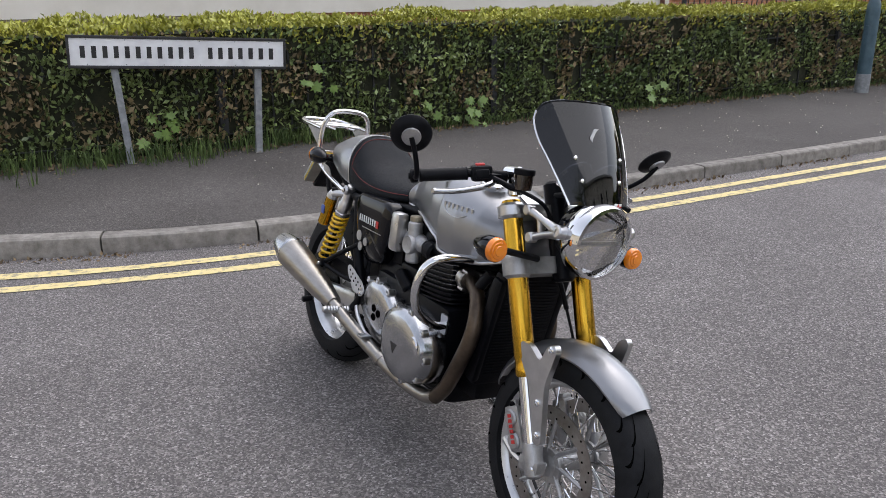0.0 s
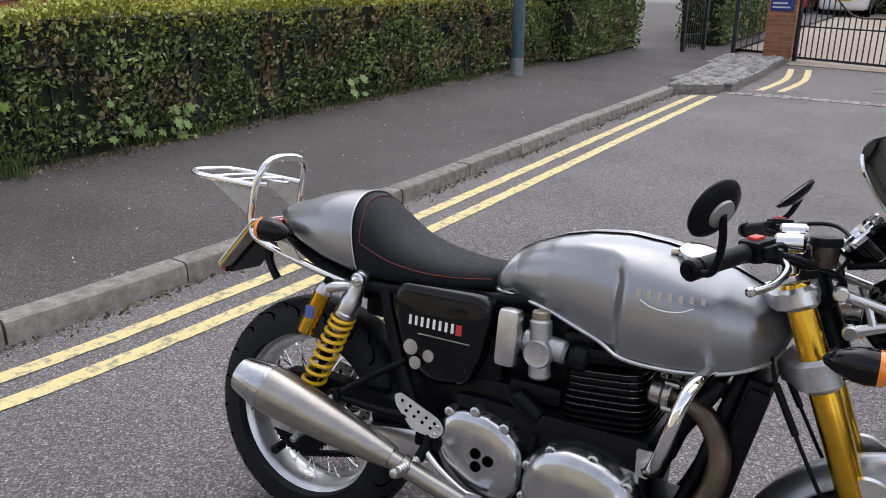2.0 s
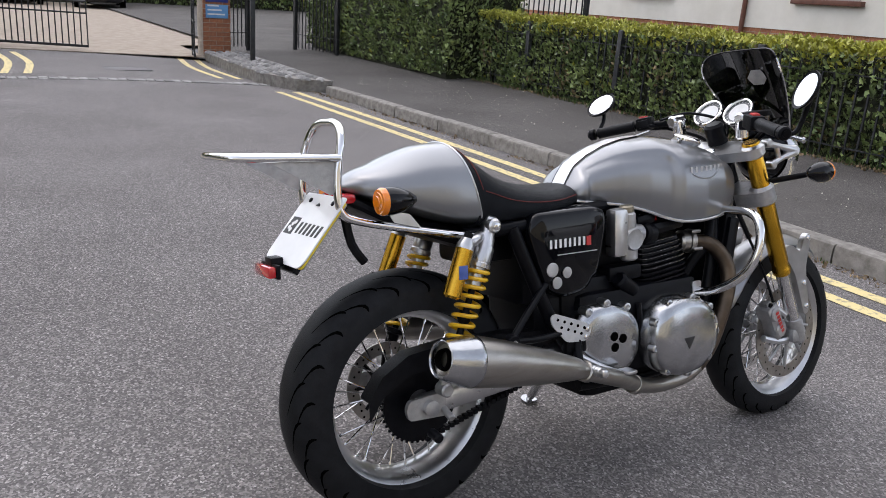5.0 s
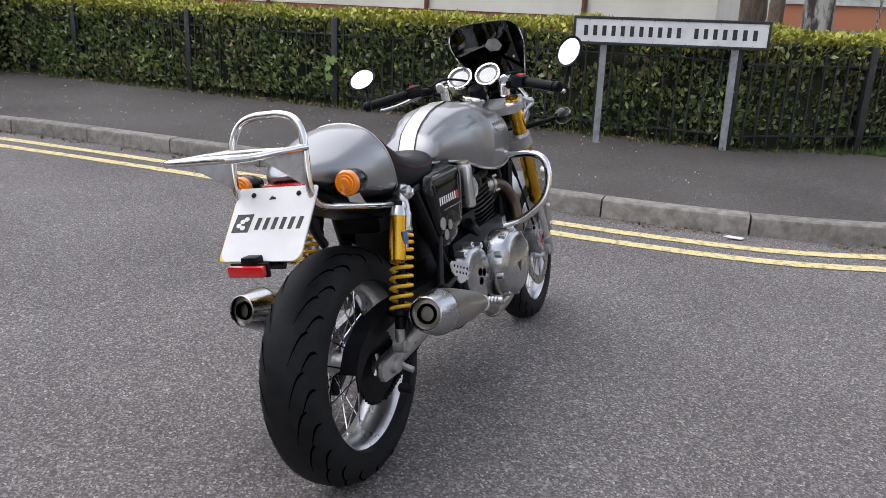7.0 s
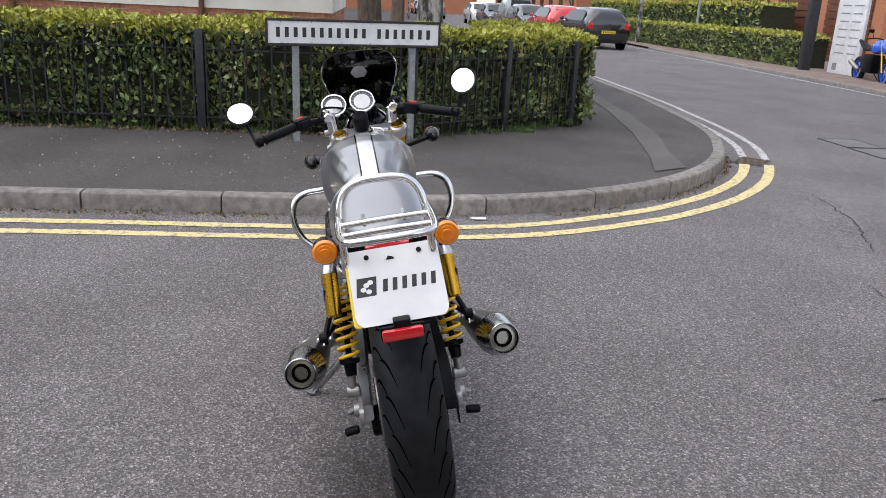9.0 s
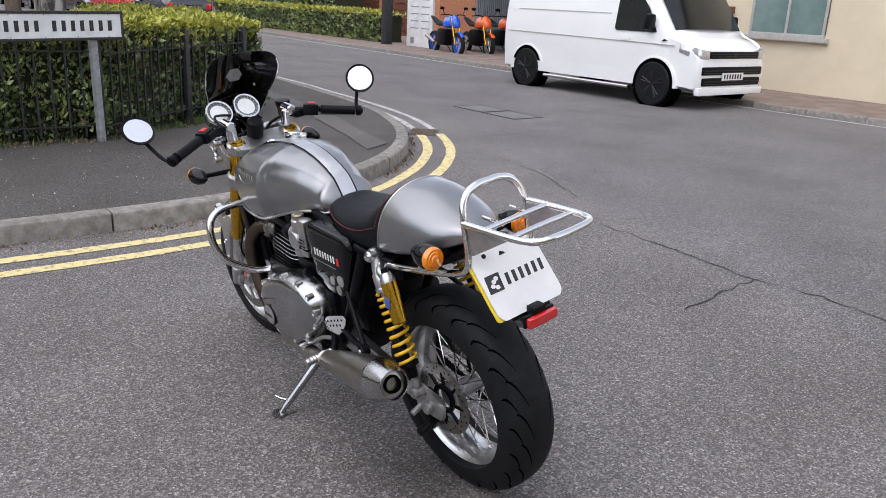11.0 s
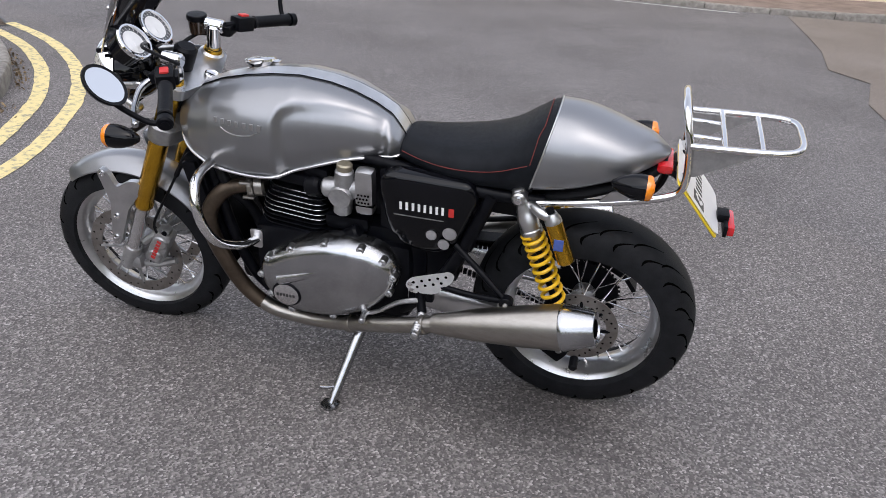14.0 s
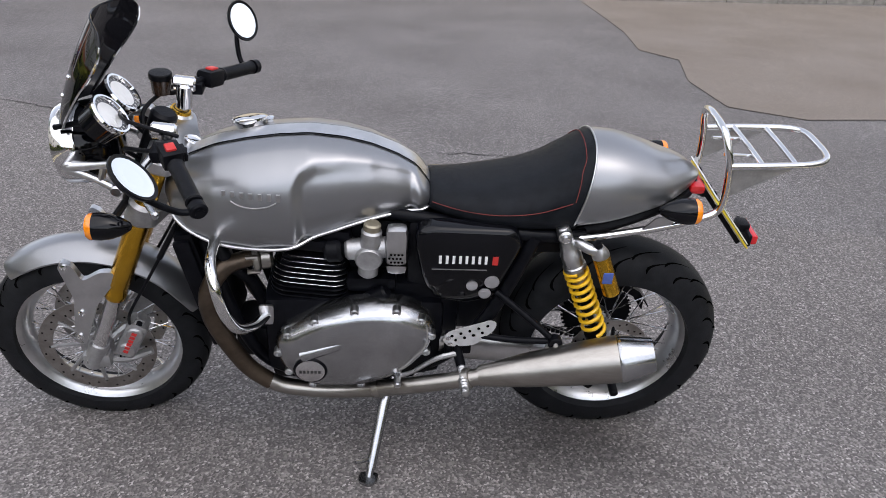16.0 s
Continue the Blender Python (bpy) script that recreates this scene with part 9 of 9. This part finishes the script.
def small_bike(label, m, paint_m, rim_m):
    """A parked motorcycle farther off: wheels, forks, tank, engine, seat, bars."""
    th = thing("motorcycle", label, "motorcycle", m, "motorcycles outside the store")
    for x, nm in ((0.0, "rear_tyre"), (1.4, "front_tyre")):
        bm = BM()
        spun(bm, [(-0.05, 0.22), (-0.06, 0.26), (-0.03, 0.31), (0.03, 0.31), (0.06, 0.26), (0.05, 0.22)], (x, 0, 0.31), (0, 1, 0), 28, loop=True)
        part(nm, bm, RUBBER, th)
        bm = BM()
        spun(bm, [(-0.04, 0.225), (0.04, 0.225), (0.035, 0.195), (-0.035, 0.195)], (x, 0, 0.31), (0, 1, 0), 28, loop=True)
        for k in range(6):
            a = k * math.pi / 3
            rod(bm, (x, 0, 0.31), (x + math.cos(a) * 0.2, 0, 0.31 + math.sin(a) * 0.2), 0.014, seg=6)
        part("rim", bm, rim_m, th)
    for s in (-1, 1):
        bm = BM()
        rod(bm, (1.4, s * 0.1, 0.31), (1.13, s * 0.1, 0.98), 0.026, seg=10)
        part("fork_leg", bm, GOLD, th)
    bm = BM()
    rings(bm, lofted([(1.10, 0.90, 1.10, 0.80, 0.06), (1.02, 1.02, 1.0, 0.74, 0.15), (0.85, 1.05, 0.85, 0.72, 0.17), (0.65, 0.95, 0.66, 0.74, 0.11)], 16))
    part("tank", bm, paint_m, th)
    bm = BM()
    rings(bm, lofted([(0.66, 0.88, 0.66, 0.76, 0.10), (0.35, 0.86, 0.35, 0.76, 0.13), (0.0, 0.98, 0.05, 0.86, 0.08), (-0.2, 1.02, -0.18, 0.95, 0.04)], 14))
    part("seat", bm, PLASTICBLK, th)
    bm = BM()
    box(bm, 0.42, 0.92, -0.16, 0.16, 0.26, 0.70, 0.06)
    tube(bm, [(0.45, -0.08, 0.4), (0.2, -0.08, 0.36), (0.0, -0.08, 0.31)], 0.03, 8, 3)
    part("engine", bm, BLACKMETAL, th)
    bm = BM()
    rings(bm, lofted([(1.32, 0.86, 1.32, 0.78, 0.03), (1.25, 1.02, 1.25, 0.74, 0.12), (1.12, 1.08, 1.1, 0.78, 0.12)], 14))
    part("headlamp_cowl", bm, paint_m, th)
    bm = BM()
    tube(bm, [(1.02, 0.38, 1.06), (1.08, 0.2, 1.08), (1.10, 0, 1.05), (1.08, -0.2, 1.08), (1.02, -0.38, 1.06)], 0.014, 8, 4)
    for s in (-1, 1):
        tube(bm, [(1.06, s * 0.28, 1.08), (1.08, s * 0.34, 1.22)], 0.008, 6, 2)
        box(bm, 1.06, 1.09, s * 0.36 - 0.06, s * 0.36 + 0.06, 1.20, 1.28, 0.02)
    part("handlebar", bm, BLACKMETAL, th)
    bm = BM()
    rows = []
    for i in range(8):
        a = radians(40 + 16 * i)
        rows.append([Vector((1.4 + math.cos(a) * r, y, 0.31 + math.sin(a) * r)) for y, r in ((-0.06, 0.325), (0, 0.345), (0.06, 0.325), (0, 0.335))])
    rings(bm, rows)
    part("mudguard", bm, paint_m, th)
    bm = BM()
    rod(bm, (0.35, -0.18, 0.32), (-0.12, -0.2, 0.50), 0.045, 0.06, seg=12)
    part("silencer", bm, STEEL, th)
    bm = BM()
    rod(bm, (0.5, 0.12, 0.28), (0.55, 0.30, 0.02), 0.012, seg=8)
    part("side_stand", bm, BLACKMETAL, th)


BLUEP, ORANGEP = paint("blue_bike_paint", (0.01, 0.10, 0.60)), paint("orange_bike_paint", (0.75, 0.10, 0.02))
small_bike("blue motorcycle parked outside the store", Matrix.Translation((17.3, -12.1, -0.06)) @ Matrix.Rotation(radians(172), 4, "Z"), BLUEP, BLUEP)
small_bike("orange motorcycle parked outside the store", Matrix.Translation((17.1, -13.1, -0.06)) @ Matrix.Rotation(radians(168), 4, "Z"), ORANGEP, ALLOY)
small_bike("orange motorcycle leaning beside another", Matrix.Translation((17.2, -14.0, -0.06)) @ Matrix.Rotation(radians(170), 4, "Z"), ORANGEP, BLACKMETAL)

# kerb stones
kerb_run(K1, -1, pave1, lambda p: p.y > -4.2 and p.x > -9 and p.y < 9.3)
kerb_run(K2, 1, pave2, lambda p: p.x < 24 and p.y < 8.9)
kerb_run(K3, 1, pave3, lambda p: -14 < p.x < 30)
